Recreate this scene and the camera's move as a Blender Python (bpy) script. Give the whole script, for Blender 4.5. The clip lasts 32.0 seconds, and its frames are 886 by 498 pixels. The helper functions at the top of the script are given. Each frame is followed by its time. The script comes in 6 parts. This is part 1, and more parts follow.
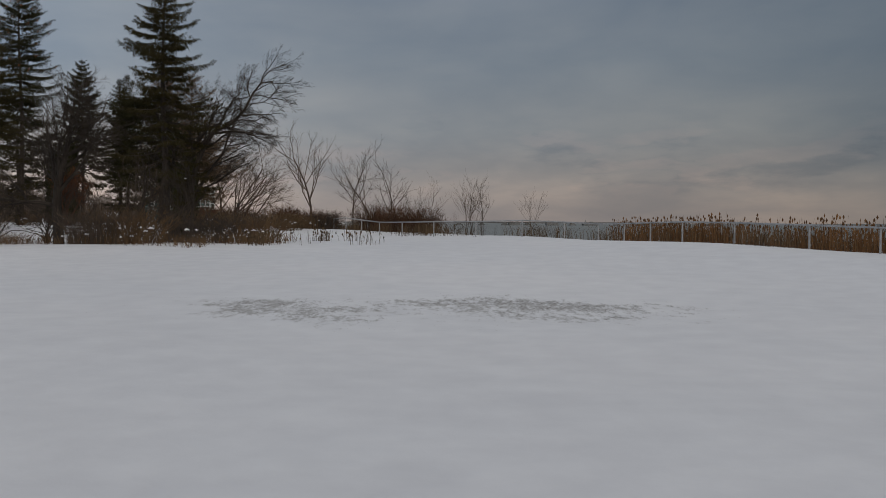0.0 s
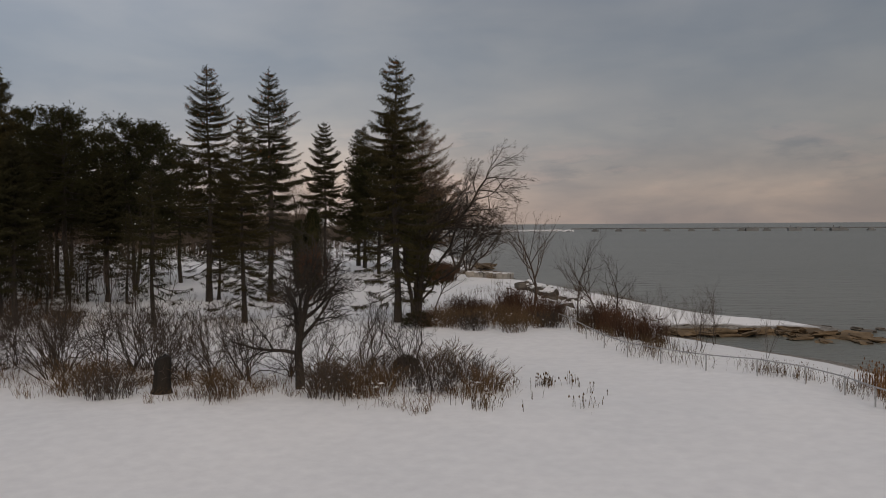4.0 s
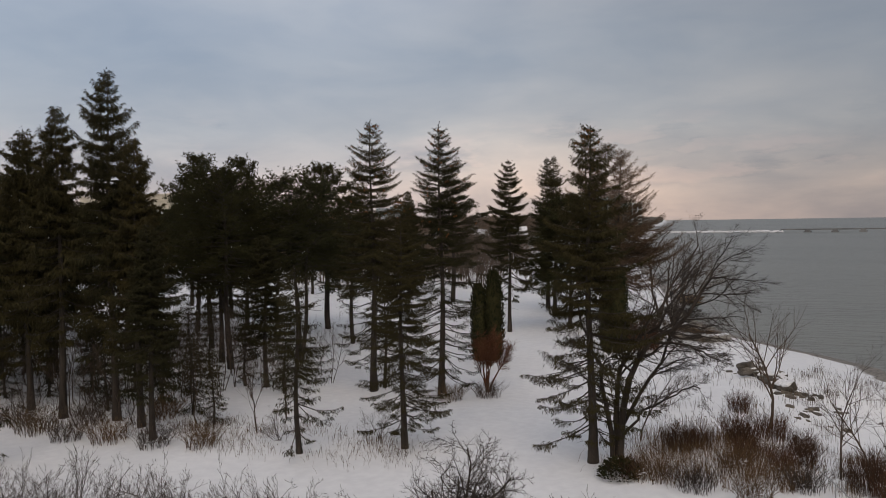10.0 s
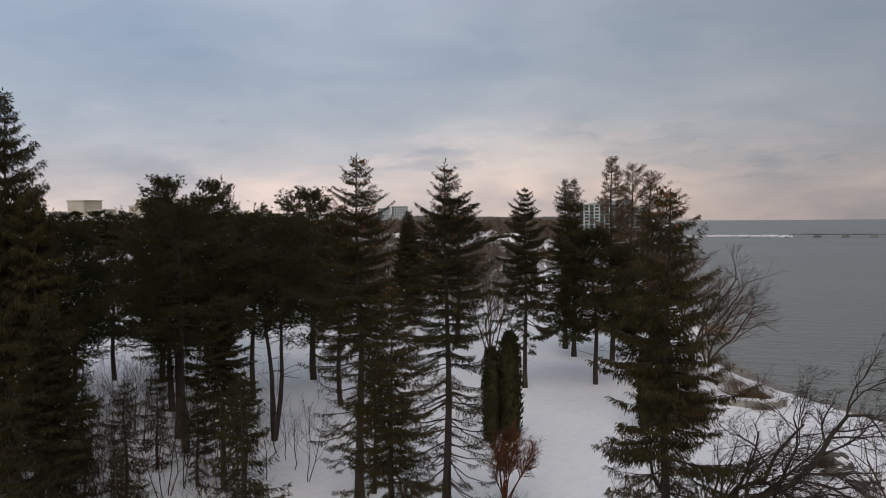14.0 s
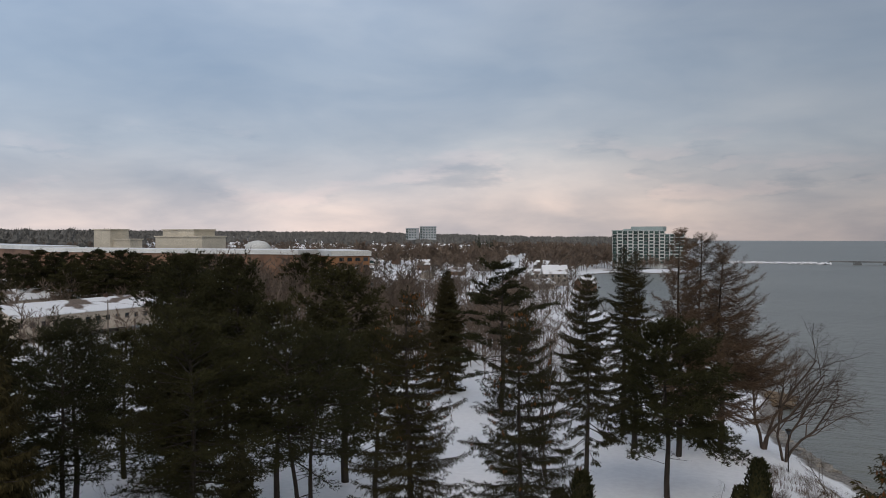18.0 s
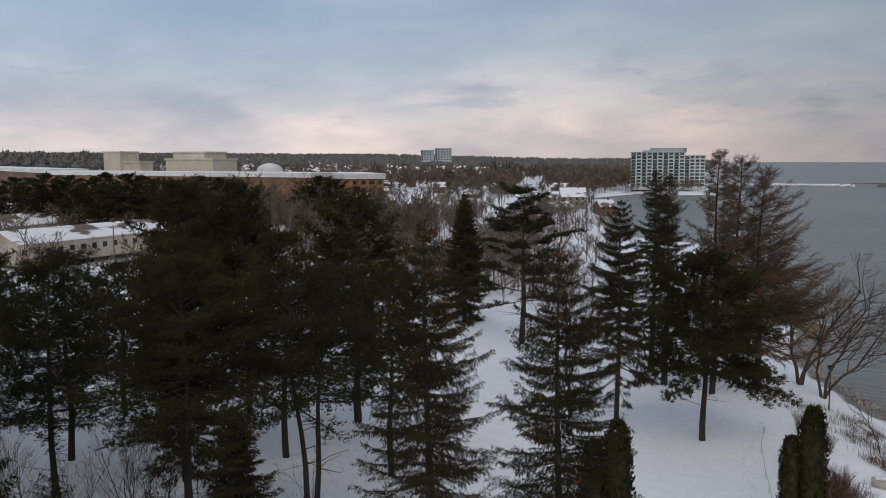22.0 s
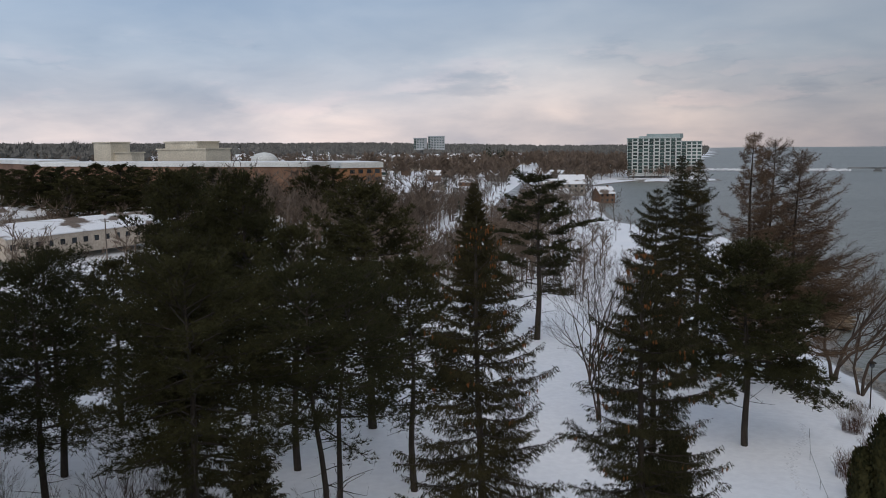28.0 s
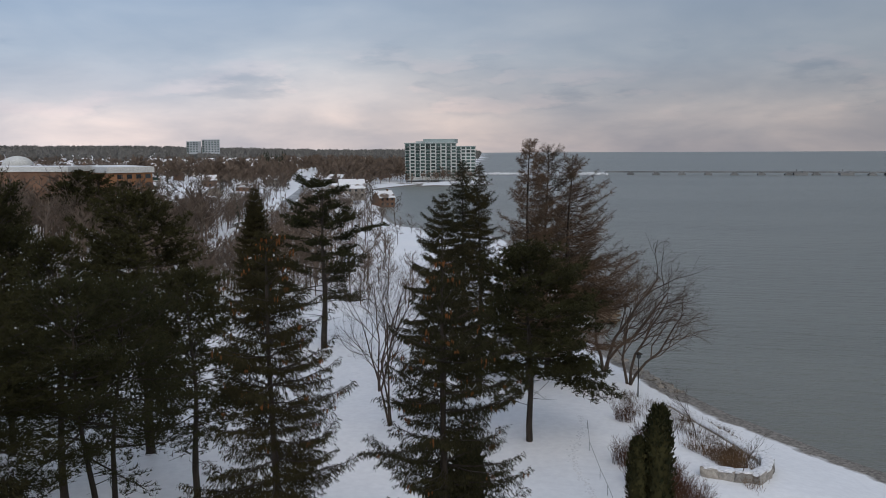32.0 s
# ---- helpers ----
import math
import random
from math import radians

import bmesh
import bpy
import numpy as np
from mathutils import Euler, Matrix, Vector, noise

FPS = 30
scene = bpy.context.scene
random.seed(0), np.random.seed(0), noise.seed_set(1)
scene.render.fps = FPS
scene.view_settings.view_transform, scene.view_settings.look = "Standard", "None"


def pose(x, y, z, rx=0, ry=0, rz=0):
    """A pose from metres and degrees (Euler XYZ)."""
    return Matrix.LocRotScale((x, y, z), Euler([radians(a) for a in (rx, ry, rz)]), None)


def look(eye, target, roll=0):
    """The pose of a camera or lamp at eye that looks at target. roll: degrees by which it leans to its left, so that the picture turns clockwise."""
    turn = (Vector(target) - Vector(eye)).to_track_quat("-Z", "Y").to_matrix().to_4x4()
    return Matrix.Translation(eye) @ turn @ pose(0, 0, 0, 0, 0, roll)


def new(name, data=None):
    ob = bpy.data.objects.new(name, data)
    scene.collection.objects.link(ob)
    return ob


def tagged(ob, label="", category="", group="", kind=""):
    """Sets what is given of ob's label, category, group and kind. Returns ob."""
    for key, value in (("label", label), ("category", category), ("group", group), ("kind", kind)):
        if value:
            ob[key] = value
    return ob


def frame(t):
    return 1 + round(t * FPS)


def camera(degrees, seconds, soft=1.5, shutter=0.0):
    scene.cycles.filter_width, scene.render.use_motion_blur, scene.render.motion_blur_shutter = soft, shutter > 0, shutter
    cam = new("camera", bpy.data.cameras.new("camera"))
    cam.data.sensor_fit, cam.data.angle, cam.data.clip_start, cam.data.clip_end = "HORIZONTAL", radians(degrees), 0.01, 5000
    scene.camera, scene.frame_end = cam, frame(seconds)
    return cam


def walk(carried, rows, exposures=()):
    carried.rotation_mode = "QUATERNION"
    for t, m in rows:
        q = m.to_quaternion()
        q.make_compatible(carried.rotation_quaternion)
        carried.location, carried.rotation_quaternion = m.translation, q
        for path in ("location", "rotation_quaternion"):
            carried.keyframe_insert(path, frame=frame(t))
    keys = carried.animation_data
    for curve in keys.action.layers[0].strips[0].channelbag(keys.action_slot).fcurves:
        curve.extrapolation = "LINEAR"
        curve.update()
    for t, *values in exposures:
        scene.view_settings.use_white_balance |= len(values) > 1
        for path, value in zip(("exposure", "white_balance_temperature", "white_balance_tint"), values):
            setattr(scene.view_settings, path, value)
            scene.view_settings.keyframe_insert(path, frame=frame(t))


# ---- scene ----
cam = camera(53.6, 32.0, soft=0.9)
PATH = [
    (0, (-1.415, 1.45, 0.152), (-1.373, 3.449, 0.09), 0.2),
    (0.5, (-1.313, 1.851, 0.259), (-1.283, 3.85, 0.197), 0.2),
    (1, (-1.142, 1.924, 0.911), (-1.124, 3.923, 0.849), 0.2),
    (1.5, (-1.205, 1.885, 2.093), (-1.194, 3.884, 2.031), 0.2),
    (2, (-0.946, 2.091, 3.247), (-0.953, 4.09, 3.185), 0.1),
    (2.5, (-0.989, 2.131, 4.507), (-1.011, 4.13, 4.447), 0.1),
    (3, (-1.145, 1.839, 5.899), (-1.267, 3.834, 5.838), -0.0),
    (3.5, (-1.075, 2.008, 7.142), (-1.471, 3.967, 7.081), -0.4),
    (4, (-1.166, 1.978, 8.43), (-1.636, 3.921, 8.37), -0.4),
    (4.5, (-1.148, 1.983, 9.776), (-1.645, 3.92, 9.715), -0.5),
    (6.5, (-1.713, 4.622, 14.054), (-2.346, 6.518, 13.991), -0.6),
    (7, (-2.093, 6.226, 14.746), (-2.843, 8.079, 14.683), -0.8),
    (7.5, (-2.471, 7.975, 15.385), (-3.285, 9.801, 15.322), -0.9),
    (8, (-2.963, 9.822, 16.129), (-3.823, 11.626, 16.065), -0.9),
    (8.5, (-3.521, 11.778, 16.535), (-4.401, 13.573, 16.472), -0.9),
    (9, (-4.239, 13.803, 16.699), (-5.121, 15.597, 16.633), -0.9),
    (9.5, (-5.137, 15.972, 16.727), (-6.018, 17.767, 16.661), -0.9),
    (10, (-5.977, 18.092, 16.648), (-6.858, 19.886, 16.582), -0.9),
    (10.5, (-6.75, 20.391, 16.663), (-7.633, 22.184, 16.595), -0.9),
    (11, (-7.765, 22.852, 16.759), (-8.647, 24.645, 16.688), -0.8),
    (11.5, (-8.761, 25.08, 17.064), (-9.642, 26.874, 16.992), -0.7),
    (12, (-9.965, 27.472, 17.562), (-10.847, 29.266, 17.487), -0.7),
    (12.5, (-11.15, 29.68, 18.263), (-12.031, 31.473, 18.187), -0.7),
    (13, (-12.373, 31.673, 19.381), (-13.253, 33.468, 19.306), -0.6),
    (13.5, (-13.571, 33.521, 20.607), (-14.453, 35.314, 20.531), -0.5),
    (14, (-14.823, 35.449, 21.688), (-15.708, 37.241, 21.617), -0.5),
    (14.5, (-16.052, 36.897, 22.792), (-16.937, 38.69, 22.726), -0.5),
    (15, (-17.237, 38.293, 23.981), (-18.131, 40.081, 23.918), -0.3),
    (15.5, (-18.296, 40.027, 24.95), (-19.202, 41.809, 24.898), 0.0),
    (17.5, (-22.529, 45.362, 29.522), (-23.462, 47.13, 29.483), -0.0),
    (18, (-23.334, 46.478, 29.943), (-24.274, 48.243, 29.909), 0.0),
    (18.5, (-23.882, 47.644, 30.151), (-24.828, 49.406, 30.118), 0.0),
    (19, (-24.528, 48.401, 30.432), (-25.476, 50.156, 30.294), -0.1),
    (19.5, (-24.988, 49.224, 30.373), (-25.939, 50.971, 30.168), -0.0),
    (20, (-25.618, 50.334, 30.311), (-26.573, 52.08, 30.107), -0.0),
    (20.5, (-26.118, 51.339, 30.241), (-27.077, 53.082, 30.035), -0.1),
    (21, (-26.636, 52.26, 30.122), (-27.597, 54.002, 29.914), -0.0),
    (21.5, (-27.144, 53.059, 30.03), (-28.107, 54.799, 29.821), -0.1),
    (22, (-27.724, 53.739, 30.05), (-28.689, 55.478, 29.839), -0.1),
    (22.5, (-28.384, 54.338, 30.011), (-29.35, 56.076, 29.798), -0.2),
    (23, (-28.971, 54.733, 30.015), (-29.938, 56.47, 29.799), -0.1),
    (23.5, (-29.52, 55.293, 29.99), (-30.487, 57.03, 29.771), -0.1),
    (24, (-30.074, 55.634, 29.998), (-31.042, 57.37, 29.776), -0.2),
    (24.5, (-30.524, 55.858, 29.897), (-31.491, 57.593, 29.674), -0.2),
    (25, (-30.944, 56.409, 29.794), (-31.912, 58.145, 29.567), -0.3),
    (25.5, (-31.506, 56.494, 29.93), (-32.472, 58.231, 29.701), -0.3),
    (27.5, (-33.263, 58.131, 29.924), (-34.216, 59.873, 29.687), -0.5),
    (28, (-33.645, 58.572, 29.884), (-34.594, 60.317, 29.646), -0.6),
    (28.5, (-33.954, 58.956, 29.87), (-34.901, 60.701, 29.632), -0.6),
    (29, (-34.279, 59.287, 29.903), (-35.223, 61.034, 29.664), -0.6),
    (29.5, (-34.511, 59.45, 29.867), (-35.373, 61.239, 29.629), -0.6),
    (30, (-34.772, 59.405, 29.856), (-35.519, 61.245, 29.619), -0.4),
    (30.5, (-34.96, 59.441, 29.913), (-35.646, 61.304, 29.677), -0.3),
    (31, (-35.032, 59.755, 29.922), (-35.654, 61.642, 29.687), -0.3),
    (31.5, (-34.983, 60.019, 29.975), (-35.534, 61.927, 29.741), -0.4),
    (32, (-34.892, 60.076, 29.904), (-35.379, 62.002, 29.672), -0.3),
]
EXPOSURES = [(0, -0.05, 7050, 10), (1, 0.0, 7450, 14), (2, 0.0, 7600, 14), (4, 0.07, 7700, 14), (8, 0.34, 7500, 14), (12, 0.42, 7200, 14), (15, 0.44, 6900, 12), (22, 0.48, 6500, 10), (32, 0.52, 6350, 10)]
walk(cam, [(t, look(eye, target, roll)) for t, eye, target, roll in PATH], exposures=EXPOSURES)

# ---------------------------------------------------------------- world and light
SUN_AZ = radians(152.0)    # clockwise from +y: behind the lookout, on the lake side
SUN_EL = radians(38.0)


def build_world():
    w = bpy.data.worlds.new("overcast_dusk")
    scene.world = w
    w.use_nodes = True
    nt = w.node_tree
    N, L = nt.nodes, nt.links
    N.clear()
    out = N.new("ShaderNodeOutputWorld")
    bg = N.new("ShaderNodeBackground")
    bg.inputs["Strength"].default_value = 1.0
    sky = N.new("ShaderNodeTexSky")
    sky.sky_type = 'NISHITA'
    sky.sun_disc = False
    sky.sun_elevation = SUN_EL
    sky.sun_rotation = SUN_AZ
    dim = N.new("ShaderNodeVectorMath")
    dim.operation = 'SCALE'
    dim.inputs["Scale"].default_value = 0.10
    L.new(sky.outputs[0], dim.inputs[0])
    tc = N.new("ShaderNodeTexCoord")
    sep = N.new("ShaderNodeSeparateXYZ")
    L.new(tc.outputs["Generated"], sep.inputs[0])
    # cloud deck: colour by height above the horizon
    ramp = N.new("ShaderNodeValToRGB")
    L.new(sep.outputs["Z"], ramp.inputs[0])
    cr = ramp.color_ramp
    cr.elements[0].position, cr.elements[0].color = 0.0, (0.66, 0.565, 0.54, 1)
    cr.elements[1].position, cr.elements[1].color = 1.0, (0.56, 0.60, 0.68, 1)
    for p, c in ((0.03, (0.655, 0.575, 0.56)), (0.06, (0.52, 0.505, 0.53)), (0.10, (0.45, 0.485, 0.54)), (0.18, (0.375, 0.445, 0.54)),
                 (0.32, (0.39, 0.47, 0.59)), (0.55, (0.52, 0.57, 0.66))):
        e = cr.elements.new(p)
        e.color = (*c, 1)
    # the lake side is covered by a heavier, greyer bank than the land side
    side = N.new("ShaderNodeMapRange")
    side.interpolation_type = 'SMOOTHSTEP'
    side.inputs[1].default_value, side.inputs[2].default_value = -0.75, 0.35
    mixx = N.new("ShaderNodeMath")
    mixx.operation = 'MULTIPLY_ADD'
    n0 = N.new("ShaderNodeTexNoise")
    n0.inputs["Scale"].default_value = 1.6
    n0.inputs["Detail"].default_value = 3.0
    mp0 = N.new("ShaderNodeMapping")
    mp0.inputs["Scale"].default_value = (1, 1, 2.2)
    L.new(tc.outputs["Generated"], mp0.inputs[0])
    L.new(mp0.outputs[0], n0.inputs["Vector"])
    mixx.inputs[1].default_value = 0.5
    L.new(n0.outputs[0], mixx.inputs[0])
    L.new(sep.outputs["X"], mixx.inputs[2])
    L.new(mixx.outputs[0], side.inputs[0])
    bank = N.new("ShaderNodeMix")
    bank.data_type, bank.blend_type = 'RGBA', 'MULTIPLY'
    L.new(side.outputs[0], bank.inputs[0])
    L.new(ramp.outputs[0], bank.inputs[6])
    bank.inputs[7].default_value = (0.49, 0.495, 0.50, 1)
    # broad soft masses overhead
    def layer(scale, size, detail, lo, hi, seed):
        mp = N.new("ShaderNodeMapping")
        mp.inputs["Scale"].default_value = scale
        mp.inputs["Location"].default_value = (seed, seed * 0.7, 0)
        L.new(tc.outputs["Generated"], mp.inputs[0])
        n = N.new("ShaderNodeTexNoise")
        n.inputs["Scale"].default_value = size
        n.inputs["Detail"].default_value = detail
        n.inputs["Roughness"].default_value = 0.52
        n.inputs["Distortion"].default_value = 0.3
        L.new(mp.outputs[0], n.inputs["Vector"])
        r = N.new("ShaderNodeValToRGB")
        L.new(n.outputs[0], r.inputs[0])
        a, b = r.color_ramp.elements
        a.position, a.color = 0.36, (*lo, 1)
        b.position, b.color = 0.66, (*hi, 1)
        return r.outputs[0]

    broad = layer((1.3, 1.3, 3.0), 1.9, 4.0, (0.78, 0.84, 0.91), (1.17, 1.15, 1.13), 3.3)
    wisps = layer((4.2, 4.2, 15.0), 1.8, 5.0, (0.78, 0.81, 0.86), (1.12, 1.08, 1.05), 1.7)
    low = N.new("ShaderNodeMapRange")
    low.inputs[1].default_value, low.inputs[2].default_value = 0.15, 0.03
    L.new(sep.outputs["Z"], low.inputs[0])
    # thickest far out over the lake
    out_lake = N.new("ShaderNodeMapRange")
    out_lake.interpolation_type = 'SMOOTHSTEP'
    out_lake.inputs[1].default_value, out_lake.inputs[2].default_value = -0.05, 0.55
    L.new(sep.outputs["X"], out_lake.inputs[0])
    deep = N.new("ShaderNodeMix")
    deep.data_type, deep.blend_type = 'RGBA', 'MULTIPLY'
    L.new(out_lake.outputs[0], deep.inputs[0])
    L.new(bank.outputs[2], deep.inputs[6])
    deep.inputs[7].default_value = (0.62, 0.66, 0.68, 1)
    bank = deep
    m1 = N.new("ShaderNodeMix")
    m1.data_type, m1.blend_type = 'RGBA', 'MULTIPLY'
    m1.inputs[0].default_value = 0.8
    L.new(bank.outputs[2], m1.inputs[6])
    L.new(broad, m1.inputs[7])
    puffs = layer((2.4, 2.4, 7.5), 2.1, 6.0, (0.88, 0.91, 0.95), (1.12, 1.08, 1.05), 5.9)
    m2 = N.new("ShaderNodeMix")
    m2.data_type, m2.blend_type = 'RGBA', 'MULTIPLY'
    m2.inputs[0].default_value = 0.85
    L.new(m1.outputs[2], m2.inputs[6])
    L.new(puffs, m2.inputs[7])
    m1 = m2
    mul = N.new("ShaderNodeMix")
    mul.data_type, mul.blend_type = 'RGBA', 'MULTIPLY'
    L.new(low.outputs[0], mul.inputs[0])
    L.new(m1.outputs[2], mul.inputs[6])
    L.new(wisps, mul.inputs[7])
    # small broken cumulus low over the horizon: dark below, peach along the tops
    def cumulus(dz):
        mp = N.new("ShaderNodeMapping")
        mp.inputs["Scale"].default_value = (5.0, 5.0, 19.0)
        mp.inputs["Location"].default_value = (2.1, 0.4, dz * 19.0)
        L.new(tc.outputs["Generated"], mp.inputs[0])
        n = N.new("ShaderNodeTexNoise")
        n.inputs["Scale"].default_value = 1.5
        n.inputs["Detail"].default_value = 5.0
        n.inputs["Roughness"].default_value = 0.55
        L.new(mp.outputs[0], n.inputs["Vector"])
        r = N.new("ShaderNodeMapRange")
        r.interpolation_type = 'SMOOTHSTEP'
        r.inputs[1].default_value, r.inputs[2].default_value = 0.50, 0.64
        L.new(n.outputs[0], r.inputs[0])
        return r.outputs[0]

    def band(src, a, b):
        r = N.new("ShaderNodeMapRange")
        r.interpolation_type = 'SMOOTHSTEP'
        r.inputs[1].default_value, r.inputs[2].default_value = a, b
        L.new(src, r.inputs[0])
        return r.outputs[0]

    def times(a, b):
        m = N.new("ShaderNodeMath")
        m.operation = 'MULTIPLY'
        L.new(a, m.inputs[0])
        L.new(b, m.inputs[1])
        return m.outputs[0]

    zone = times(band(sep.outputs["Z"], 0.020, 0.050), band(sep.outputs["Z"], 0.135, 0.085))
    body, above = cumulus(0.0), cumulus(0.016)
    rim = N.new("ShaderNodeMath")
    rim.operation, rim.use_clamp = 'SUBTRACT', True
    L.new(body, rim.inputs[0])
    L.new(above, rim.inputs[1])
    puffy = N.new("ShaderNodeMix")
    puffy.data_type, puffy.blend_type = 'RGBA', 'MULTIPLY'
    L.new(times(body, zone), puffy.inputs[0])
    L.new(mul.outputs[2], puffy.inputs[6])
    puffy.inputs[7].default_value = (0.78, 0.82, 0.87, 1)
    lit = N.new("ShaderNodeMix")
    lit.data_type, lit.blend_type = 'RGBA', 'MULTIPLY'
    L.new(times(rim.outputs[0], zone), lit.inputs[0])
    L.new(puffy.outputs[2], lit.inputs[6])
    lit.inputs[7].default_value = (1.42, 1.28, 1.19, 1)
    # heavier cloud inland
    inland = N.new("ShaderNodeMix")
    inland.data_type, inland.blend_type = 'RGBA', 'MULTIPLY'
    L.new(times(band(sep.outputs["X"], -0.50, -0.80), band(sep.outputs["Z"], -0.03, 0.06)), inland.inputs[0])
    L.new(lit.outputs[2], inland.inputs[6])
    inland.inputs[7].default_value = (0.70, 0.75, 0.80, 1)
    mul = inland
    mix = N.new("ShaderNodeMix")
    mix.data_type = 'RGBA'
    mix.inputs[0].default_value = 0.06
    L.new(mul.outputs[2], mix.inputs[6])
    L.new(dim.outputs[0], mix.inputs[7])
    L.new(mix.outputs[2], bg.inputs["Color"])
    L.new(bg.outputs[0], out.inputs[0])


build_world()
sun_data = bpy.data.lights.new("sun", 'SUN')
sun_data.energy = 0.95
sun_data.angle = radians(60)
sun_data.color = (1.0, 0.93, 0.86)
sun = new("sun", sun_data)
sun.matrix_world = look((0, 0, 0), (-math.sin(SUN_AZ) * math.cos(SUN_EL), -math.cos(SUN_AZ) * math.cos(SUN_EL), -math.sin(SUN_EL)))


# ---------------------------------------------------------------- materials
def bsdf(name, rough=0.8, metal=0.0, spec=0.3):
    m = bpy.data.materials.new(name)
    m.use_nodes = True
    b = m.node_tree.nodes["Principled BSDF"]
    b.inputs["Roughness"].default_value = rough
    b.inputs["Metallic"].default_value = metal
    b.inputs["Specular IOR Level"].default_value = spec
    return m, m.node_tree.nodes, m.node_tree.links, b


def noise_node(N, L, scale, detail=4.0, coord="Object", stretch=None, tc=None):
    tc = tc or N.new("ShaderNodeTexCoord")
    n = N.new("ShaderNodeTexNoise")
    n.inputs["Scale"].default_value = scale
    n.inputs["Detail"].default_value = detail
    if stretch:
        mp = N.new("ShaderNodeMapping")
        mp.inputs["Scale"].default_value = stretch
        L.new(tc.outputs[coord], mp.inputs[0])
        L.new(mp.outputs[0], n.inputs["Vector"])
    else:
        L.new(tc.outputs[coord], n.inputs["Vector"])
    return n


def ramp_node(N, L, src, stops):
    r = N.new("ShaderNodeValToRGB")
    L.new(src, r.inputs[0])
    e = r.color_ramp.elements
    e[0].position, e[0].color = stops[0][0], (*stops[0][1], 1)
    e[1].position, e[1].color = stops[-1][0], (*stops[-1][1], 1)
    for p, c in stops[1:-1]:
        x = e.new(p)
        x.color = (*c, 1)
    return r


def mixc(N, L, fac, a, b, blend='MIX'):
    m = N.new("ShaderNodeMix")
    m.data_type, m.blend_type = 'RGBA', blend
    for s, v in ((0, fac), (6, a), (7, b)):
        if hasattr(v, "is_output"):
            L.new(v, m.inputs[s])
        elif s == 0:
            m.inputs[0].default_value = v
        else:
            m.inputs[s].default_value = (*v, 1)
    return m.outputs[2]


def bump(N, L, b, src, strength, dist=0.05):
    bp = N.new("ShaderNodeBump")
    bp.inputs["Strength"].default_value = strength
    bp.inputs["Distance"].default_value = dist
    L.new(src, bp.inputs["Height"])
    L.new(bp.outputs[0], b.inputs["Normal"])


def mat_mottled(name, c1, c2, scale, rough=0.8, fine=None, bumpy=0.3, spec=0.3, stretch=None, vary=0.0, island=0.0, metal=0.0):
    """Two colours mixed by coarse noise, with a finer grain over it."""
    m, N, L, b = bsdf(name, rough, metal, spec)
    n = noise_node(N, L, scale, 5, stretch=stretch)
    r = ramp_node(N, L, n.outputs[0], ((0.3, c1), (0.7, c2)))
    col = r.outputs[0]
    g = noise_node(N, L, fine or scale * 9, 4, stretch=stretch)
    gr = ramp_node(N, L, g.outputs[0], ((0.3, (0.72,) * 3), (0.75, (1.18,) * 3)))
    col = mixc(N, L, 0.8, col, gr.outputs[0], 'MULTIPLY')
    if vary or island:
        if island:
            src = N.new("ShaderNodeNewGeometry").outputs["Random Per Island"]
        else:
            src = N.new("ShaderNodeObjectInfo").outputs["Random"]
        k = vary or island
        vr = ramp_node(N, L, src, ((0.0, (1 - k, 1 - k, 1 - k)), (0.5, (1, 1, 1)), (1.0, (1 + k, 1 + k * 0.85, 1 + k * 0.6))))
        col = mixc(N, L, 1.0, col, vr.outputs[0], 'MULTIPLY')
    L.new(col, b.inputs["Base Color"])
    if bumpy:
        bump(N, L, b, g.outputs[0], bumpy)
    return m


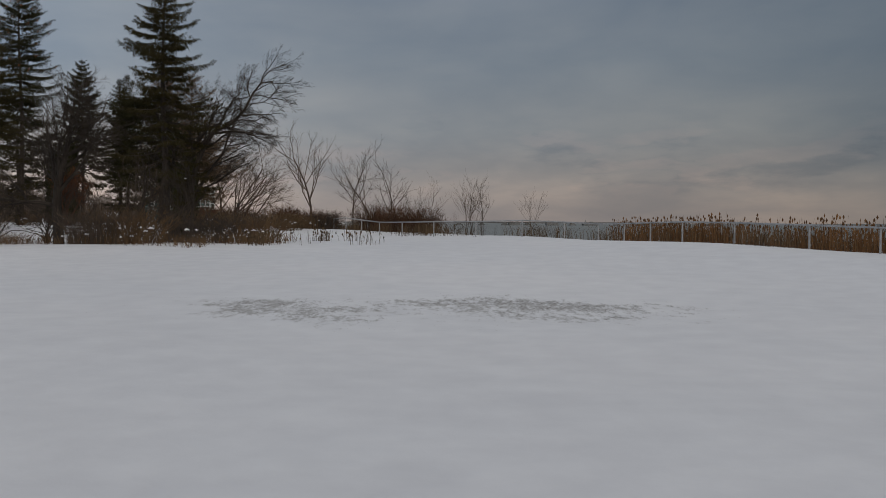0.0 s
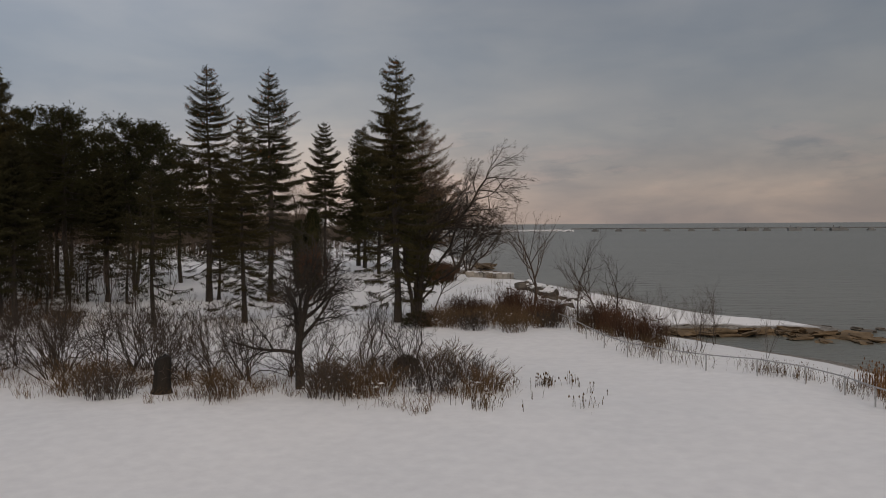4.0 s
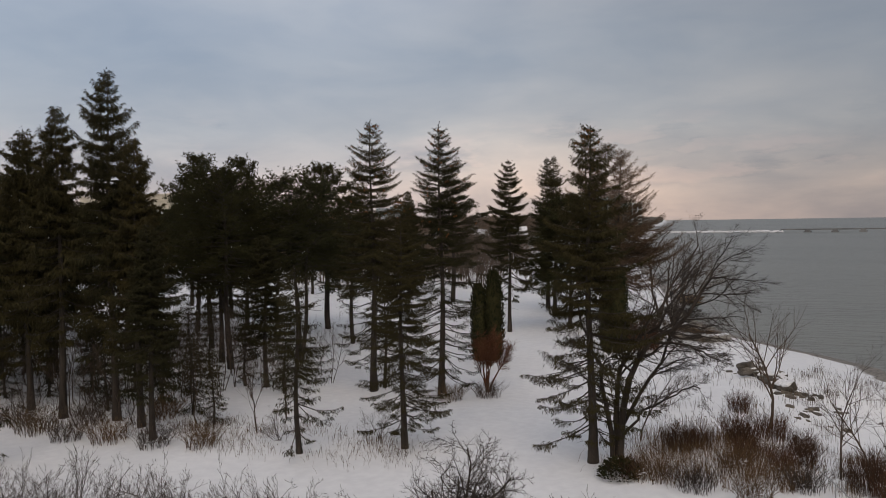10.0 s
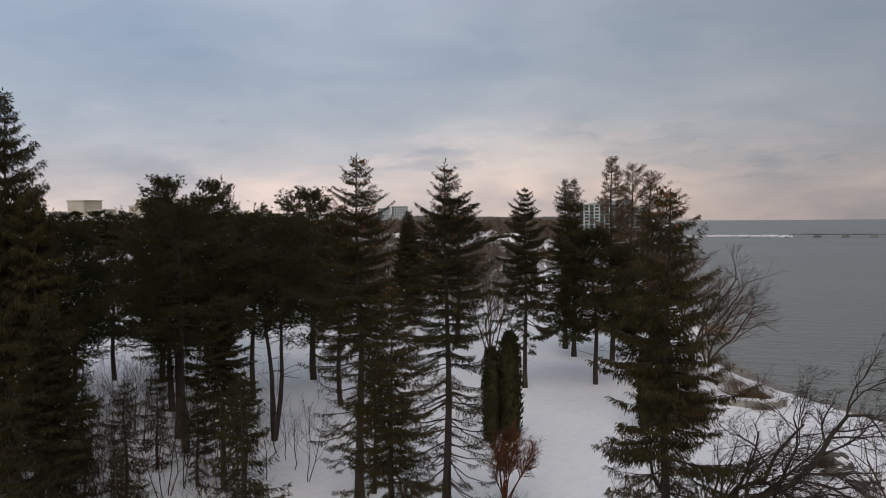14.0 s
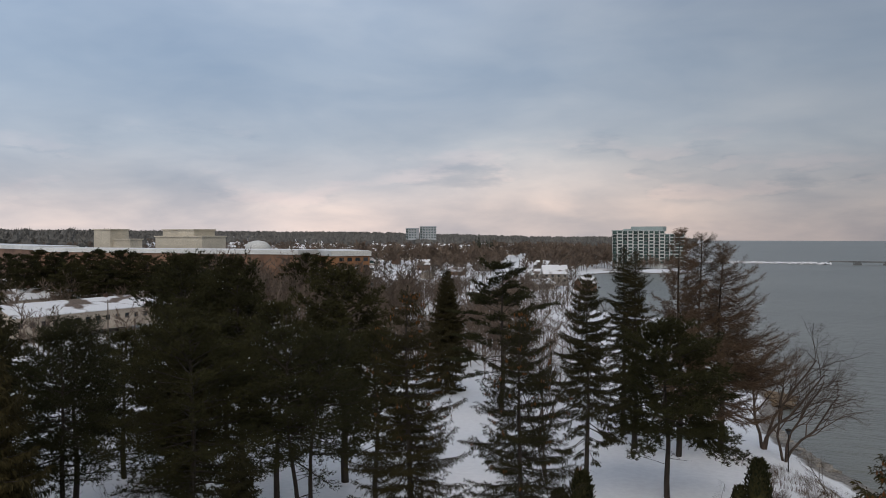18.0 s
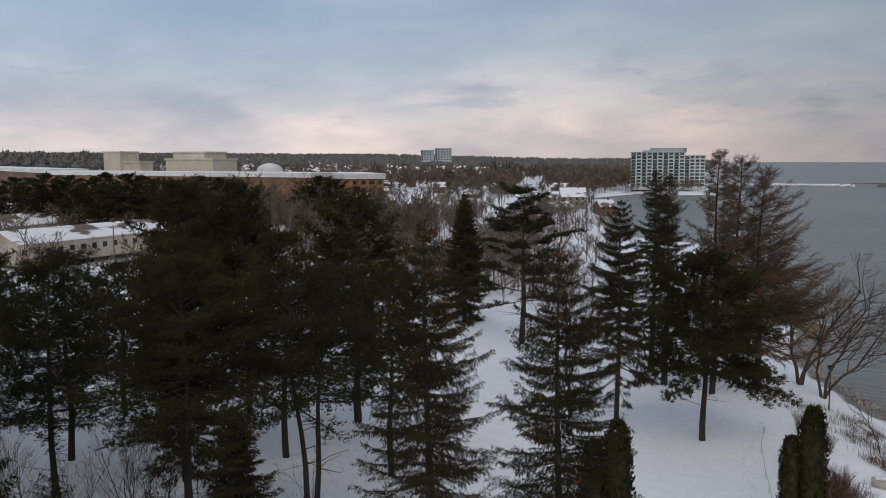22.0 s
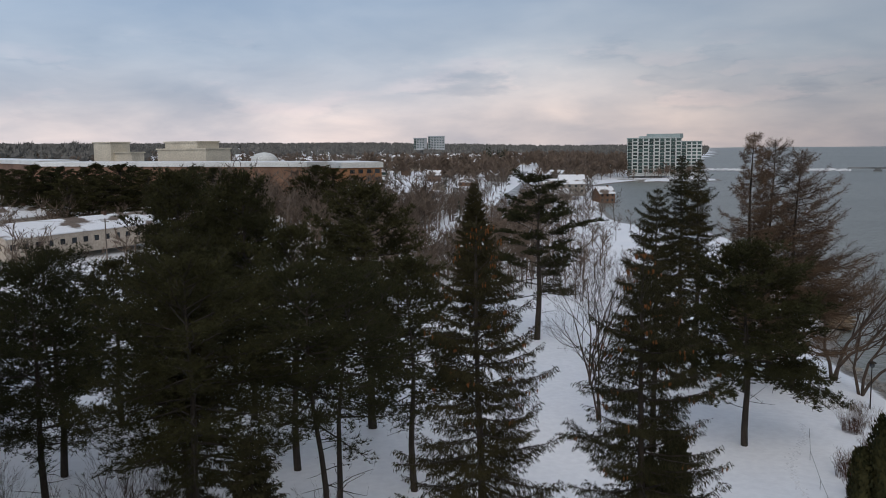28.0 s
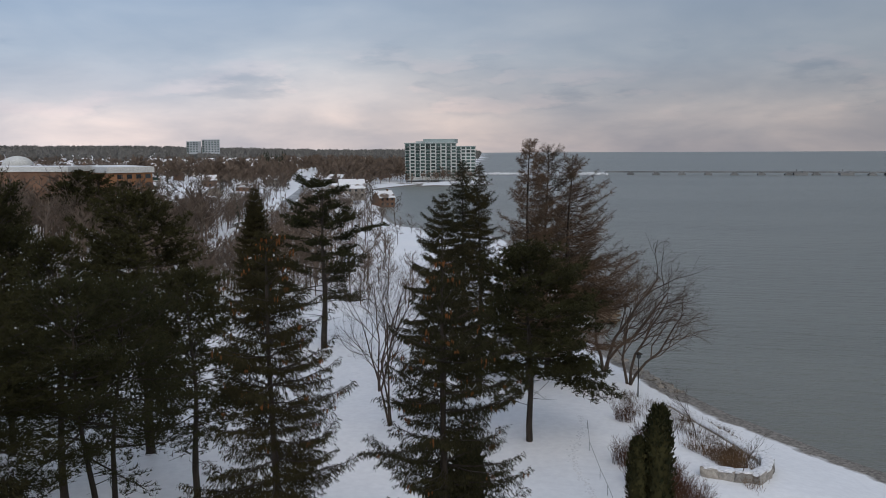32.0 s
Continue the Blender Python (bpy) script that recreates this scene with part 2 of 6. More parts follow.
def mat_snow_ground():
    m, N, L, b = bsdf("snow_ground", 0.55, 0.0, 0.25)
    tc = N.new("ShaderNodeTexCoord")
    sep = N.new("ShaderNodeSeparateXYZ")
    L.new(tc.outputs["Object"], sep.inputs[0])
    big = noise_node(N, L, 0.06, 5, tc=tc)
    snow = ramp_node(N, L, big.outputs[0], ((0.3, (0.80, 0.815, 0.84)), (0.7, (0.88, 0.88, 0.89))))
    fine = noise_node(N, L, 1.4, 6, tc=tc)
    fr = ramp_node(N, L, fine.outputs[0], ((0.3, (0.90, 0.90, 0.91)), (0.7, (1.03, 1.03, 1.03))))
    col = mixc(N, L, 0.7, snow.outputs[0], fr.outputs[0], 'MULTIPLY')
    # blown-off patch of turf in the field
    mp = N.new("ShaderNodeMapping")
    mp.inputs["Location"].default_value = (0.15, -5.3, 0)
    mp.inputs["Scale"].default_value = (0.125, 0.25, 0.0)
    L.new(tc.outputs["Object"], mp.inputs[0])
    ln = N.new("ShaderNodeVectorMath")
    ln.operation = 'LENGTH'
    L.new(mp.outputs[0], ln.inputs[0])
    near = N.new("ShaderNodeMapRange")
    near.inputs[1].default_value, near.inputs[2].default_value = 1.25, 0.55
    near.inputs[3].default_value, near.inputs[4].default_value = -0.25, 0.085
    L.new(ln.outputs["Value"], near.inputs[0])
    lobes = noise_node(N, L, 0.30, 3, tc=tc)
    lm = N.new("ShaderNodeMapRange")
    lm.inputs[1].default_value, lm.inputs[2].default_value = 0.38, 0.62
    lm.inputs[3].default_value, lm.inputs[4].default_value = -0.12, 0.05
    L.new(lobes.outputs[0], lm.inputs[0])
    ladd = N.new("ShaderNodeMath")
    ladd.operation = 'ADD'
    L.new(near.outputs[0], ladd.inputs[0])
    L.new(lm.outputs[0], ladd.inputs[1])
    tuft = noise_node(N, L, 4.2, 12, stretch=(1.0, 0.42, 1), tc=tc)
    tuft.inputs["Roughness"].default_value = 0.82
    add = N.new("ShaderNodeMath")
    add.operation = 'ADD'
    L.new(tuft.outputs[0], add.inputs[0])
    L.new(ladd.outputs[0], add.inputs[1])
    tm = ramp_node(N, L, add.outputs[0], ((0.53, (0, 0, 0)), (0.64, (1, 1, 1))))
    grain = noise_node(N, L, 14, 5, tc=tc)
    turf = ramp_node(N, L, grain.outputs[0], ((0.35, (0.17, 0.15, 0.13)), (0.6, (0.60, 0.60, 0.60))))
    col = mixc(N, L, tm.outputs[0], col, turf.outputs[0])
    # pebbles and wet sand at the waterline
    wob = noise_node(N, L, 0.35, 4, tc=tc)
    zz = N.new("ShaderNodeMath")
    zz.operation = 'MULTIPLY_ADD'
    zz.inputs[1].default_value = 0.5
    L.new(wob.outputs[0], zz.inputs[0])
    L.new(sep.outputs["Z"], zz.inputs[2])
    wm = N.new("ShaderNodeMapRange")
    wm.inputs[1].default_value, wm.inputs[2].default_value = -3.14, -3.28
    L.new(zz.outputs[0], wm.inputs[0])
    peb = N.new("ShaderNodeTexVoronoi")
    peb.inputs["Scale"].default_value = 3.5
    L.new(tc.outputs["Object"], peb.inputs["Vector"])
    pc = ramp_node(N, L, peb.outputs["Color"], ((0.2, (0.10, 0.085, 0.07)), (0.9, (0.30, 0.27, 0.235))))
    col = mixc(N, L, wm.outputs[0], col, pc.outputs[0])
    L.new(col, b.inputs["Base Color"])
    h = N.new("ShaderNodeMath")
    h.operation = 'MULTIPLY_ADD'
    h.inputs[1].default_value = 0.5
    L.new(fine.outputs[0], h.inputs[0])
    L.new(big.outputs[0], h.inputs[2])
    bump(N, L, b, h.outputs[0], 0.22, 0.25)
    return m


def mat_water():
    m, N, L, b = bsdf("lake_water", 0.30, 0.0, 0.5)
    tc = N.new("ShaderNodeTexCoord")
    big = noise_node(N, L, 0.006, 4, stretch=(0.5, 1.6, 1), tc=tc)
    r = ramp_node(N, L, big.outputs[0], ((0.35, (0.128, 0.132, 0.114)), (0.65, (0.162, 0.167, 0.146))))
    L.new(r.outputs[0], b.inputs["Base Color"])
    w1 = noise_node(N, L, 0.35, 5, stretch=(0.35, 1.0, 1), tc=tc)
    w2 = noise_node(N, L, 1.8, 4, stretch=(0.5, 1.0, 1), tc=tc)
    h = N.new("ShaderNodeMath")
    h.operation = 'MULTIPLY_ADD'
    h.inputs[1].default_value = 0.25
    L.new(w2.outputs[0], h.inputs[0])
    L.new(w1.outputs[0], h.inputs[2])
    bump(N, L, b, h.outputs[0], 0.8, 0.9)
    b.inputs["IOR"].default_value = 1.33
    return m


def mat_leafy(name, c1, c2, rough=0.75):
    m, N, L, b = bsdf(name, rough, 0.0, 0.06)
    g = N.new("ShaderNodeNewGeometry")
    r = ramp_node(N, L, g.outputs["Random Per Island"], ((0.0, c1), (1.0, c2)))
    n = noise_node(N, L, 0.45, 3)
    nr = ramp_node(N, L, n.outputs[0], ((0.3, (0.7, 0.7, 0.7)), (0.7, (1.25, 1.2, 1.1))))
    o = N.new("ShaderNodeObjectInfo")
    orr = ramp_node(N, L, o.outputs["Random"], ((0.0, (0.8, 0.85, 0.85)), (1.0, (1.2, 1.12, 1.0))))
    c = mixc(N, L, 1.0, r.outputs[0], nr.outputs[0], 'MULTIPLY')
    c = mixc(N, L, 1.0, c, orr.outputs[0], 'MULTIPLY')
    L.new(c, b.inputs["Base Color"])
    return m


M_SNOW = mat_snow_ground()
M_SNOWCAP = mat_mottled("snow_cover", (0.72, 0.73, 0.76), (0.82, 0.82, 0.83), 0.6, 0.6, bumpy=0.3)


def mat_roof():
    """Shingles half covered by melting snow."""
    m, N, L, b = bsdf("patchy_snow_roof", 0.7, 0.0, 0.25)
    n = noise_node(N, L, 0.22, 5, stretch=(0.5, 1.0, 1.0))
    k = ramp_node(N, L, n.outputs[0], ((0.40, (0, 0, 0)), (0.46, (1, 1, 1))))
    f = noise_node(N, L, 3.0, 4)
    sh = ramp_node(N, L, f.outputs[0], ((0.3, (0.10, 0.075, 0.06)), (0.7, (0.19, 0.145, 0.115))))
    sn = ramp_node(N, L, f.outputs[0], ((0.3, (0.70, 0.71, 0.74)), (0.7, (0.82, 0.82, 0.83))))
    L.new(mixc(N, L, k.outputs[0], sh.outputs[0], sn.outputs[0]), b.inputs["Base Color"])
    bump(N, L, b, n.outputs[0], 0.3, 0.2)
    return m


M_ROOF = mat_roof()
M_WATER = mat_water()
M_SPRUCE = mat_leafy("spruce_needles", (0.026, 0.024, 0.012), (0.052, 0.046, 0.023))
M_PINE = mat_leafy("pine_needles", (0.028, 0.030, 0.015), (0.056, 0.055, 0.027))
M_CONE = mat_leafy("spruce_cones", (0.085, 0.038, 0.018), (0.22, 0.092, 0.034))
M_THUJA = mat_leafy("thuja_leaves", (0.020, 0.024, 0.012), (0.048, 0.046, 0.022))
M_LARCH = mat_leafy("larch_twigs", (0.074, 0.053, 0.041), (0.138, 0.102, 0.079))
M_BARK = mat_mottled("dark_bark", (0.024, 0.019, 0.015), (0.062, 0.049, 0.039), 2.0, 0.9, 14, 0.8, stretch=(1, 1, 0.25))
M_TWIG = mat_mottled("bare_twig_bark", (0.052, 0.037, 0.028), (0.105, 0.078, 0.060), 1.5, 0.9, 9, 0.0, vary=0.2)
M_WILLOW = mat_mottled("willow_bark", (0.040, 0.030, 0.024), (0.086, 0.066, 0.053), 1.5, 0.9, 9, 0.0, vary=0.25)
M_STUMP = mat_mottled("rotten_stump", (0.012, 0.010, 0.008), (0.034, 0.027, 0.021), 2.0, 0.95, 12, 0.9, stretch=(1, 1, 0.3))
M_RED = mat_leafy("red_brown_twigs", (0.050, 0.029, 0.021), (0.118, 0.066, 0.045))
M_REED = mat_leafy("dry_reed", (0.080, 0.044, 0.024), (0.20, 0.115, 0.062))
M_WEED = mat_leafy("dead_weeds", (0.065, 0.043, 0.028), (0.18, 0.125, 0.083))
M_GALV = mat_mottled("galvanised_pipe", (0.30, 0.30, 0.30), (0.48, 0.48, 0.48), 3.0, 0.5, 30, 0.1, metal=0.4)
M_ROCK = mat_mottled("shore_rock", (0.08, 0.07, 0.06), (0.24, 0.21, 0.18), 0.7, 0.9, 6, 0.8, vary=0.25)
M_ROCK_WARM = mat_mottled("ochre_ledge_rock", (0.095, 0.068, 0.043), (0.235, 0.168, 0.105), 0.5, 0.9, 5, 0.8, vary=0.2)
M_STONE_DARK = mat_mottled("bank_stone", (0.068, 0.060, 0.051), (0.175, 0.155, 0.134), 0.9, 0.9, 7, 0.8, vary=0.3)
M_STONE = mat_mottled("wall_stone", (0.20, 0.185, 0.165), (0.40, 0.375, 0.34), 1.2, 0.9, 9, 0.7, vary=0.2)
M_BRICK = mat_mottled("orange_brick_wall", (0.26, 0.125, 0.06), (0.36, 0.185, 0.095), 0.12, 0.9, 2.2, 0.2)
M_BRICK_DARK = mat_mottled("brown_brick_wall", (0.115, 0.068, 0.047), (0.19, 0.115, 0.078), 0.15, 0.9, 2.2, 0.2, vary=0.35)
M_CREAM = mat_mottled("cream_render", (0.50, 0.45, 0.36), (0.62, 0.56, 0.45), 0.2, 0.8, 1.5, 0.1)
M_WHITE = mat_mottled("white_concrete", (0.56, 0.56, 0.54), (0.70, 0.70, 0.67), 0.15, 0.8, 2, 0.1)
M_APT = mat_mottled("grey_green_concrete", (0.50, 0.53, 0.52), (0.64, 0.665, 0.65), 0.15, 0.7, 2, 0.1)
M_GREENISH = mat_mottled("green_grey_panel", (0.25, 0.31, 0.30), (0.34, 0.40, 0.39), 0.15, 0.6, 2, 0.05)
M_SIDING = mat_mottled("house_siding", (0.26, 0.23, 0.20), (0.42, 0.37, 0.32), 0.2, 0.85, 2, 0.1, vary=0.35)
M_CONC = mat_mottled("pier_concrete", (0.16, 0.165, 0.165), (0.28, 0.28, 0.275), 0.05, 0.85, 0.6, 0.1)
# concrete paled and cooled: the far tower's haze is mixed into its colour
M_TOWER_HAZED = mat_mottled("hazed_tower_concrete", (0.34, 0.36, 0.38), (0.44, 0.46, 0.48), 0.1, 0.8, 1, 0.05)
M_RUSSET = mat_leafy("russet_twigs", (0.085, 0.038, 0.024), (0.175, 0.078, 0.046))
M_WOODPOLE = mat_mottled("pole_wood", (0.10, 0.08, 0.065), (0.19, 0.155, 0.125), 1.0, 0.9, 12, 0.3, stretch=(1, 1, 0.1))
M_ASPHALT = mat_mottled("slushy_asphalt", (0.10, 0.10, 0.105), (0.46, 0.47, 0.48), 0.10, 0.7, 3, 0.1)
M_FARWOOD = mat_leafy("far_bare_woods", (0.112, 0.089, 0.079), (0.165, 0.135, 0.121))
# distance haze is put into this colour: greyer and paler than nearer woods
M_HAZED_WOODS = mat_leafy("hazed_horizon_woods", (0.125, 0.120, 0.120), (0.19, 0.18, 0.178))
M_FARGREEN = mat_leafy("far_conifers", (0.030, 0.038, 0.028), (0.06, 0.066, 0.048))


def mat_glass(name, tint, rough=0.12):
    m, N, L, b = bsdf(name, rough, 0.0, 0.6)
    n = noise_node(N, L, 0.25, 2)
    o = N.new("ShaderNodeObjectInfo")
    r = ramp_node(N, L, o.outputs["Random"], ((0.0, tuple(v * 0.5 for v in tint)), (1.0, tuple(v * 1.5 for v in tint))))
    L.new(r.outputs[0], b.inputs["Base Color"])
    bump(N, L, b, n.outputs[0], 0.05)
    return m


M_PANE = mat_glass("window_pane", (0.035, 0.04, 0.045))
M_PANE_GREEN = mat_glass("green_window_pane", (0.05, 0.085, 0.08))


# ---------------------------------------------------------------- mesh helpers
class Geo:
    """Gathers vertices and faces of one part."""

    def __init__(self):
        self.v, self.f, self.n = [], [], 0

    def add(self, verts, faces):
        k = self.n
        self.v.extend(verts)
        self.f.extend([tuple(i + k for i in q) for q in faces])
        self.n += len(verts)

    def tube(self, pts, rad, sides=5, cap=False):
        rings = []
        for i, p in enumerate(pts):
            d = (pts[min(i + 1, len(pts) - 1)] - pts[max(i - 1, 0)])
            if d.length < 1e-6:
                d = Vector((0, 0, 1))
            d.normalize()
            a = d.cross(Vector((0.31, 0.92, 0.17)))
            if a.length < 1e-3:
                a = d.cross(Vector((1, 0, 0)))
            a.normalize()
            b = d.cross(a)
            for s in range(sides):
                w = 6.28318 * s / sides
                rings.append(p + (a * math.cos(w) + b * math.sin(w)) * rad[i])
        f = []
        for i in range(len(pts) - 1):
            for s in range(sides):
                t = (s + 1) % sides
                f.append((i * sides + s, i * sides + t, (i + 1) * sides + t, (i + 1) * sides + s))
        if cap:
            f.append(tuple(range((len(pts) - 1) * sides, len(pts) * sides)))
            f.append(tuple(reversed(range(sides))))
        self.add(rings, f)

    def box(self, lo, hi):
        (a, b, c), (d, e, g) = lo, hi
        v = [Vector(q) for q in ((a, b, c), (d, b, c), (d, e, c), (a, e, c), (a, b, g), (d, b, g), (d, e, g), (a, e, g))]
        self.add(v, [(0, 3, 2, 1), (4, 5, 6, 7), (0, 1, 5, 4), (1, 2, 6, 5), (2, 3, 7, 6), (3, 0, 4, 7)])

    def mesh(self, name, mat, smooth=False):
        me = bpy.data.meshes.new(name)
        me.from_pydata([tuple(p) for p in self.v], [], self.f)
        me.materials.append(mat)
        if smooth:
            me.polygons.foreach_set("use_smooth", [True] * len(me.polygons))
        me.update()
        return me


def part(name, geo, mat, parent=None, label="", smooth=False, at=None):
    me = geo if isinstance(geo, bpy.types.Mesh) else geo.mesh(name, mat, smooth)
    ob = new(name, me)
    if parent:
        ob.parent = parent
    if at is not None:
        ob.matrix_basis = at
    if label:
        ob["label"] = label
    return ob


def thing(name, label, category, group="", kind="", at=None):
    e = new(name)
    e.empty_display_size = 0.3
    if at is not None:
        e.matrix_basis = at
    return tagged(e, label, category, group, kind)


def smooth01(a, b, x):
    t = min(1.0, max(0.0, (x - a) / (b - a)))
    return t * t * (3 - 2 * t)


# ---------------------------------------------------------------- the lie of the land
WATER = -4.0
SHORE = [(2500, -5200), (300, -400), (90, -80), (50, 0), (34, 40), (24, 68), (14, 85), (6.5, 92.5), (3.0, 98), (3.4, 103.4), (9, 103), (17, 103),
         (21, 106), (18, 113), (9, 118), (4, 128), (-2, 137), (-5.2, 147.4), (-11.8, 156.3), (-15.2, 159.8), (-19.9, 165.8), (-26.0, 173.4), (-32.3, 183.7),
         (-37.0, 193.6), (-41.6, 203), (-44.5, 215), (-45, 232), (-52, 252), (-66, 300), (-78, 336), (-88, 372), (-104, 397), (-124, 404.5), (-136, 409), (-151, 434), (-176, 496),
         (-206, 592), (-221, 630), (-243, 695), (-264, 770), (-275, 826), (-258, 832), (-224, 812), (-190, 820), (-168, 845), (-180, 890), (-230, 950), (-275, 1010), (-270, 1062),
         (-200, 1084), (-103, 1106), (-103, 1120), (-200, 1114), (-290, 1140), (-330, 1400), (-480, 2200), (-1080, 5200), (-5200, 5200), (-5200, -5200)]
_S = np.array(SHORE, float)


def shore_distance(X, Y):
    """Signed distance to the waterline: positive on land."""
    X, Y = np.asarray(X, float), np.asarray(Y, float)
    best = np.full(X.shape, 1e12)
    inside = np.zeros(X.shape, bool)
    for (x0, y0), (x1, y1) in zip(_S, np.roll(_S, -1, 0)):
        dx, dy = x1 - x0, y1 - y0
        t = np.clip(((X - x0) * dx + (Y - y0) * dy) / (dx * dx + dy * dy), 0, 1)
        best = np.minimum(best, (X - x0 - t * dx) ** 2 + (Y - y0 - t * dy) ** 2)
        if dy:
            cross = ((y0 > Y) != (y1 > Y)) & (X < dx * (Y - y0) / dy + x0)
            inside ^= cross
    d = np.sqrt(best)
    return np.where(inside, d, -d)


def sstep(a, b, x):
    t = np.clip((x - a) / (b - a), 0, 1)
    return t * t * (3 - 2 * t)


def land(X, Y):
    X, Y = np.asarray(X, float), np.asarray(Y, float)
    d = shore_distance(X, Y)
    z = np.interp(d, [-60, -12, 0, 4, 10, 16, 22], [-9, -6.5, -4.0, -3.45, -2.3, -1.0, -0.45])
    low = -0.62 * (1 - sstep(62, 80, Y)) * sstep(14, 30, d)       # the open field lies a little lower
    low = low - 0.72 * (1 - sstep(20, 46, Y)) * sstep(14, 30, d)    # and dips gently round the lookout
    up = 6.0 * sstep(95, 210, d) + 17.0 * sstep(420, 1250, d) + 22 * sstep(1250, 4200, d)
    w = 0.10 * np.sin(X * 0.19 + 1.3 * np.sin(Y * 0.07)) * np.cos(Y * 0.16 + 0.5) + 0.04 * np.sin(X * 0.61 + Y * 0.35) * np.sin(Y * 0.53)
    return z + low + up + w * np.clip(d / 12, 0, 1)


def land_at(x, y):
    return float(land(np.array([x]), np.array([y]))[0])


def spread(lo, hi, step, far_lo, far_hi, grow=1.16):
    xs = list(np.arange(lo, hi + step / 2, step))
    s, x = step, lo
    while x > far_lo:
        s *= grow
        x = max(far_lo, x - s)
        xs.insert(0, x)
    s, x = step, hi
    while x < far_hi:
        s *= grow
        x = min(far_hi, x + s)
        xs.append(x)
    return np.array(xs)


def build_ground():
    xs = spread(-115, 40, 1.0, -4600, 4600)
    ys = spread(0, 215, 1.0, -4600, 4600)
    X, Y = np.meshgrid(xs, ys)
    Z = land(X, Y)
    V = np.stack([X, Y, Z], -1).reshape(-1, 3)
    nx, ny = len(xs), len(ys)
    i = np.arange(nx * ny).reshape(ny, nx)
    F = np.stack([i[:-1, :-1], i[:-1, 1:], i[1:, 1:], i[1:, :-1]], -1).reshape(-1, 4)
    me = bpy.data.meshes.new("ground")
    me.from_pydata(V.tolist(), [], F.tolist())
    me.materials.append(M_SNOW)
    me.polygons.foreach_set("use_smooth", [True] * len(me.polygons))
    tagged(new("ground", me), "snow-covered parkland sloping to a pebble shoreline", "ground", kind="structure")
    wxs, wys = spread(-60, 160, 20, -4800, 4800, 1.3), spread(60, 300, 20, -4800, 4800, 1.3)
    X, Y = np.meshgrid(wxs, wys)
    V = np.stack([X, Y, np.full_like(X, WATER)], -1).reshape(-1, 3)
    nx, ny = len(wxs), len(wys)
    i = np.arange(nx * ny).reshape(ny, nx)
    F = np.stack([i[:-1, :-1], i[:-1, 1:], i[1:, 1:], i[1:, :-1]], -1).reshape(-1, 4)
    me = bpy.data.meshes.new("water")
    me.from_pydata(V.tolist(), [], F.tolist())
    me.materials.append(M_WATER)
    tagged(new("water", me), "cold grey-green lake water with small ripples", "lake", kind="structure")


build_ground()


# ---------------------------------------------------------------- trees and shrubs
def rot_about(v, axis, ang):
    return Matrix.Rotation(ang, 3, axis) @ v


def frond(g, p, d, length, width, rnd, droop=0.3):
    """A flat needle spray: a narrow bent blade that tapers both ways."""
    side = d.cross(Vector((0, 0, 1)))
    if side.length < 1e-3:
        side = Vector((1, 0, 0))
    side = rot_about(side.normalized(), d.normalized(), rnd.uniform(-0.9, 0.9)) * (width / 2)
    m = p + d * (length * 0.5) + Vector((0, 0, -droop * length * 0.16))
    e = p + d * length + Vector((0, 0, -droop * length * 0.6))
    g.add([p, m + side, e, m - side], [(0, 1, 2), (0, 2, 3)])


def unit_rows(a):
    return a / np.maximum(1e-6, np.linalg.norm(a, axis=1, keepdims=True))


def needle_burst(g, P, U, size, w, n, rng):
    """Bursts of n narrow needles at each point of P, pointing about U."""
    if not len(P):
        return
    P, U = np.repeat(P, n, 0), np.repeat(U, n, 0)
    D = unit_rows(U + rng.normal(0, 1, P.shape) * (0.72, 0.72, 0.50))
    S = unit_rows(np.cross(D, rng.normal(0, 1, P.shape))) * w
    E = P + D * (size * rng.uniform(0.65, 1.3, (len(P), 1)))
    V = np.stack([P - S, P + S, E], 1).reshape(-1, 3)
    g.add(V.tolist(), np.arange(len(V)).reshape(-1, 3).tolist())


def sprays(g, P, D, L, W, droop, rng):
    """Flat needle sprays: bent blades that taper both ways, hanging at the end."""
    if not len(P):
        return
    D = unit_rows(D)
    S = unit_rows(np.cross(D, rng.normal(0, 1, P.shape))) * (W[:, None] / 2)
    down = np.array((0, 0, -1.0))
    M = P + D * (L[:, None] * 0.5) + down * (droop * 0.16 * L[:, None])
    E = P + D * L[:, None] + down * (droop * 0.6 * L[:, None])
    V = np.stack([P, M + S, E, M - S], 1).reshape(-1, 3)
    i = np.arange(len(P))[:, None] * 4
    g.add(V.tolist(), np.concatenate([i + (0, 1, 2), i + (0, 2, 3)]).tolist())


def along_line(pts, s):
    """Points and directions at shares s of a polyline given as an array."""
    k = len(pts) - 1
    i = np.minimum(k - 1, (s * k).astype(int))
    f = (s * k - i)[:, None]
    return pts[i] * (1 - f) + pts[i + 1] * f, unit_rows(pts[i + 1] - pts[i])


def make_cone(seed):
    """A long hanging spruce cone, widest above its middle."""
    rnd, g = random.Random(seed), Geo()
    l, b = rnd.uniform(0.14, 0.20), rnd.gauss(0, .015)
    g.tube([Vector((0, 0, 0)), Vector((b, 0, -0.25 * l)), Vector((b, 0, -0.6 * l)), Vector((0, 0, -l))], [0.014, 0.036, 0.033, 0.008], 6, cap=True)
    return g.mesh("cone", M_CONE)


CONES = [make_cone(k) for k in range(4)]


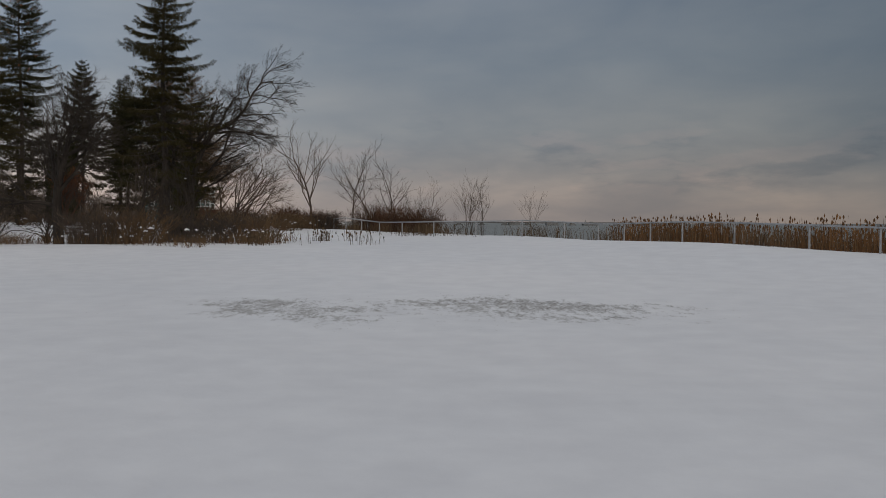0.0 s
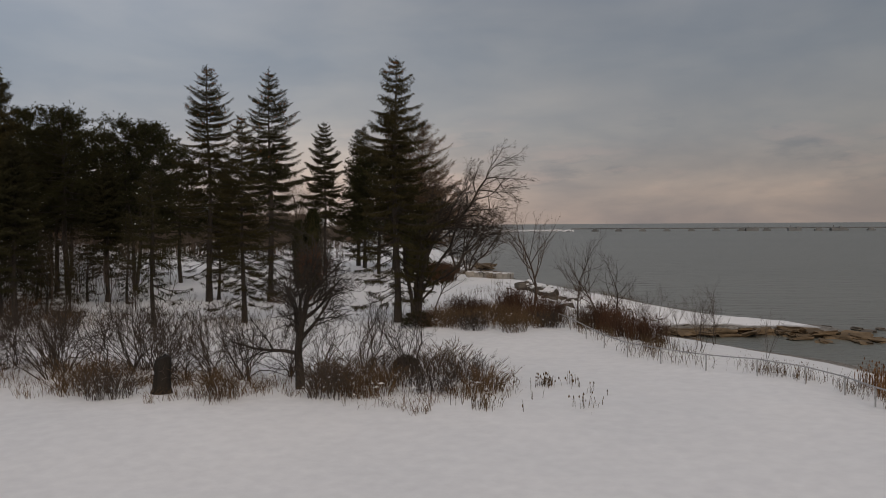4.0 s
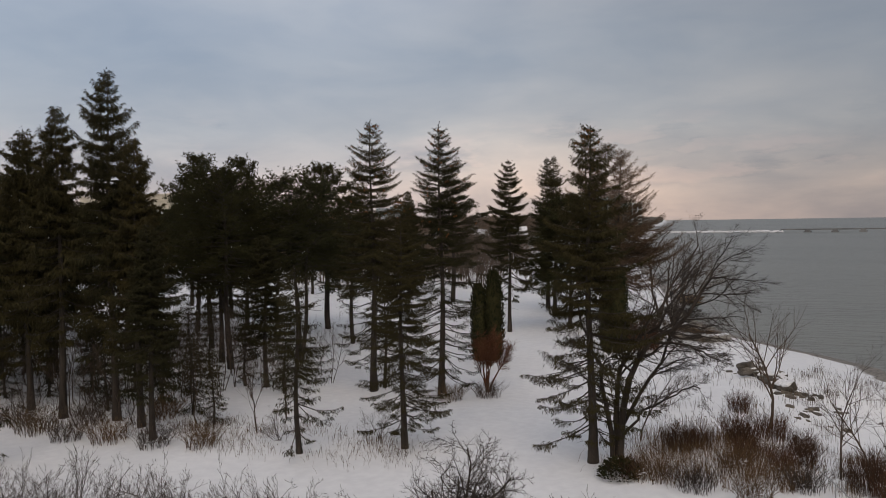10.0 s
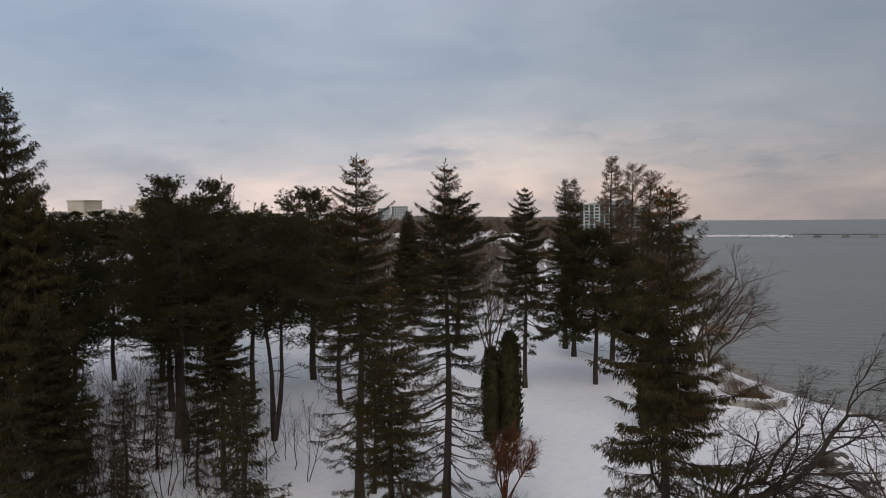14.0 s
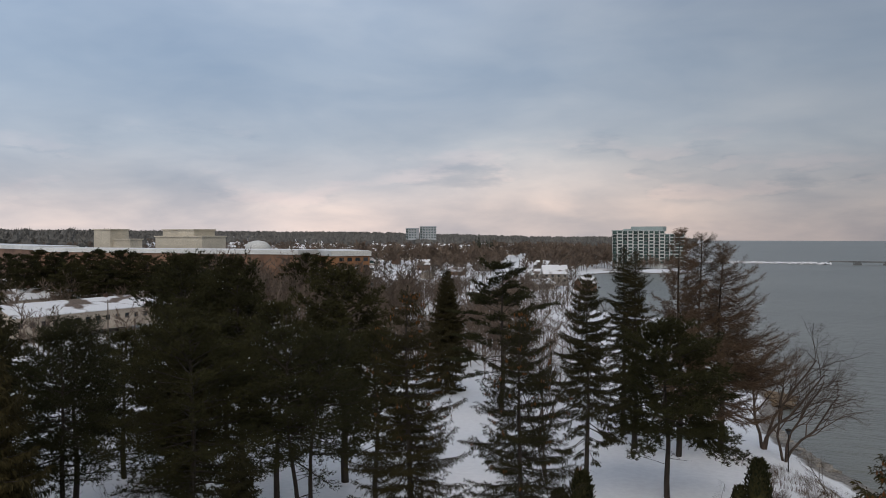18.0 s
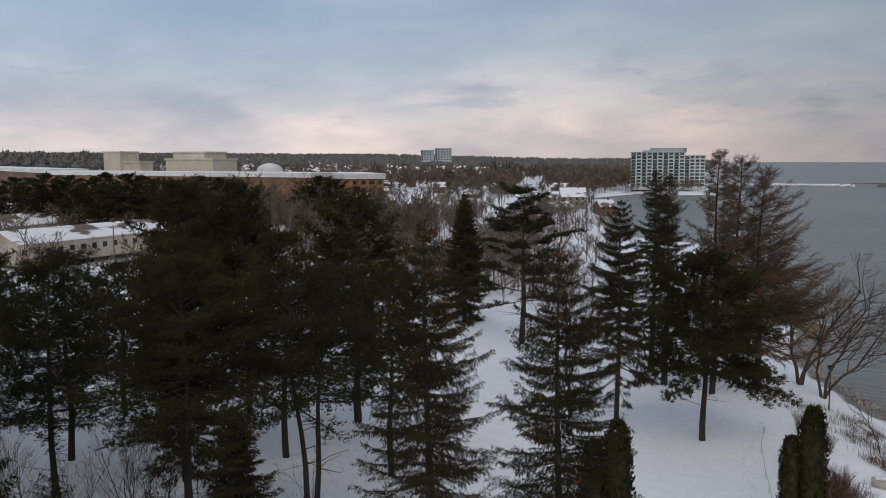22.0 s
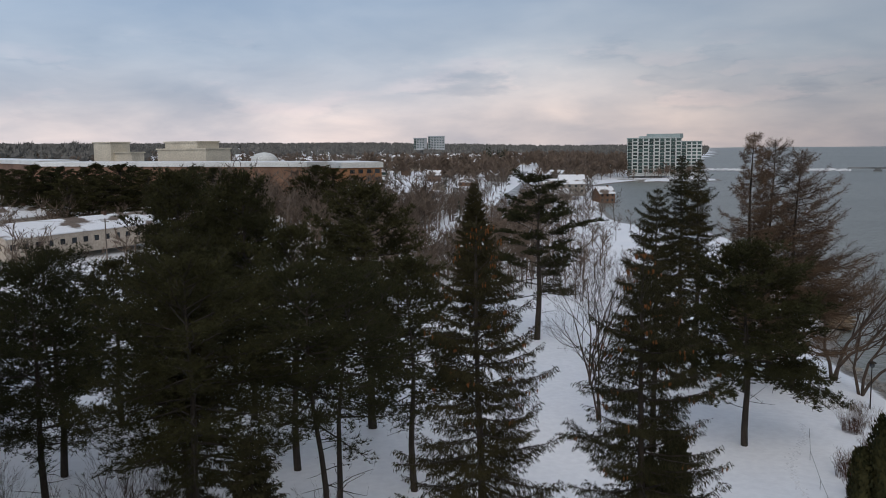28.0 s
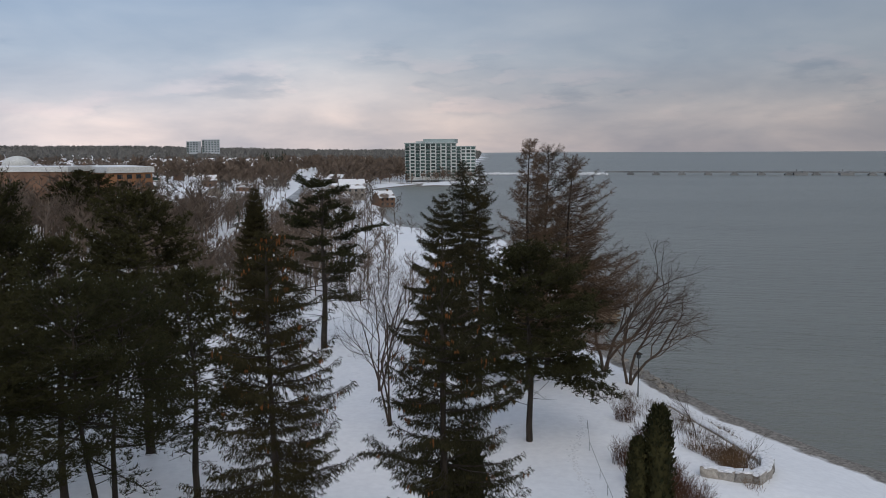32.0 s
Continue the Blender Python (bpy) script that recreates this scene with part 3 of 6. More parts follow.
def make_spruce(seed, H, R, z0, cones=0, dense=1.0, ragged=0.25, size=1.0, taper=0.6, bare=0.35, step=0.66, lean=0.0, low=0.6):
    """Norway spruce: straight trunk, whorls of limbs that sag outwards, side twigs with hanging sprays."""
    rnd, rng = random.Random(seed), np.random.default_rng(seed)
    trunk, limbs, crown, snow, spots = Geo(), Geo(), Geo(), Geo(), []
    bow = [Vector((0.12 * math.sin(i * 0.9 + seed) + lean * (i / 9) ** 2, 0.12 * math.cos(i * 0.7), -0.5 + (H + 0.4) * i / 9)) for i in range(10)]
    r0 = H * 0.0125 + 0.05
    trunk.tube(bow, [r0 * (1.3 if i == 0 else 1) * (1 - i / 9.3) + 0.012 for i in range(10)], 8)
    for k in range(8):      # dead snags below the crown
        z, az = z0 * rnd.uniform(0.4, 1.0), rnd.uniform(0, 6.283)
        o = Vector((math.cos(az), math.sin(az), rnd.uniform(-.35, .05)))
        b = Vector((0, 0, z))
        limbs.tube([b, b + o * R * .16, b + o * R * rnd.uniform(.22, .4) + Vector((0, 0, -.15))], [0.022, 0.014, 0.005], 3)
    z, big = z0, rnd.uniform(0, 6.283)
    while z < H - 0.25:
        u = (z - z0) / (H - z0)
        n = rnd.randint(5, 7) if u < 0.85 else 5
        for k in range(n):
            az = 6.283 * k / n + big + rnd.uniform(-0.5, 0.5)
            ln = R * (0.72 + 0.28 * min(1, u * 3)) * min((1 - u) ** taper, 2.9 * (1 - u)) * rnd.uniform(1 - 1.6 * ragged, 1 + ragged) + 0.18
            if u < 0.3 and rnd.random() < 0.18:
                ln *= 0.55
            el = -0.26 + 0.80 * u ** 1.5 + rnd.uniform(-0.13, 0.13)
            out = np.array((math.cos(az), math.sin(az), 0.0))
            side = np.array((-out[1], out[0], 0.0))
            bend, sag, lift = rnd.gauss(0, 0.10), rnd.uniform(0.04, 0.16) * (1 - 0.7 * u), rnd.uniform(0.02, 0.14)
            zz = z + rnd.uniform(-0.24, 0.24) * (1 if u < 0.85 else 0.5)
            s = np.linspace(0, 1, 6)[:, None]
            bp = np.array((lean * max(0, zz / H) ** 2, 0, zz)) + out * (ln * s * math.cos(el)) + side * (bend * ln * s * s) + np.array((0, 0, 1.0)) * (ln * (math.sin(el) * s - sag * np.sin(s * 2.6) + lift * s ** 4))
            th = 0.022 + 0.010 * ln * (1 - 0.5 * u)
            limbs.tube([Vector(bp[0]), Vector(bp[2]), Vector(bp[4]), Vector(bp[5])], [th, th * 0.7, th * 0.35, 0.006], 3)
            # side twigs, alternately to both sides, in one plane with the limb
            open_to = bare * max(0.0, 1 - u * 2.2) + 0.06
            m = max(4, int(ln * 7.5 * dense ** 0.5))
            ss = open_to + (1 - open_to) * (np.arange(m) + rng.random(m)) / m
            B, T = along_line(bp, np.minimum(ss, 0.999))
            sgn = np.where(np.arange(m) % 2, 1.0, -1.0)[:, None]
            TD = unit_rows(T * rng.uniform(0.45, 0.9, (m, 1)) + sgn * side * rng.uniform(0.5, 1.0, (m, 1)) + np.array((0, 0, -1.0)) * rng.uniform(0.0, 0.40, (m, 1)) * (1 - 0.8 * u))
            TL = (0.36 * ln * (1.08 - ss) + 0.16) * rng.uniform(0.6, 1.25, m)
            for b, d, l in zip(B, TD, TL):
                e = b + d * l
                w = side * 0.008
                limbs.add([(b - w).tolist(), (b + w).tolist(), e.tolist()], [(0, 1, 2)])
            # sprays on the twigs, thicker towards the tip of the tree
            q = np.maximum(3, (TL * 21 * dense / size * (low + (1.32 - low) * smooth01(0.22, 0.58, u))).astype(int))
            j = np.repeat(np.arange(m), q)
            f = rng.uniform(0.08, 1.03, (len(j), 1))
            P = B[j] + TD[j] * TL[j][:, None] * f + rng.normal(0, 0.035, (len(j), 3))
            D = TD[j] * rng.uniform(0.3, 1.0, (len(j), 1)) + rng.normal(0, 0.40, (len(j), 3)) * (1, 1, 0.5) + np.array((0, 0, -1.0)) * rng.uniform(0.0, 1.3, (len(j), 1)) * (1 - 0.45 * u)
            sprays(crown, P, D, rng.uniform(0.12, 0.28, len(j)) * size, rng.uniform(0.030, 0.055, len(j)) * size, 0.5, rng)
            # and along the limb itself
            c = max(3, int(ln * 9 * dense / size * (0.4 + 0.6 * smooth01(0.2, 0.5, u) if low < 0.5 else 1)))
            sl = np.minimum(0.999, open_to * 0.8 + (1 - open_to * 0.8) * rng.random(c))
            P, T = along_line(bp, sl)
            sprays(crown, P, T * rng.uniform(0.4, 1, (c, 1)) + rng.normal(0, 0.5, (c, 3)) + np.array((0, 0, -0.25)), rng.uniform(0.14, 0.34, c) * size, rng.uniform(0.04, 0.08, c) * size, 0.4, rng)
            if rnd.random() < 0.10:
                P, _ = along_line(bp, np.array((rnd.uniform(.5, .9),)))
                sprays(snow, P + (0, 0, 0.06), out[None] + rng.normal(0, .3, (1, 3)), np.array((rnd.uniform(.12, .3),)), np.array((0.12,)), 0.2, rng)
            if cones and u > 0.5 and rnd.random() < u - 0.1:
                at_s = rnd.uniform(.6, .95)
                for c in range(rnd.randint(2, 6)):
                    p, _ = along_line(bp, np.array((min(0.99, at_s + rnd.gauss(0, .04)),)))
                    spots.append((Vector(p[0]) + Vector((rnd.gauss(0, .12), rnd.gauss(0, .12), -0.05)), rnd.uniform(0, 6.283), rnd.randint(0, 3)))
        z += step * (1.15 - 0.45 * u) * rnd.uniform(0.7, 1.3)
        big += 2.4
    for k in range(9):
        p = np.array([(lean, 0, H - 1.3 + 0.16 * k)])
        sprays(crown, p, np.array([(math.cos(k * 2.4) * 0.7, math.sin(k * 2.4) * 0.7, 0.8)]), np.array((0.34,)), np.array((0.09,)), 0.0, rng)
    out = dict(trunk=(trunk.mesh("trunk", M_BARK, True), ""), branchwork=(limbs.mesh("branchwork", M_BARK), ""), crown=(crown.mesh("crown", M_SPRUCE), ""),
               snow=(snow.mesh("snow", M_SNOWCAP), "dabs of snow"))
    if cones:
        spots = spots[::-1]      # the topmost bear most
        out["cone"] = (spots[:cones], "hanging orange-brown cone")
    return out


def make_pine(seed, H, R, z0, stems=1, dense=1.0, w=0.018, size=0.30, needles=9, gap=0.42, layered=False, sweeps=(), flat=0.0, spread_out=0.10):
    """Pine: bare lower trunk, crooked limbs that fork, needle tufts on the outer twigs, a rounded crown with gaps."""
    rnd, rng = random.Random(seed), np.random.default_rng(seed)
    trunks, limbs, crown, snow = [], Geo(), Geo(), Geo()

    def bough(base, az, ln, el, sag, th, thick=1.0):
        out = np.array((math.cos(az), math.sin(az), 0.0))
        side = np.array((-out[1], out[0], 0.0))
        s = np.linspace(0, 1, 6)[:, None]
        jig = np.cumsum(rng.normal(0, 0.035 * ln, (6, 3)), 0) * s
        bp = base + out * (ln * s * math.cos(el)) + np.array((0, 0, 1.0)) * (ln * (math.sin(el) * s - sag * s * s + 0.10 * s ** 4)) + jig
        limbs.tube([Vector(p) for p in bp], [th * (1 - 0.8 * q / 5) + 0.008 for q in range(6)], 4)
        first = 0.22 if not layered else 0.36
        m = max(5, int((4 + ln * 2.5) * thick))
        ss = np.minimum(0.999, first + (1 - first) * (np.arange(m) + rng.random(m)) / m)
        B, T = along_line(bp, ss)
        sgn = np.where(np.arange(m) % 2, 1.0, -1.0)[:, None]
        vert = rng.normal(0.10, 0.34 if not layered else 0.10, (m, 1))
        TD = unit_rows(T * rng.uniform(0.5, 1.0, (m, 1)) + sgn * side * rng.uniform(0.3, 1.0, (m, 1)) + np.array((0, 0, 1.0)) * vert)
        TL = (0.31 * ln * (1.15 - ss) + 0.38) * rng.uniform(0.65, 1.25, m)
        for b, d, l in zip(B, TD, TL):
            e = b + d * l + np.array((0, 0, 0.06 * l))
            limbs.tube([Vector(b), Vector(e)], [0.018, 0.007], 3)
        q = np.maximum(4, (TL * 17 * dense).astype(int))
        j = np.repeat(np.arange(m), q)
        f = 0.25 + 0.82 * rng.random((len(j), 1)) ** 0.55
        puff = np.array((0.24, 0.24, 0.20 if not layered else 0.08))
        P = B[j] + TD[j] * TL[j][:, None] * f + rng.normal(0, 1, (len(j), 3)) * puff * (0.5 + f * 0.7)
        needle_burst(crown, P, TD[j] * 0.55 + np.array((0, 0, 0.55)), size, w, needles, rng)
        if rnd.random() < 0.15:
            i = rng.integers(0, len(P), rnd.randint(2, 6))
            for p in P[i]:
                a, q0 = rnd.uniform(0.035, 0.11), Vector(p) + Vector((0, 0, 0.16))
                snow.add([q0 + Vector((-a, -a * .5, -.03)), q0 + Vector((a, -a * .6, 0.0)), q0 + Vector((a * .9, a * .5, -0.04)), q0 + Vector((-a * .8, a * .6, -.02)), q0 + Vector((0, 0, .05))],
                         [(0, 1, 4), (1, 2, 4), (2, 3, 4), (3, 0, 4)])

    for st in range(stems):
        trunk = Geo()
        trunks.append(trunk)
        lean = Vector((rnd.uniform(-0.03, 0.03), rnd.uniform(-0.03, 0.03), 0)) if stems == 1 else Vector((math.cos(st * 3.0 + seed) * spread_out, math.sin(st * 3.0 + seed) * spread_out, 0))
        hh = H * (1 if st == 0 else rnd.uniform(0.86, 0.97))
        pts = [lean * (hh * i / 9) + Vector((0.16 * math.sin(i * 1.1 + seed + st), 0.16 * math.cos(i * 0.9 + seed), -0.5 + (hh + 0.2) * i / 9)) for i in range(10)]
        r0 = H * (0.0135 if stems == 1 else 0.0105) + 0.05
        trunk.tube(pts, [r0 * (1 - i / 9.6) + 0.02 for i in range(10)], 8)
        tp = np.array([tuple(p) for p in pts])

        def on_trunk(z):
            return along_line(tp, np.array((min(0.999, (z + .5) / (hh + .2)),)))[0][0]

        for k in range(9):      # dead crooked branches under the crown
            az, b = rnd.uniform(0, 6.283), Vector(on_trunk(z0 * rnd.uniform(0.5, 1.05)))
            o = Vector((math.cos(az), math.sin(az), rnd.uniform(-.3, .45)))
            m = b + o * R * 0.15 + Vector((rnd.gauss(0, .15), rnd.gauss(0, .15), .1))
            e = m + o * R * rnd.uniform(.08, .28) + Vector((rnd.gauss(0, .3), rnd.gauss(0, .3), rnd.uniform(-.3, .3)))
            limbs.tube([b, m, e, e + Vector((rnd.gauss(0, .4), rnd.gauss(0, .4), rnd.gauss(0, .3)))], [0.04, 0.026, 0.016, 0.006], 3)
        z, az = z0, rnd.uniform(0, 6.283)
        while z < hh - 0.3:
            u = (z - z0) / (hh - z0)
            if layered:
                prof = (1 - u) ** 0.35 * (0.80 + 0.2 * math.sin(u * 17 + seed)) + 0.06
            else:
                prof = (0.70 + 0.30 * min(1, u * 3.5)) * (1 - u ** (2.0 + flat)) ** 0.62 + 0.06
            for k in range(2):
                az += 2.4 + rnd.uniform(-0.5, 0.5)
                ln = R * prof * rnd.uniform(0.68, 1.12) / (1 if stems == 1 else 1.2) + 0.3
                if layered:
                    el, sag = -0.02 + 0.45 * u + rnd.uniform(-0.2, 0.26), rnd.uniform(-0.05, 0.1)
                else:
                    el, sag = -0.12 + 0.95 * u * u + rnd.uniform(-0.2, 0.2), rnd.uniform(0.0, 0.14) * (1 - u)
                bough(on_trunk(z), az, ln, el, sag, 0.075 * (1 - u * 0.6) + 0.012, 0.75 if u < 0.15 else 1.0)
            z += gap * rnd.uniform(0.7, 1.3) * (1.0 if not layered else 1.6)
        for k in range(5):
            bough(on_trunk(hh - 0.5), k * 1.26, 0.12 * R + 0.4, 0.9, 0.0, 0.02)
    for az, ln, z, drop in sweeps:
        bough(np.array((0, 0, z)), az, ln, -0.05, drop / ln, 0.10, 1.0)
    out = dict(branchwork=(limbs.mesh("branchwork", M_BARK), ""), crown=(crown.mesh("crown", M_PINE), ""), snow=(snow.mesh("snow", M_SNOWCAP), "dabs of snow"))
    for k, t in enumerate(trunks):
        out["trunk" if not k else "trunk.%03d" % k] = (t.mesh("trunk", M_BARK, True), "")
    return out


def grow(g, p, d, length, rad, level, maxlevel, rnd, opt, fine):
    """One limb with its side branches, down to twigs."""
    steps = 6 if level == 0 else (5 if level < 2 else (3 if level < maxlevel else 2))
    pts, q, dd = [p], p, d.normalized()
    for i in range(steps):
        dd = (dd + Vector((rnd.gauss(0, opt["crook"]), rnd.gauss(0, opt["crook"]), rnd.gauss(0, opt["crook"]) + opt["lift"] * (1 if level else 0.3))) + opt["wind"] * (0.02 + 0.03 * level)).normalized()
        q = q + dd * (length / steps)
        pts.append(q)
    tip = 0.35 if level < maxlevel else 0.25
    rr = [max(0.006, rad * (1 - (1 - tip) * i / steps)) for i in range(steps + 1)]
    if level == maxlevel and level > 1:
        sd = dd.cross(Vector((rnd.gauss(0, 1), rnd.gauss(0, 1), rnd.gauss(0, 1)))).normalized() * rr[0]
        fine.add([pts[0] - sd, pts[0] + sd, pts[1] + sd * 0.7, pts[1] - sd * 0.7, pts[2]], [(0, 1, 2, 3), (3, 2, 4)])
        return
    (g if level < opt["split"] else fine).tube(pts, rr, opt["sides"][level])
    if level >= maxlevel:
        return
    n = opt["kids"][level]
    for k in range(n):
        s = opt["from"][level] + (1 - opt["from"][level]) * (k + rnd.random()) / n
        i = min(steps - 1, int(s * steps))
        b = pts[i].lerp(pts[i + 1], s * steps - i)
        ax = (pts[i + 1] - pts[i]).normalized()
        perp = ax.cross(Vector((rnd.gauss(0, 1), rnd.gauss(0, 1), rnd.gauss(0, 1)))).normalized()
        nd = rot_about(ax, perp, rnd.uniform(*opt["angle"]))
        ll = length * opt["ratio"][level] * rnd.uniform(0.7, 1.2) * (1.15 - 0.5 * s)
        grow(g, b, nd, ll, max(0.007, rr[i] * opt["thin"]), level + 1, maxlevel, rnd, opt, fine)


BARE = dict(crook=0.10, lift=0.07, wind=Vector((0, 0, 0)), split=2, kids=(7, 6, 6, 5), angle=(0.45, 0.95), ratio=(0.62, 0.55, 0.5, 0.5), thin=0.55)
BARE["sides"] = (7, 5, 3, 3, 3, 3)
BARE["from"] = (0.3, 0.25, 0.2, 0.2)


def make_bare(seed, H, rad, levels=4, mat=None, stems=1, spreadout=0.25, lean=None, joined=False, **over):
    """Leafless tree or tall shrub: a trunk for each stem, and the branchwork."""
    rnd = random.Random(seed)
    opt = {**BARE, **over}
    opt["split"] = 1
    m = mat or M_TWIG
    twigs, trunks, trunk = Geo(), [], Geo()
    for s in range(stems):
        az = 6.283 * s / stems + rnd.uniform(-0.5, 0.5)
        d = Vector((math.cos(az) * spreadout, math.sin(az) * spreadout, 1)) if stems > 1 else Vector((0, 0, 1))
        if lean is not None:
            d = d + Vector(lean) * rnd.uniform(0.5, 1.4)
        if not joined:
            trunk = Geo()
            trunks.append(trunk)
        grow(trunk, Vector((math.cos(az), math.sin(az), 0)) * (rad * 0.8 if stems > 1 else 0) + Vector((0, 0, -0.3)), d,
             H * rnd.uniform(0.66, 0.80), rad * (1 if stems == 1 else 0.75), 0, levels, rnd, opt, twigs)
    out = {"branchwork": (twigs.mesh("branchwork", m), "")}
    if joined:
        out["stemwork"] = (trunk.mesh("stemwork", m, True), "")
    for k, t in enumerate(trunks):
        out["trunk" if not k else "trunk.%03d" % k] = (t.mesh("trunk", m, True), "")
    return out


def make_larch(seed, H, R, z0, sweep=0.0, twig=1.0):
    """Leafless larch: straight trunk, long limbs that sag and lift at the ends, brown haze of fine twigs."""
    rnd, rng = random.Random(seed), np.random.default_rng(seed)
    trunk, limbs, twigs = Geo(), Geo(), Geo()
    pts = [Vector((0.25 * math.sin(i * 0.8 + seed), 0.25 * math.cos(i), -0.5 + (H + 0.4) * i / 9)) for i in range(10)]
    trunk.tube(pts, [(H * 0.012 + 0.05) * (1 - i / 9.4) + 0.015 for i in range(10)], 8)
    z = z0
    while z < H - 0.2:
        u = (z - z0) / (H - z0)
        for k in range(rnd.randint(3, 5)):
            az = rnd.uniform(0, 6.283)
            ln = R * min((1 - u) ** 0.75, 2.2 * (1 - u)) * rnd.uniform(0.5, 1.15) * (0.7 + 0.3 * min(1, u * 4)) * (1 + sweep * math.cos(az)) + 0.3
            out = np.array((math.cos(az), math.sin(az), 0.0))
            side = np.array((-out[1], out[0], 0.0))
            el = -0.08 + 0.55 * u + rnd.uniform(-.12, .12)
            s = np.linspace(0, 1, 7)[:, None]
            bp = np.array((0, 0, z)) + out * (ln * s) + np.array((0, 0, 1.0)) * (ln * (math.sin(el) * s - 0.14 * np.sin(s * 3.0) * (1 - u) + 0.16 * s ** 3)) + np.cumsum(rng.normal(0, 0.022 * ln, (7, 3)), 0) * s
            th = 0.016 + 0.011 * ln * (1 - 0.4 * u)
            limbs.tube([Vector(p) for p in bp], [th * (1 - q / 6.6) + 0.006 for q in range(7)], 3)
            m = int((5 + ln * 6.0))
            ss = np.minimum(0.999, 0.15 + 0.85 * (np.arange(m) + rng.random(m)) / m)
            B, T = along_line(bp, ss)
            sgn = np.where(np.arange(m) % 2, 1.0, -1.0)[:, None]
            TD = unit_rows(T * rng.uniform(0.5, 1, (m, 1)) + sgn * side * rng.uniform(0.2, 0.9, (m, 1)) + np.array((0, 0, 1.0)) * rng.normal(0.0, 0.35, (m, 1)))
            TL = (0.24 * ln * (1.15 - ss) + 0.3) * rng.uniform(0.6, 1.3, m)
            sprays(twigs, B, TD, TL, np.full(m, 0.055), 0.2, rng)
            q = np.maximum(3, (TL * 11 * twig).astype(int))
            j = np.repeat(np.arange(m), q)
            P = B[j] + TD[j] * TL[j][:, None] * rng.uniform(0.1, 0.95, (len(j), 1))
            sprays(twigs, P, TD[j] * 0.6 + rng.normal(0, .6, (len(j), 3)), rng.uniform(0.2, 0.6, len(j)), np.full(len(j), 0.044), 0.2, rng)
        z += rnd.uniform(0.42, 0.75)
    return dict(trunk=(trunk.mesh("trunk", M_BARK, True), ""), branchwork=(limbs.mesh("branchwork", M_LARCH), ""), twigwork=(twigs.mesh("twigwork", M_LARCH), ""))


def make_maple(seed, mains):
    """Leafless spreading tree whose main limbs follow given lines, each with branches and twigs."""
    rnd = random.Random(seed)
    twigs, trunks = Geo(), []
    opt = {**BARE, "crook": 0.22, "lift": 0.0, "wind": Vector((1.6, 0, -0.1)), "split": 1, "kids": (0, 8, 7, 6), "angle": (0.4, 1.05), "ratio": (0.5, 0.52, 0.5, 0.5)}
    for line, rad, n in mains:
        g = Geo()
        trunks.append(g)
        pts = []
        ctrl = np.array(line, float)
        for s in np.linspace(0, 0.999, 10):
            p = along_line(ctrl, np.array((s,)))[0][0]
            pts.append(Vector(p) + Vector((rnd.gauss(0, .16), rnd.gauss(0, .16), rnd.gauss(0, .10))) * (s > 0.05))
        rr = [rad * (1 - 0.85 * i / 9) + 0.02 for i in range(10)]
        g.tube(pts, rr, 8)
        total = sum((b - a).length for a, b in zip(pts, pts[1:]))
        for k in range(n):
            s = 0.25 + 0.75 * (k + rnd.random()) / n
            i = min(8, int(s * 9))
            b = pts[i].lerp(pts[i + 1], s * 9 - i)
            ax = (pts[i + 1] - pts[i]).normalized()
            perp = ax.cross(Vector((rnd.gauss(0, 1), rnd.gauss(0, 1), rnd.gauss(0, 1)))).normalized()
            grow(g, b, rot_about(ax, perp, rnd.uniform(0.35, 0.9)), total * rnd.uniform(0.20, 0.34) * (1.2 - 0.6 * s), max(0.02, rr[i] * 0.5), 1, 4, rnd, opt, twigs)
    out = {"branchwork": (twigs.mesh("branchwork", M_BARK), "")}
    for k, t in enumerate(trunks):
        out["trunk" if not k else "trunk.%03d" % k] = (t.mesh("trunk", M_BARK, True), "")
    return out


def make_thuja(seed, H, R):
    rnd = random.Random(seed)
    trunk, core, crown = Geo(), Geo(), Geo()
    trunk.tube([Vector((0, 0, -0.4)), Vector((0, 0, H * 0.5)), Vector((0, 0, H * 0.92))], [0.16, 0.1, 0.03], 6)
    prof_pts = [(0.0, 0.5), (0.12, 0.82), (0.5, 0.84), (0.78, 0.78), (0.92, 0.45), (0.98, 0.1)]
    core.tube([Vector((0, 0, 0.1 + u * (H - 0.3))) for u, _ in prof_pts], [R * q for _, q in prof_pts], 10)
    for k in range(int(1500 * H * R / 10)):
        u = rnd.random() ** 0.85
        prof = min(1, u * 4 + 0.62) * (1 - max(0, (u - 0.70) / 0.30) ** 2.2 * 0.75)
        az = rnd.uniform(0, 6.283)
        r = R * prof * rnd.uniform(0.62, 1.03) * (1 + 0.08 * math.sin(az * 3 + u * 9))
        p = Vector((math.cos(az) * r, math.sin(az) * r, 0.1 + u * (H - 0.35)))
        d = (Vector((math.cos(az), math.sin(az), 0)) * rnd.uniform(0.2, 0.8) + Vector((rnd.gauss(0, .25), rnd.gauss(0, .25), 1.1))).normalized()
        frond(crown, p, d, rnd.uniform(0.3, 0.6), rnd.uniform(0.16, 0.30), rnd, 0.1)
    return dict(trunk=(trunk.mesh("trunk", M_BARK), ""), inner_crown=(core.mesh("inner_crown", M_THUJA, True), ""), crown=(crown.mesh("crown", M_THUJA), ""))


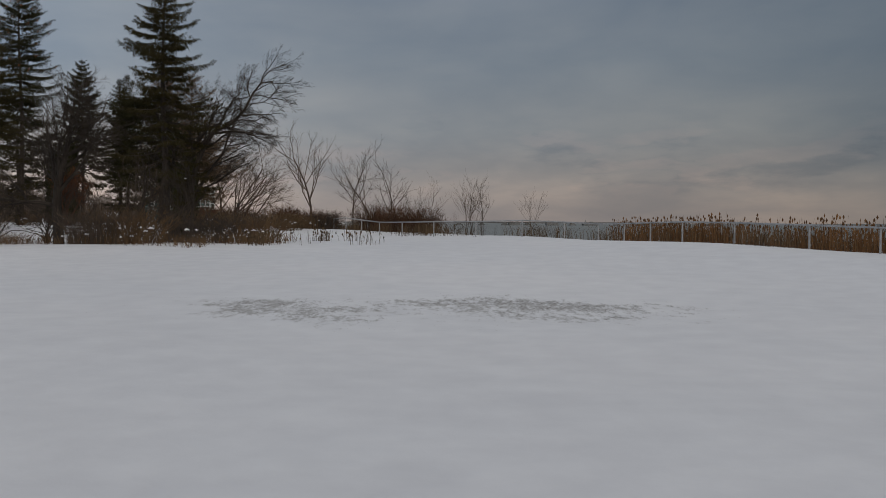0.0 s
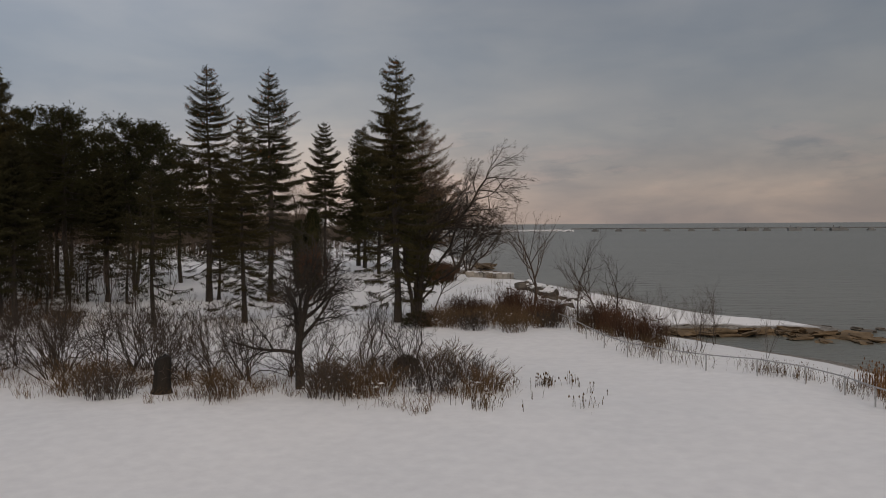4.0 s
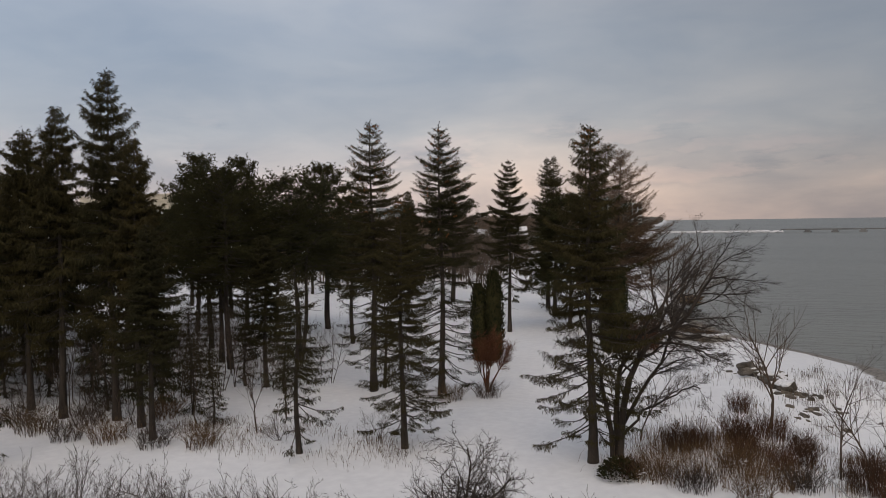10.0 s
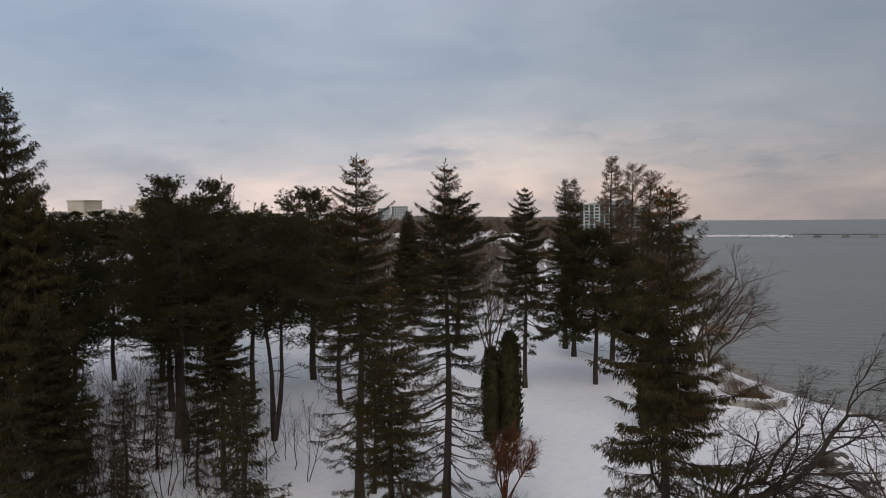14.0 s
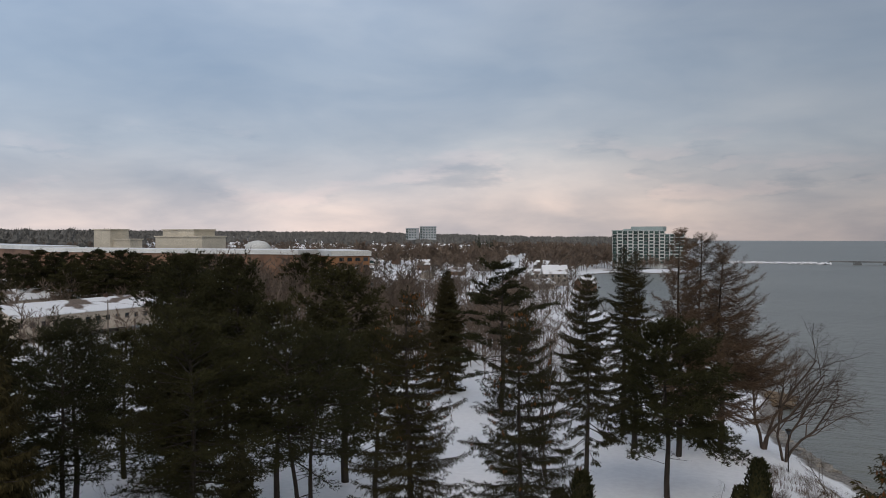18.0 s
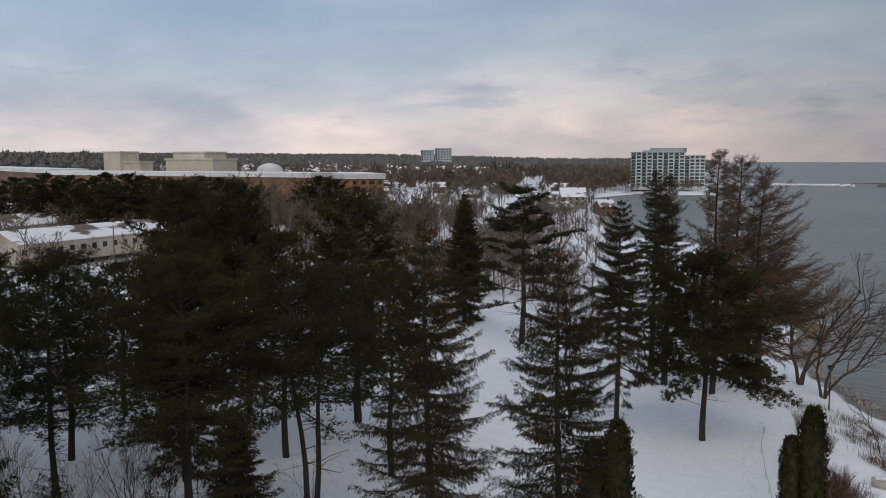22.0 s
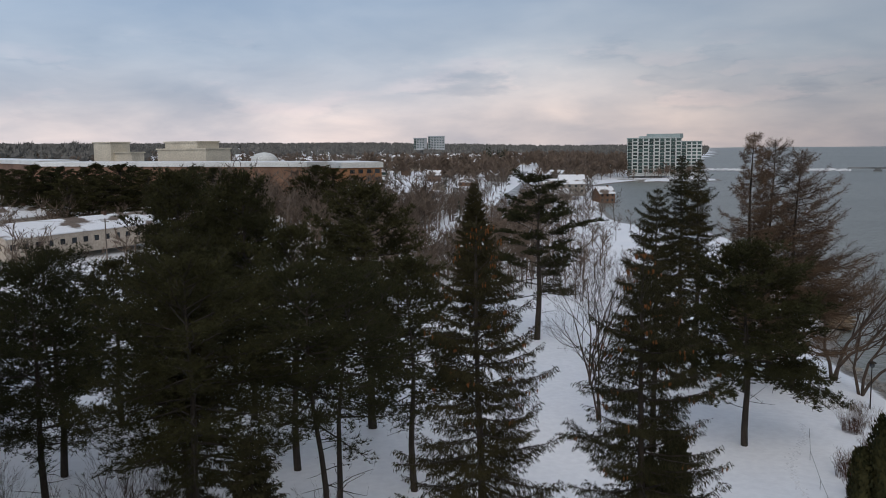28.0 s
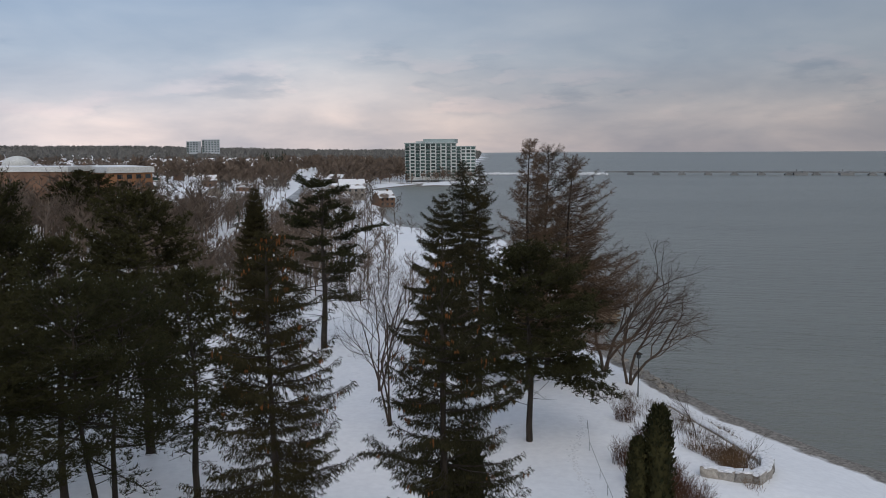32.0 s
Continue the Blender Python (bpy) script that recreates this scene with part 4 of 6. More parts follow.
def make_bush(seed, H, R, stems, mat, arch=0.5, rad=0.012, kids=4, wild=0.0, snowy=0):
    """A rounded thicket of thin stems rising from the ground."""
    rnd = random.Random(seed)
    g = Geo()
    for k in range(stems):
        az, rr = rnd.uniform(0, 6.283), R * 0.55 * math.sqrt(rnd.random())
        p = Vector((math.cos(az) * rr, math.sin(az) * rr, -0.1))
        az += rnd.gauss(0, wild)
        o = Vector((math.cos(az), math.sin(az), 0))
        hgt = H * (1 - 0.45 * (rr / R) ** 2) * rnd.uniform(0.6, 1.1)
        lean = arch * (0.25 + rr / R) * rnd.uniform(0.4, 1.3)
        pts = [p + o * (lean * hgt * s * s) + Vector((rnd.gauss(0, .05) * hgt * s, rnd.gauss(0, .05) * hgt * s, hgt * s)) for s in (0, .3, .6, 0.85, 1)]
        g.tube(pts, [rad * (1 - q / 6) for q in range(5)], 3)
        for j in range(kids):
            i = rnd.randint(1, 3)
            b = pts[i].lerp(pts[i + 1], rnd.random())
            d = ((pts[i + 1] - pts[i]).normalized() + Vector((rnd.gauss(0, .5), rnd.gauss(0, .5), rnd.gauss(0.1, .25)))).normalized()
            l = hgt * rnd.uniform(0.12, 0.32)
            sd = d.cross(Vector((rnd.gauss(0, 1), rnd.gauss(0, 1), rnd.gauss(0, 1)))).normalized() * rad * 0.7
            m = b + d * l * .5
            g.add([b - sd, b + sd, m + sd * .8, m - sd * .8, b + d * l + Vector((0, 0, 0.1 * l))], [(0, 1, 2, 3), (3, 2, 4)])
    out = dict(stemwork=(g.mesh("stemwork", mat), ""))
    if snowy:
        c = Geo()
        for k in range(snowy):
            p = Vector((rnd.gauss(0, R * .45), rnd.gauss(0, R * .45), H * rnd.uniform(.15, .5)))
            a = rnd.uniform(0.05, 0.16)
            c.add([p + Vector((-a, -a * .6, -.04)), p + Vector((a * 1.3, -a * .5, 0)), p + Vector((a, a * .7, -.05)), p + Vector((-a * .8, a * .5, -.03)), p + Vector((0, 0, .06))], [(0, 1, 4), (1, 2, 4), (2, 3, 4), (3, 0, 4), (3, 2, 1, 0)])
        out["snow"] = (c.mesh("snow", M_SNOWCAP), "snow caught on the twigs")
    return out


def plant(name, parts, label, category, x, y, s=1.0, turn=0.0, group="", dz=0.0, sz=None):
    m = Matrix.Translation((x, y, land_at(x, y) + dz)) @ Matrix.Rotation(turn, 4, 'Z') @ Matrix.Diagonal((s, s, sz or s, 1))
    e = thing(name, label, category, group, at=m)
    for n, (me, lab) in parts.items():
        n = n.split('.')[0]
        if n == "cone":
            for p, az, k in me:
                part(n, CONES[k], None, e, lab, at=Matrix.Translation(p) @ Matrix.Rotation(az, 4, 'Z'))
            continue
        o = part(n, me, None, e, lab)
        if n in ("snow", "branchwork", "twigwork", "stemwork", "crown"):
            o["kind"] = "stuff"
    return e


SPR = [make_spruce(11, 25, 5.0, 4.5, 0, 1.3, 0.28, 1.7), make_spruce(12, 25, 4.7, 6.0, 0, 1.3, 0.32, 1.7, 0.64), make_spruce(13, 25, 4.4, 7.5, 0, 1.3, 0.34, 1.7),
       make_spruce(14, 25, 5.2, 5.0, 0, 1.3, 0.28, 1.7)]
HERO = [make_spruce(111, 25, 4.9, 3.0, 210, 1.15, 0.24, 0.82, 0.46, 0.70, 0.78, low=0.34), make_spruce(112, 25, 5.2, 2.4, 210, 1.1, 0.26, 0.82, 0.48, 0.62, 0.80, low=0.40),
        make_spruce(113, 25, 5.2, 2.8, 60, 1.1, 0.36, 1.2, 0.62, 0.55, 0.74, low=0.5), make_spruce(114, 25, 5.2, 6.0, 0, 1.25, 0.36, 1.4, 0.60, 0.45, 0.74)]
SPR_YOUNG = [make_spruce(18, 11, 2.9, 0.7, 0, 0.55, 0.3, 1.4), make_spruce(19, 11, 2.5, 0.9, 0, 0.55, 0.4, 1.4)]
SPR_THIN = make_spruce(15, 15, 3.2, 2.0, 0, 0.8, 0.4, 1.2, 0.6, 0.5)
BLUE = make_spruce(16, 23, 5.6, 1.5, 0, 1.3, 0.16, 1.8, 0.8, 0.2, 0.50)
CED = make_spruce(17, 28, 3.8, 4.0, 0, 0.8, 0.4, 1.6, 0.5)
NEAR = dict(dense=0.62, needles=9, w=0.021, size=0.31, gap=0.42)
MID = dict(dense=0.40, needles=7, w=0.042, size=0.42, gap=0.48)
PIN = [make_pine(21, 24, 6.8, 8.8, **MID), make_pine(22, 24, 6.6, 8.6, **MID), make_pine(23, 22, 6.9, 11.8, stems=2, spread_out=0.085, dense=0.55, needles=9, w=0.021, size=0.31, gap=0.56), make_pine(26, 24, 6.8, 9.2, **MID),
       make_pine(27, 24, 6.6, 8.8, **NEAR), make_pine(30, 24, 7.0, 10.4, **NEAR),
       make_pine(33, 24, 6.8, 9.0, **MID), make_pine(34, 24, 6.6, 8.8, **MID)]
FAR = dict(dense=0.22, needles=6, w=0.090, size=0.56, gap=0.66)
PIN_FAR = [make_pine(28, 24, 6.8, 9.0, **FAR), make_pine(29, 24, 6.4, 8.6, **FAR)]
PIN_WIDE = make_pine(24, 25, 7.2, 7.2, layered=True, dense=0.55, needles=8, w=0.045, size=0.38, gap=0.52)
PIN_BIG = make_pine(25, 20, 7.4, 7.6, dense=0.5, needles=8, w=0.042, size=0.40, gap=0.44,
                    sweeps=((-1.65, 8.8, 9.2, 5.4), (-1.4, 7.4, 8.6, 4.6), (-1.95, 6.4, 8.0, 3.6), (1.2, 6.0, 8.4, 2.6), (2.6, 6.0, 8.8, 3.0)))

GRP = "park conifers"
SPRUCE_LABEL = "tall dark Norway spruce with drooping limbs standing in snow"
# name, variant, x, y, top height above ground, design height
for v, x, y, h, dsg, wide, lab in (
        (0, -23.6, 77.0, 23.5, 25, 0.92, "dark spruce with hanging sprays beside a bare maple"),
        (3, -43.4, 93.8, 26.3, 25, 0.95, "coned Norway spruce with orange-brown cones near its tip"),
        (0, -51.0, 93.8, 27.2, 25, 0.98, "coned Norway spruce with thin lower limbs in snow"),
        (1, -55.6, 142.0, 26.0, 25, 0.88, "narrow dark spruce rising over the path"),
        (2, -71.5, 73.5, 28.0, 25, 0.95, SPRUCE_LABEL), (1, -66.6, 74.8, 31.0, 25, 1.0, "tallest spruce with a ragged open top"),
        (2, -62.4, 73.6, 24.7, 25, 0.85, SPRUCE_LABEL), (3, -77.4, 74.6, 26.5, 25, 0.9, SPRUCE_LABEL), (1, -82.0, 71.0, 27.5, 25, 0.9, SPRUCE_LABEL),
        (1, -63.0, 91.8, 16.0, 25, 0.75, "younger spruce in the edge of the wood"), (1, -58.4, 71.0, 17.5, 25, 0.75, "younger spruce in the edge of the wood"),
        (2, -38.0, 76.0, 19.0, 25, 0.72, "brownish spruce with a bare lower trunk"), (2, -78.0, 102.5, 22.0, 25, 0.9, SPRUCE_LABEL),
        (1, -86.0, 84.0, 25.0, 25, 0.9, SPRUCE_LABEL)):
    hero = {(-23.6, 77.0): 2, (-43.4, 93.8): 1, (-51.0, 93.8): 0, (-55.6, 142.0): 3, (-66.6, 74.8): 3, (-38.0, 76.0): 2}.get((x, y))
    plant("spruce", SPR[v] if hero is None else HERO[hero], lab, "tree", x, y, wide, (x * 1.7 + y) % 6.28, GRP, sz=h / dsg)
plant("spruce", SPR_THIN, "slender young spruce with sparse limbs over snow", "tree", -44.7, 71.8, 0.95, 0.4, GRP)
plant("spruce", SPR_THIN, "slender young spruce with sparse limbs over snow", "tree", -50.8, 95.6, 0.8, 2.4, GRP)
for x, y, s in ((-66.0, 59.6, 0.52), (-65.2, 91.1, 0.36), (-59.2, 89.9, 0.40), (-73.8, 84.2, 0.40), (-72.0, 93.5, 0.34), (-66.5, 80.6, 0.30), (-80.0, 79.0, 0.36), (-76.0, 89.0, 0.42), (-70.0, 77.0, 0.34), (-84.0, 77.0, 0.38), (-60.8, 78.4, 0.28), (-56.4, 76.0, 0.26), (-88.0, 75.0, 0.5), (-92.0, 80.0, 0.52), (-86.0, 90.0, 0.45), (-95.0, 88.0, 0.5), (-78.5, 83.0, 0.34), (-68.0, 86.0, 0.38), (-90.0, 70.0, 0.5), (-97.0, 75.0, 0.6)):
    plant("spruce", SPR_YOUNG[int(-x) % 2], "young spruce among thin saplings under the tall trees", "tree", x, y, s * 2.2, x, GRP, sz=s * 2.3)
plant("blue_spruce", BLUE, "dense grey-green spruce with a pointed top", "tree", -101.4, 194.7, 1.0, 0.0, GRP, sz=1.03)
plant("spruce", CED, "thin spruce with tufted top beside a larch", "tree", -57.6, 169.0, 0.95, 0.4, GRP, sz=1.01)
plant("spruce", CED, "thin spruce with tufted top beside a larch", "tree", -61.5, 176.4, 1.0, 2.1, GRP, sz=1.02)

PINE_LABEL = "dark rounded pine with dabs of snow on its crown"
for v, x, y, h, dsg, wide in ((4, -101.9, 110.5, 20.5, 24, 0.95), (6, -133.6, 159.0, 25.0, 24, 1.05), (1, -97.5, 132.0, 26.5, 24, 0.9), (3, -84.2, 135.5, 25.0, 24, 1.22), (0, -71.6, 122.6, 19.8, 24, 0.85), (6, -86.0, 84.0, 20.0, 24, 0.8), (7, -92.0, 90.0, 20.5, 24, 0.85), (6, -94.0, 84.0, 22.0, 24, 0.85), (7, -90.0, 78.0, 21.0, 24, 0.8),
                              (2, -68.5, 106.0, 21.8, 22, 0.95), (5, -73.5, 98.5, 22.6, 24, 1.0), (7, -110.0, 143.0, 24.5, 24, 1.0), (4, -88.0, 112.0, 22.0, 24, 1.0),
                              (4, -92.0, 101.0, 21.0, 24, 0.9), (6, -118.0, 150.0, 22.0, 24, 1.0), (7, -105.0, 96.0, 22.0, 24, 0.95), (6, -84.0, 122.0, 22.0, 24, 0.95),
                              (7, -125.0, 190.0, 16.0, 24, 0.9), (7, -109.5, 123.7, 17.5, 24, 0.9), (0, -102.0, 125.2, 26.8, 24, 1.0)):
    plant("pine", PIN[v], PINE_LABEL if v != 2 else "forked pine with two dark trunks and a rounded crown", "tree", x, y, wide, (x + y * 1.3) % 6.28, GRP, sz=h / dsg)
_r = random.Random(77)
_placed = [(o.location.x, o.location.y) for o in scene.objects if o.name.split(".")[0] in ("pine", "spruce")]
for k in range(900):
    x, y = _r.uniform(-135, -62), _r.uniform(76, 158)
    if len(_placed) > 72 or (len(_placed) > 49 and (y - 58) * 1.5 > -34 - x) or x > -62 - max(0, y - 82) * 0.30 or (x < -100 and y > 150) or any((x - a) ** 2 + (y - b) ** 2 < 52 for a, b in _placed):
        continue
    _placed.append((x, y))
    h = _r.uniform(17.5, 21.5)
    if _r.random() < 0.7:
        plant("pine", PIN_FAR[_r.randint(0, 1)], PINE_LABEL, "tree", x, y, _r.uniform(0.75, 0.95), _r.uniform(0, 6), GRP, sz=h / 24)
    else:
        plant("spruce", SPR[_r.randint(1, 2)], SPRUCE_LABEL, "tree", x, y, _r.uniform(0.7, 0.9), _r.uniform(0, 6), GRP, sz=h / 25)
plant("pine", PIN_WIDE, "open layered white pine with dark straight trunk", "tree", -84.6, 183.0, 1.3, 1.0, GRP, sz=0.98)
plant("pine", PIN_BIG, "broad dark pine on a tall bare trunk above the path", "tree", -47.7, 147.5, 1.05, 2.0, GRP, sz=0.97)

LAR = [make_larch(31, 30, 6.6, 5.0, 0.15, 1.8), make_larch(32, 30, 9.6, 5.5, 0.42, 0.65)]
plant("larch", LAR[0], "leafless brown larch with a dense haze of twigs", "tree", -51.0, 167.0, 1.0, 0.0, "larches by the shore", sz=1.05)
plant("larch", LAR[1], "leafless larch with limbs swept towards the lake", "tree", -49.8, 174.6, 0.95, 0.0, "larches by the shore", sz=1.03)
plant("larch", LAR[1], "leafless larch with limbs swept towards the lake", "tree", -46.6, 172.8, 1.0, 0.5, "larches by the shore", sz=0.99)

THU = [make_thuja(41, 11, 1.35), make_thuja(42, 9, 1.05)]
for v, x, y, s, lab in ((0, -47.2, 115.6, 1.0, "dark columnar thuja beside a red-twigged bush"), (1, -48.8, 114.8, 1.05, "dark columnar thuja beside a red-twigged bush"),
                        (0, -34.9, 127.1, 0.98, "dark columnar thuja above the beach"), (1, -36.4, 126.6, 0.92, "dark columnar thuja above the beach")):
    plant("thuja", THU[v], lab, "tree", x, y, s * 0.88, x, "columnar thujas", sz=s)

MAPLE = make_maple(51, (
    (((0.2, 0, -0.4), (0.3, 0, 5.4), (1.4, .1, 7.9), (2.8, .2, 10.4), (4.9, .3, 11.7), (6.2, .4, 13.9), (7.4, .5, 15.8), (8.9, .5, 16.0)), 0.30, 18),
    (((0, .3, -0.4), (-.2, .4, 5.4), (.3, .6, 7.8), (1.4, 1, 10.1), (3, 1.3, 11.8), (4.3, 1.5, 14), (5.3, 1.6, 15.2)), 0.24, 15),
    (((-.3, -.2, -0.4), (-.6, -.4, 5.6), (-1.3, -1.0, 9), (-2.2, -2, 11.8), (-2.4, -2.4, 14)), 0.20, 8),
    (((2.8, .2, 10.4), (5.4, -.6, 10.6), (7.3, -1.2, 10.1), (8.6, -1.4, 9)), 0.12, 13),
    (((.1, .1, 2), (1.8, 1.4, 6), (3.5, 2.5, 9), (4.8, 3.5, 13), (4.6, 3.6, 15)), 0.17, 12),
    (((.2, 0, 1.5), (2.5, -.5, 4.5), (5, -1, 6.2), (7, -1.2, 7)), 0.11, 8)))
plant("bare_maple", MAPLE, "leafless maple with arching limbs swept towards the lake", "tree", -22.4, 79.2, 0.86, 0.0, sz=0.80)
APPLE = make_bare(52, 10.6, 0.30, 4, M_BARK, stems=1, kids=(13, 10, 9, 7), crook=0.17, lift=0.03, angle=(0.5, 1.2), ratio=(0.60, 0.60, 0.55, 0.5), thin=0.52)
plant("bare_apple_tree", APPLE, "gnarled leafless apple tree among willow shrubs", "tree", -21.2, 49.3, 1.0, 0.5)
BIRCH = make_bare(53, 21, 0.19, 4, M_TWIG, stems=3, spreadout=0.09, kids=(7, 6, 5, 4), angle=(0.35, 0.85), lift=0.05, crook=0.13)
plant("bare_birch", BIRCH, "pale slender leafless birch clump in snow", "tree", -63.5, 149.2, 0.9, 0.3)
plant("bare_birch", BIRCH, "pale slender leafless birch clump in snow", "tree", -69.0, 162.0, 0.85, 2.3)
SHORET = make_bare(54, 21, 0.34, 4, stems=3, spreadout=0.42, lean=(0.40, -0.05, 0), wind=Vector((0.9, 0, 0.0)), kids=(8, 6, 5, 4), crook=0.18, angle=(0.5, 1.1))
plant("bare_shore_tree", SHORET, "leaning leafless willow at the water's edge", "tree", -42.8, 186.4, 1.05, 0.0, "shore willows")
plant("bare_shore_tree", SHORET, "leaning leafless willow at the water's edge", "tree", -39.0, 180.4, 0.85, 0.5, "shore willows")
YOUNG = make_bare(55, 10, 0.13, 3, stems=1, kids=(12, 7, 5), angle=(0.4, 0.8), lift=0.12)
YOUNG2 = make_bare(56, 9, 0.08, 3, M_TWIG, stems=1, kids=(11, 5, 4), angle=(0.5, 0.85), lift=0.10)
for v, x, y, h in ((YOUNG, -13.6, 93.8, 1.05), (YOUNG2, -7.9, 80.6, 1.0), (YOUNG2, -6.0, 82.0, 0.92), (YOUNG2, -4.6, 83.0, 0.9), (YOUNG2, -22.0, 84.5, 0.9), (YOUNG2, -27.6, 141.0, 0.6), (YOUNG2, -31.0, 154.6, 0.85)):
    plant("bare_sapling", v, "thin leafless sapling in the snow near the shore", "tree", x, y, h, x)


# ---------------------------------------------------------------- shrubs, weeds and reeds
RND = random.Random(5)
WIL = [make_bare(61 + k, 6.0, 0.044, 3, M_WILLOW, stems=8 + k, spreadout=0.30, joined=True, kids=(6, 4, 3), sides=(4, 3, 3, 3), angle=(0.2, 0.55), lift=0.14, crook=0.30, ratio=(0.45, 0.45, 0.45, 0.5)) for k in range(5)]
for k in range(52):
    x = -70 + 54 * (k + RND.uniform(-0.9, 0.9)) / 52
    y = 44.5 + 0.08 * (x + 62) + RND.uniform(0, 7.0)
    if abs(x + 28) < 1.8 and y < 50 or abs(x + 21) < 2.0 and y < 52:
        continue
    plant("willow_shrub", WIL[k % 5], "leafless many-stemmed willow shrub growing from snow", "shrub", x, y, RND.uniform(0.75, 1.25), RND.uniform(0, 6), "willow thicket", sz=RND.uniform(0.8, 1.2))

for k, (x, y, s) in enumerate(((-31, 50.5, 1.0), (-26, 51.5, 1.05), (-34, 52, 1.0), (-23.5, 53.0, 0.9), (-29, 53.5, 1.0), (-38, 51, 1.0), (-66, 71.5, 0.62), (-60, 72.0, 0.6), (-54.5, 72.6, 0.6), (-48, 74.0, 0.55), (-71, 72.0, 0.65), (-76, 72.5, 0.7), (-41, 77.5, 0.55), (-80.5, 72.0, 0.7), (-63.5, 74.0, 0.6))):
    plant("willow_shrub", WIL[k % 5], "leafless many-stemmed willow shrub growing from snow", "shrub", x, y, s, k * 1.3, "willow thicket")

STEMLET = [make_bare(71 + k, 8.5, 0.06, 3, M_TWIG, stems=1 + k, spreadout=0.15, crook=0.15, kids=(8, 5, 3), angle=(0.3, 0.7), lift=0.1) for k in range(2)]
for k in range(125):
    x, y = RND.uniform(-98, -50), RND.uniform(74, 104)
    if x > -56 and y > 85:
        continue
    plant("understory_sapling", STEMLET[k % 2], "thin leafless sapling under tall conifers", "tree", x, y, RND.uniform(0.6, 1.15), RND.uniform(0, 6), "understory saplings")

RED = [make_bush(81 + k, 2.2, 2.2, 190, M_RED, rad=0.013, kids=7, arch=0.5, wild=0.9) for k in range(2)]
BROWN = [make_bush(91 + k, 1.7, 2.4, 130, M_WILLOW if k else M_WEED, rad=0.015, kids=8, arch=1.1, wild=1.6, snowy=7) for k in range(2)]
RB = "dense red-twigged dogwood bush standing in snow"
BB = "low tangled brown bush dusted with snow"
for v, x, y, s, lab in ((RED[0], -6.2, 78.2, 1.05, RB), (RED[1], -3.4, 73.0, 0.95, RB), (RED[0], -2.4, 71.4, 0.8, RB), (RED[1], -1.2, 70.4, 0.9, RB), (RED[1], -4.6, 75.6, 1.0, RB),
                        (RED[0], -13.0, 90.0, 0.95, RB), (RED[1], -10.8, 86.8, 0.8, RB), (RED[0], -16.5, 98.5, 0.8, RB),
                        (RED[0], -20.4, 74.9, 0.6, RB), (RED[1], -5.4, 82.3, 1.0, RB), (RED[0], -15.3, 87.4, 1.0, RB), (RED[1], -18.8, 82.5, 0.9, RB), (RED[0], -10.2, 82.6, 0.8, RB), (BROWN[0], -14.5, 79.6, 0.9, BB), (RED[1], -14.6, 85.4, 0.8, RB), (RED[0], -14.0, 82.0, 0.75, RB), (RED[1], -11.5, 80.4, 0.7, RB), (RED[0], -17.5, 84.0, 0.7, RB), (RED[1], -38.6, 157.5, 0.9, RB), (RED[0], -36.2, 149.8, 0.9, RB), (RED[1], -33.8, 139.5, 0.9, RB), (RED[0], -32.2, 133.0, 1.2, RB), (RED[1], -33.2, 129.2, 1.2, RB), (RED[0], -31.9, 130.6, 1.1, RB), (RED[1], -34.6, 134.8, 1.2, RB), (RED[0], -36.4, 138.2, 1.1, RB), (RED[1], -37.8, 143.0, 1.1, RB), (RED[0], -33.0, 136.4, 0.9, RB),
                        (BROWN[0], -14.4, 55.6, 1.15, BB), (BROWN[1], -12.0, 53.4, 0.95, BB), (BROWN[0], -16.6, 48.0, 1.05, BB), (BROWN[1], -13.2, 49.4, 0.9, BB), (BROWN[1], -16.0, 51.6, 1.2, BB), (BROWN[0], -19.4, 50.4, 1.2, BB), (BROWN[0], -10.6, 50.2, 0.9, BB), (BROWN[1], -18.5, 47.2, 1.1, BB), (BROWN[0], -24.5, 45.6, 1.0, BB), (BROWN[1], -30.5, 44.6, 1.1, BB),
                        (BROWN[0], -33.1, 45.5, 1.15, BB), (BROWN[1], -40.2, 43.2, 0.8, BB), (BROWN[0], -42.6, 45.2, 1.1, BB), (BROWN[1], -49.9, 42.9, 0.9, BB), (BROWN[0], -53.1, 45.3, 1.05, BB),
                        (BROWN[1], -57.0, 69.6, 1.0, BB), (BROWN[0], -61.5, 69.4, 1.1, BB), (BROWN[1], -65.5, 68.6, 1.0, BB), (BROWN[0], -70.0, 69.4, 1.3, BB), (BROWN[1], -74.0, 70.6, 1.3, BB), (BROWN[0], -78.5, 69.0, 1.4, BB), (BROWN[1], -83.0, 70.0, 1.3, BB), (BROWN[0], -53.0, 70.8, 1.0, BB), (BROWN[1], -68.0, 73.0, 1.2, BB), (BROWN[0], -63.0, 77.0, 1.2, BB),
                        (BROWN[1], -72.5, 79.0, 1.3, BB), (BROWN[0], -19.0, 74.8, 0.9, BB), (BROWN[1], -16.0, 74.0, 0.9, BB), (BROWN[0], -12.5, 73.6, 0.8, BB), (BROWN[1], -9.8, 76.4, 0.9, BB), (BROWN[0], -42.0, 92.5, 0.9, BB), (BROWN[1], -39.2, 95.0, 0.9, BB)):
    plant("dogwood_bush" if v in RED else "brush_bush", v, lab, "bush", x, y, s, x * 3, "bushes")

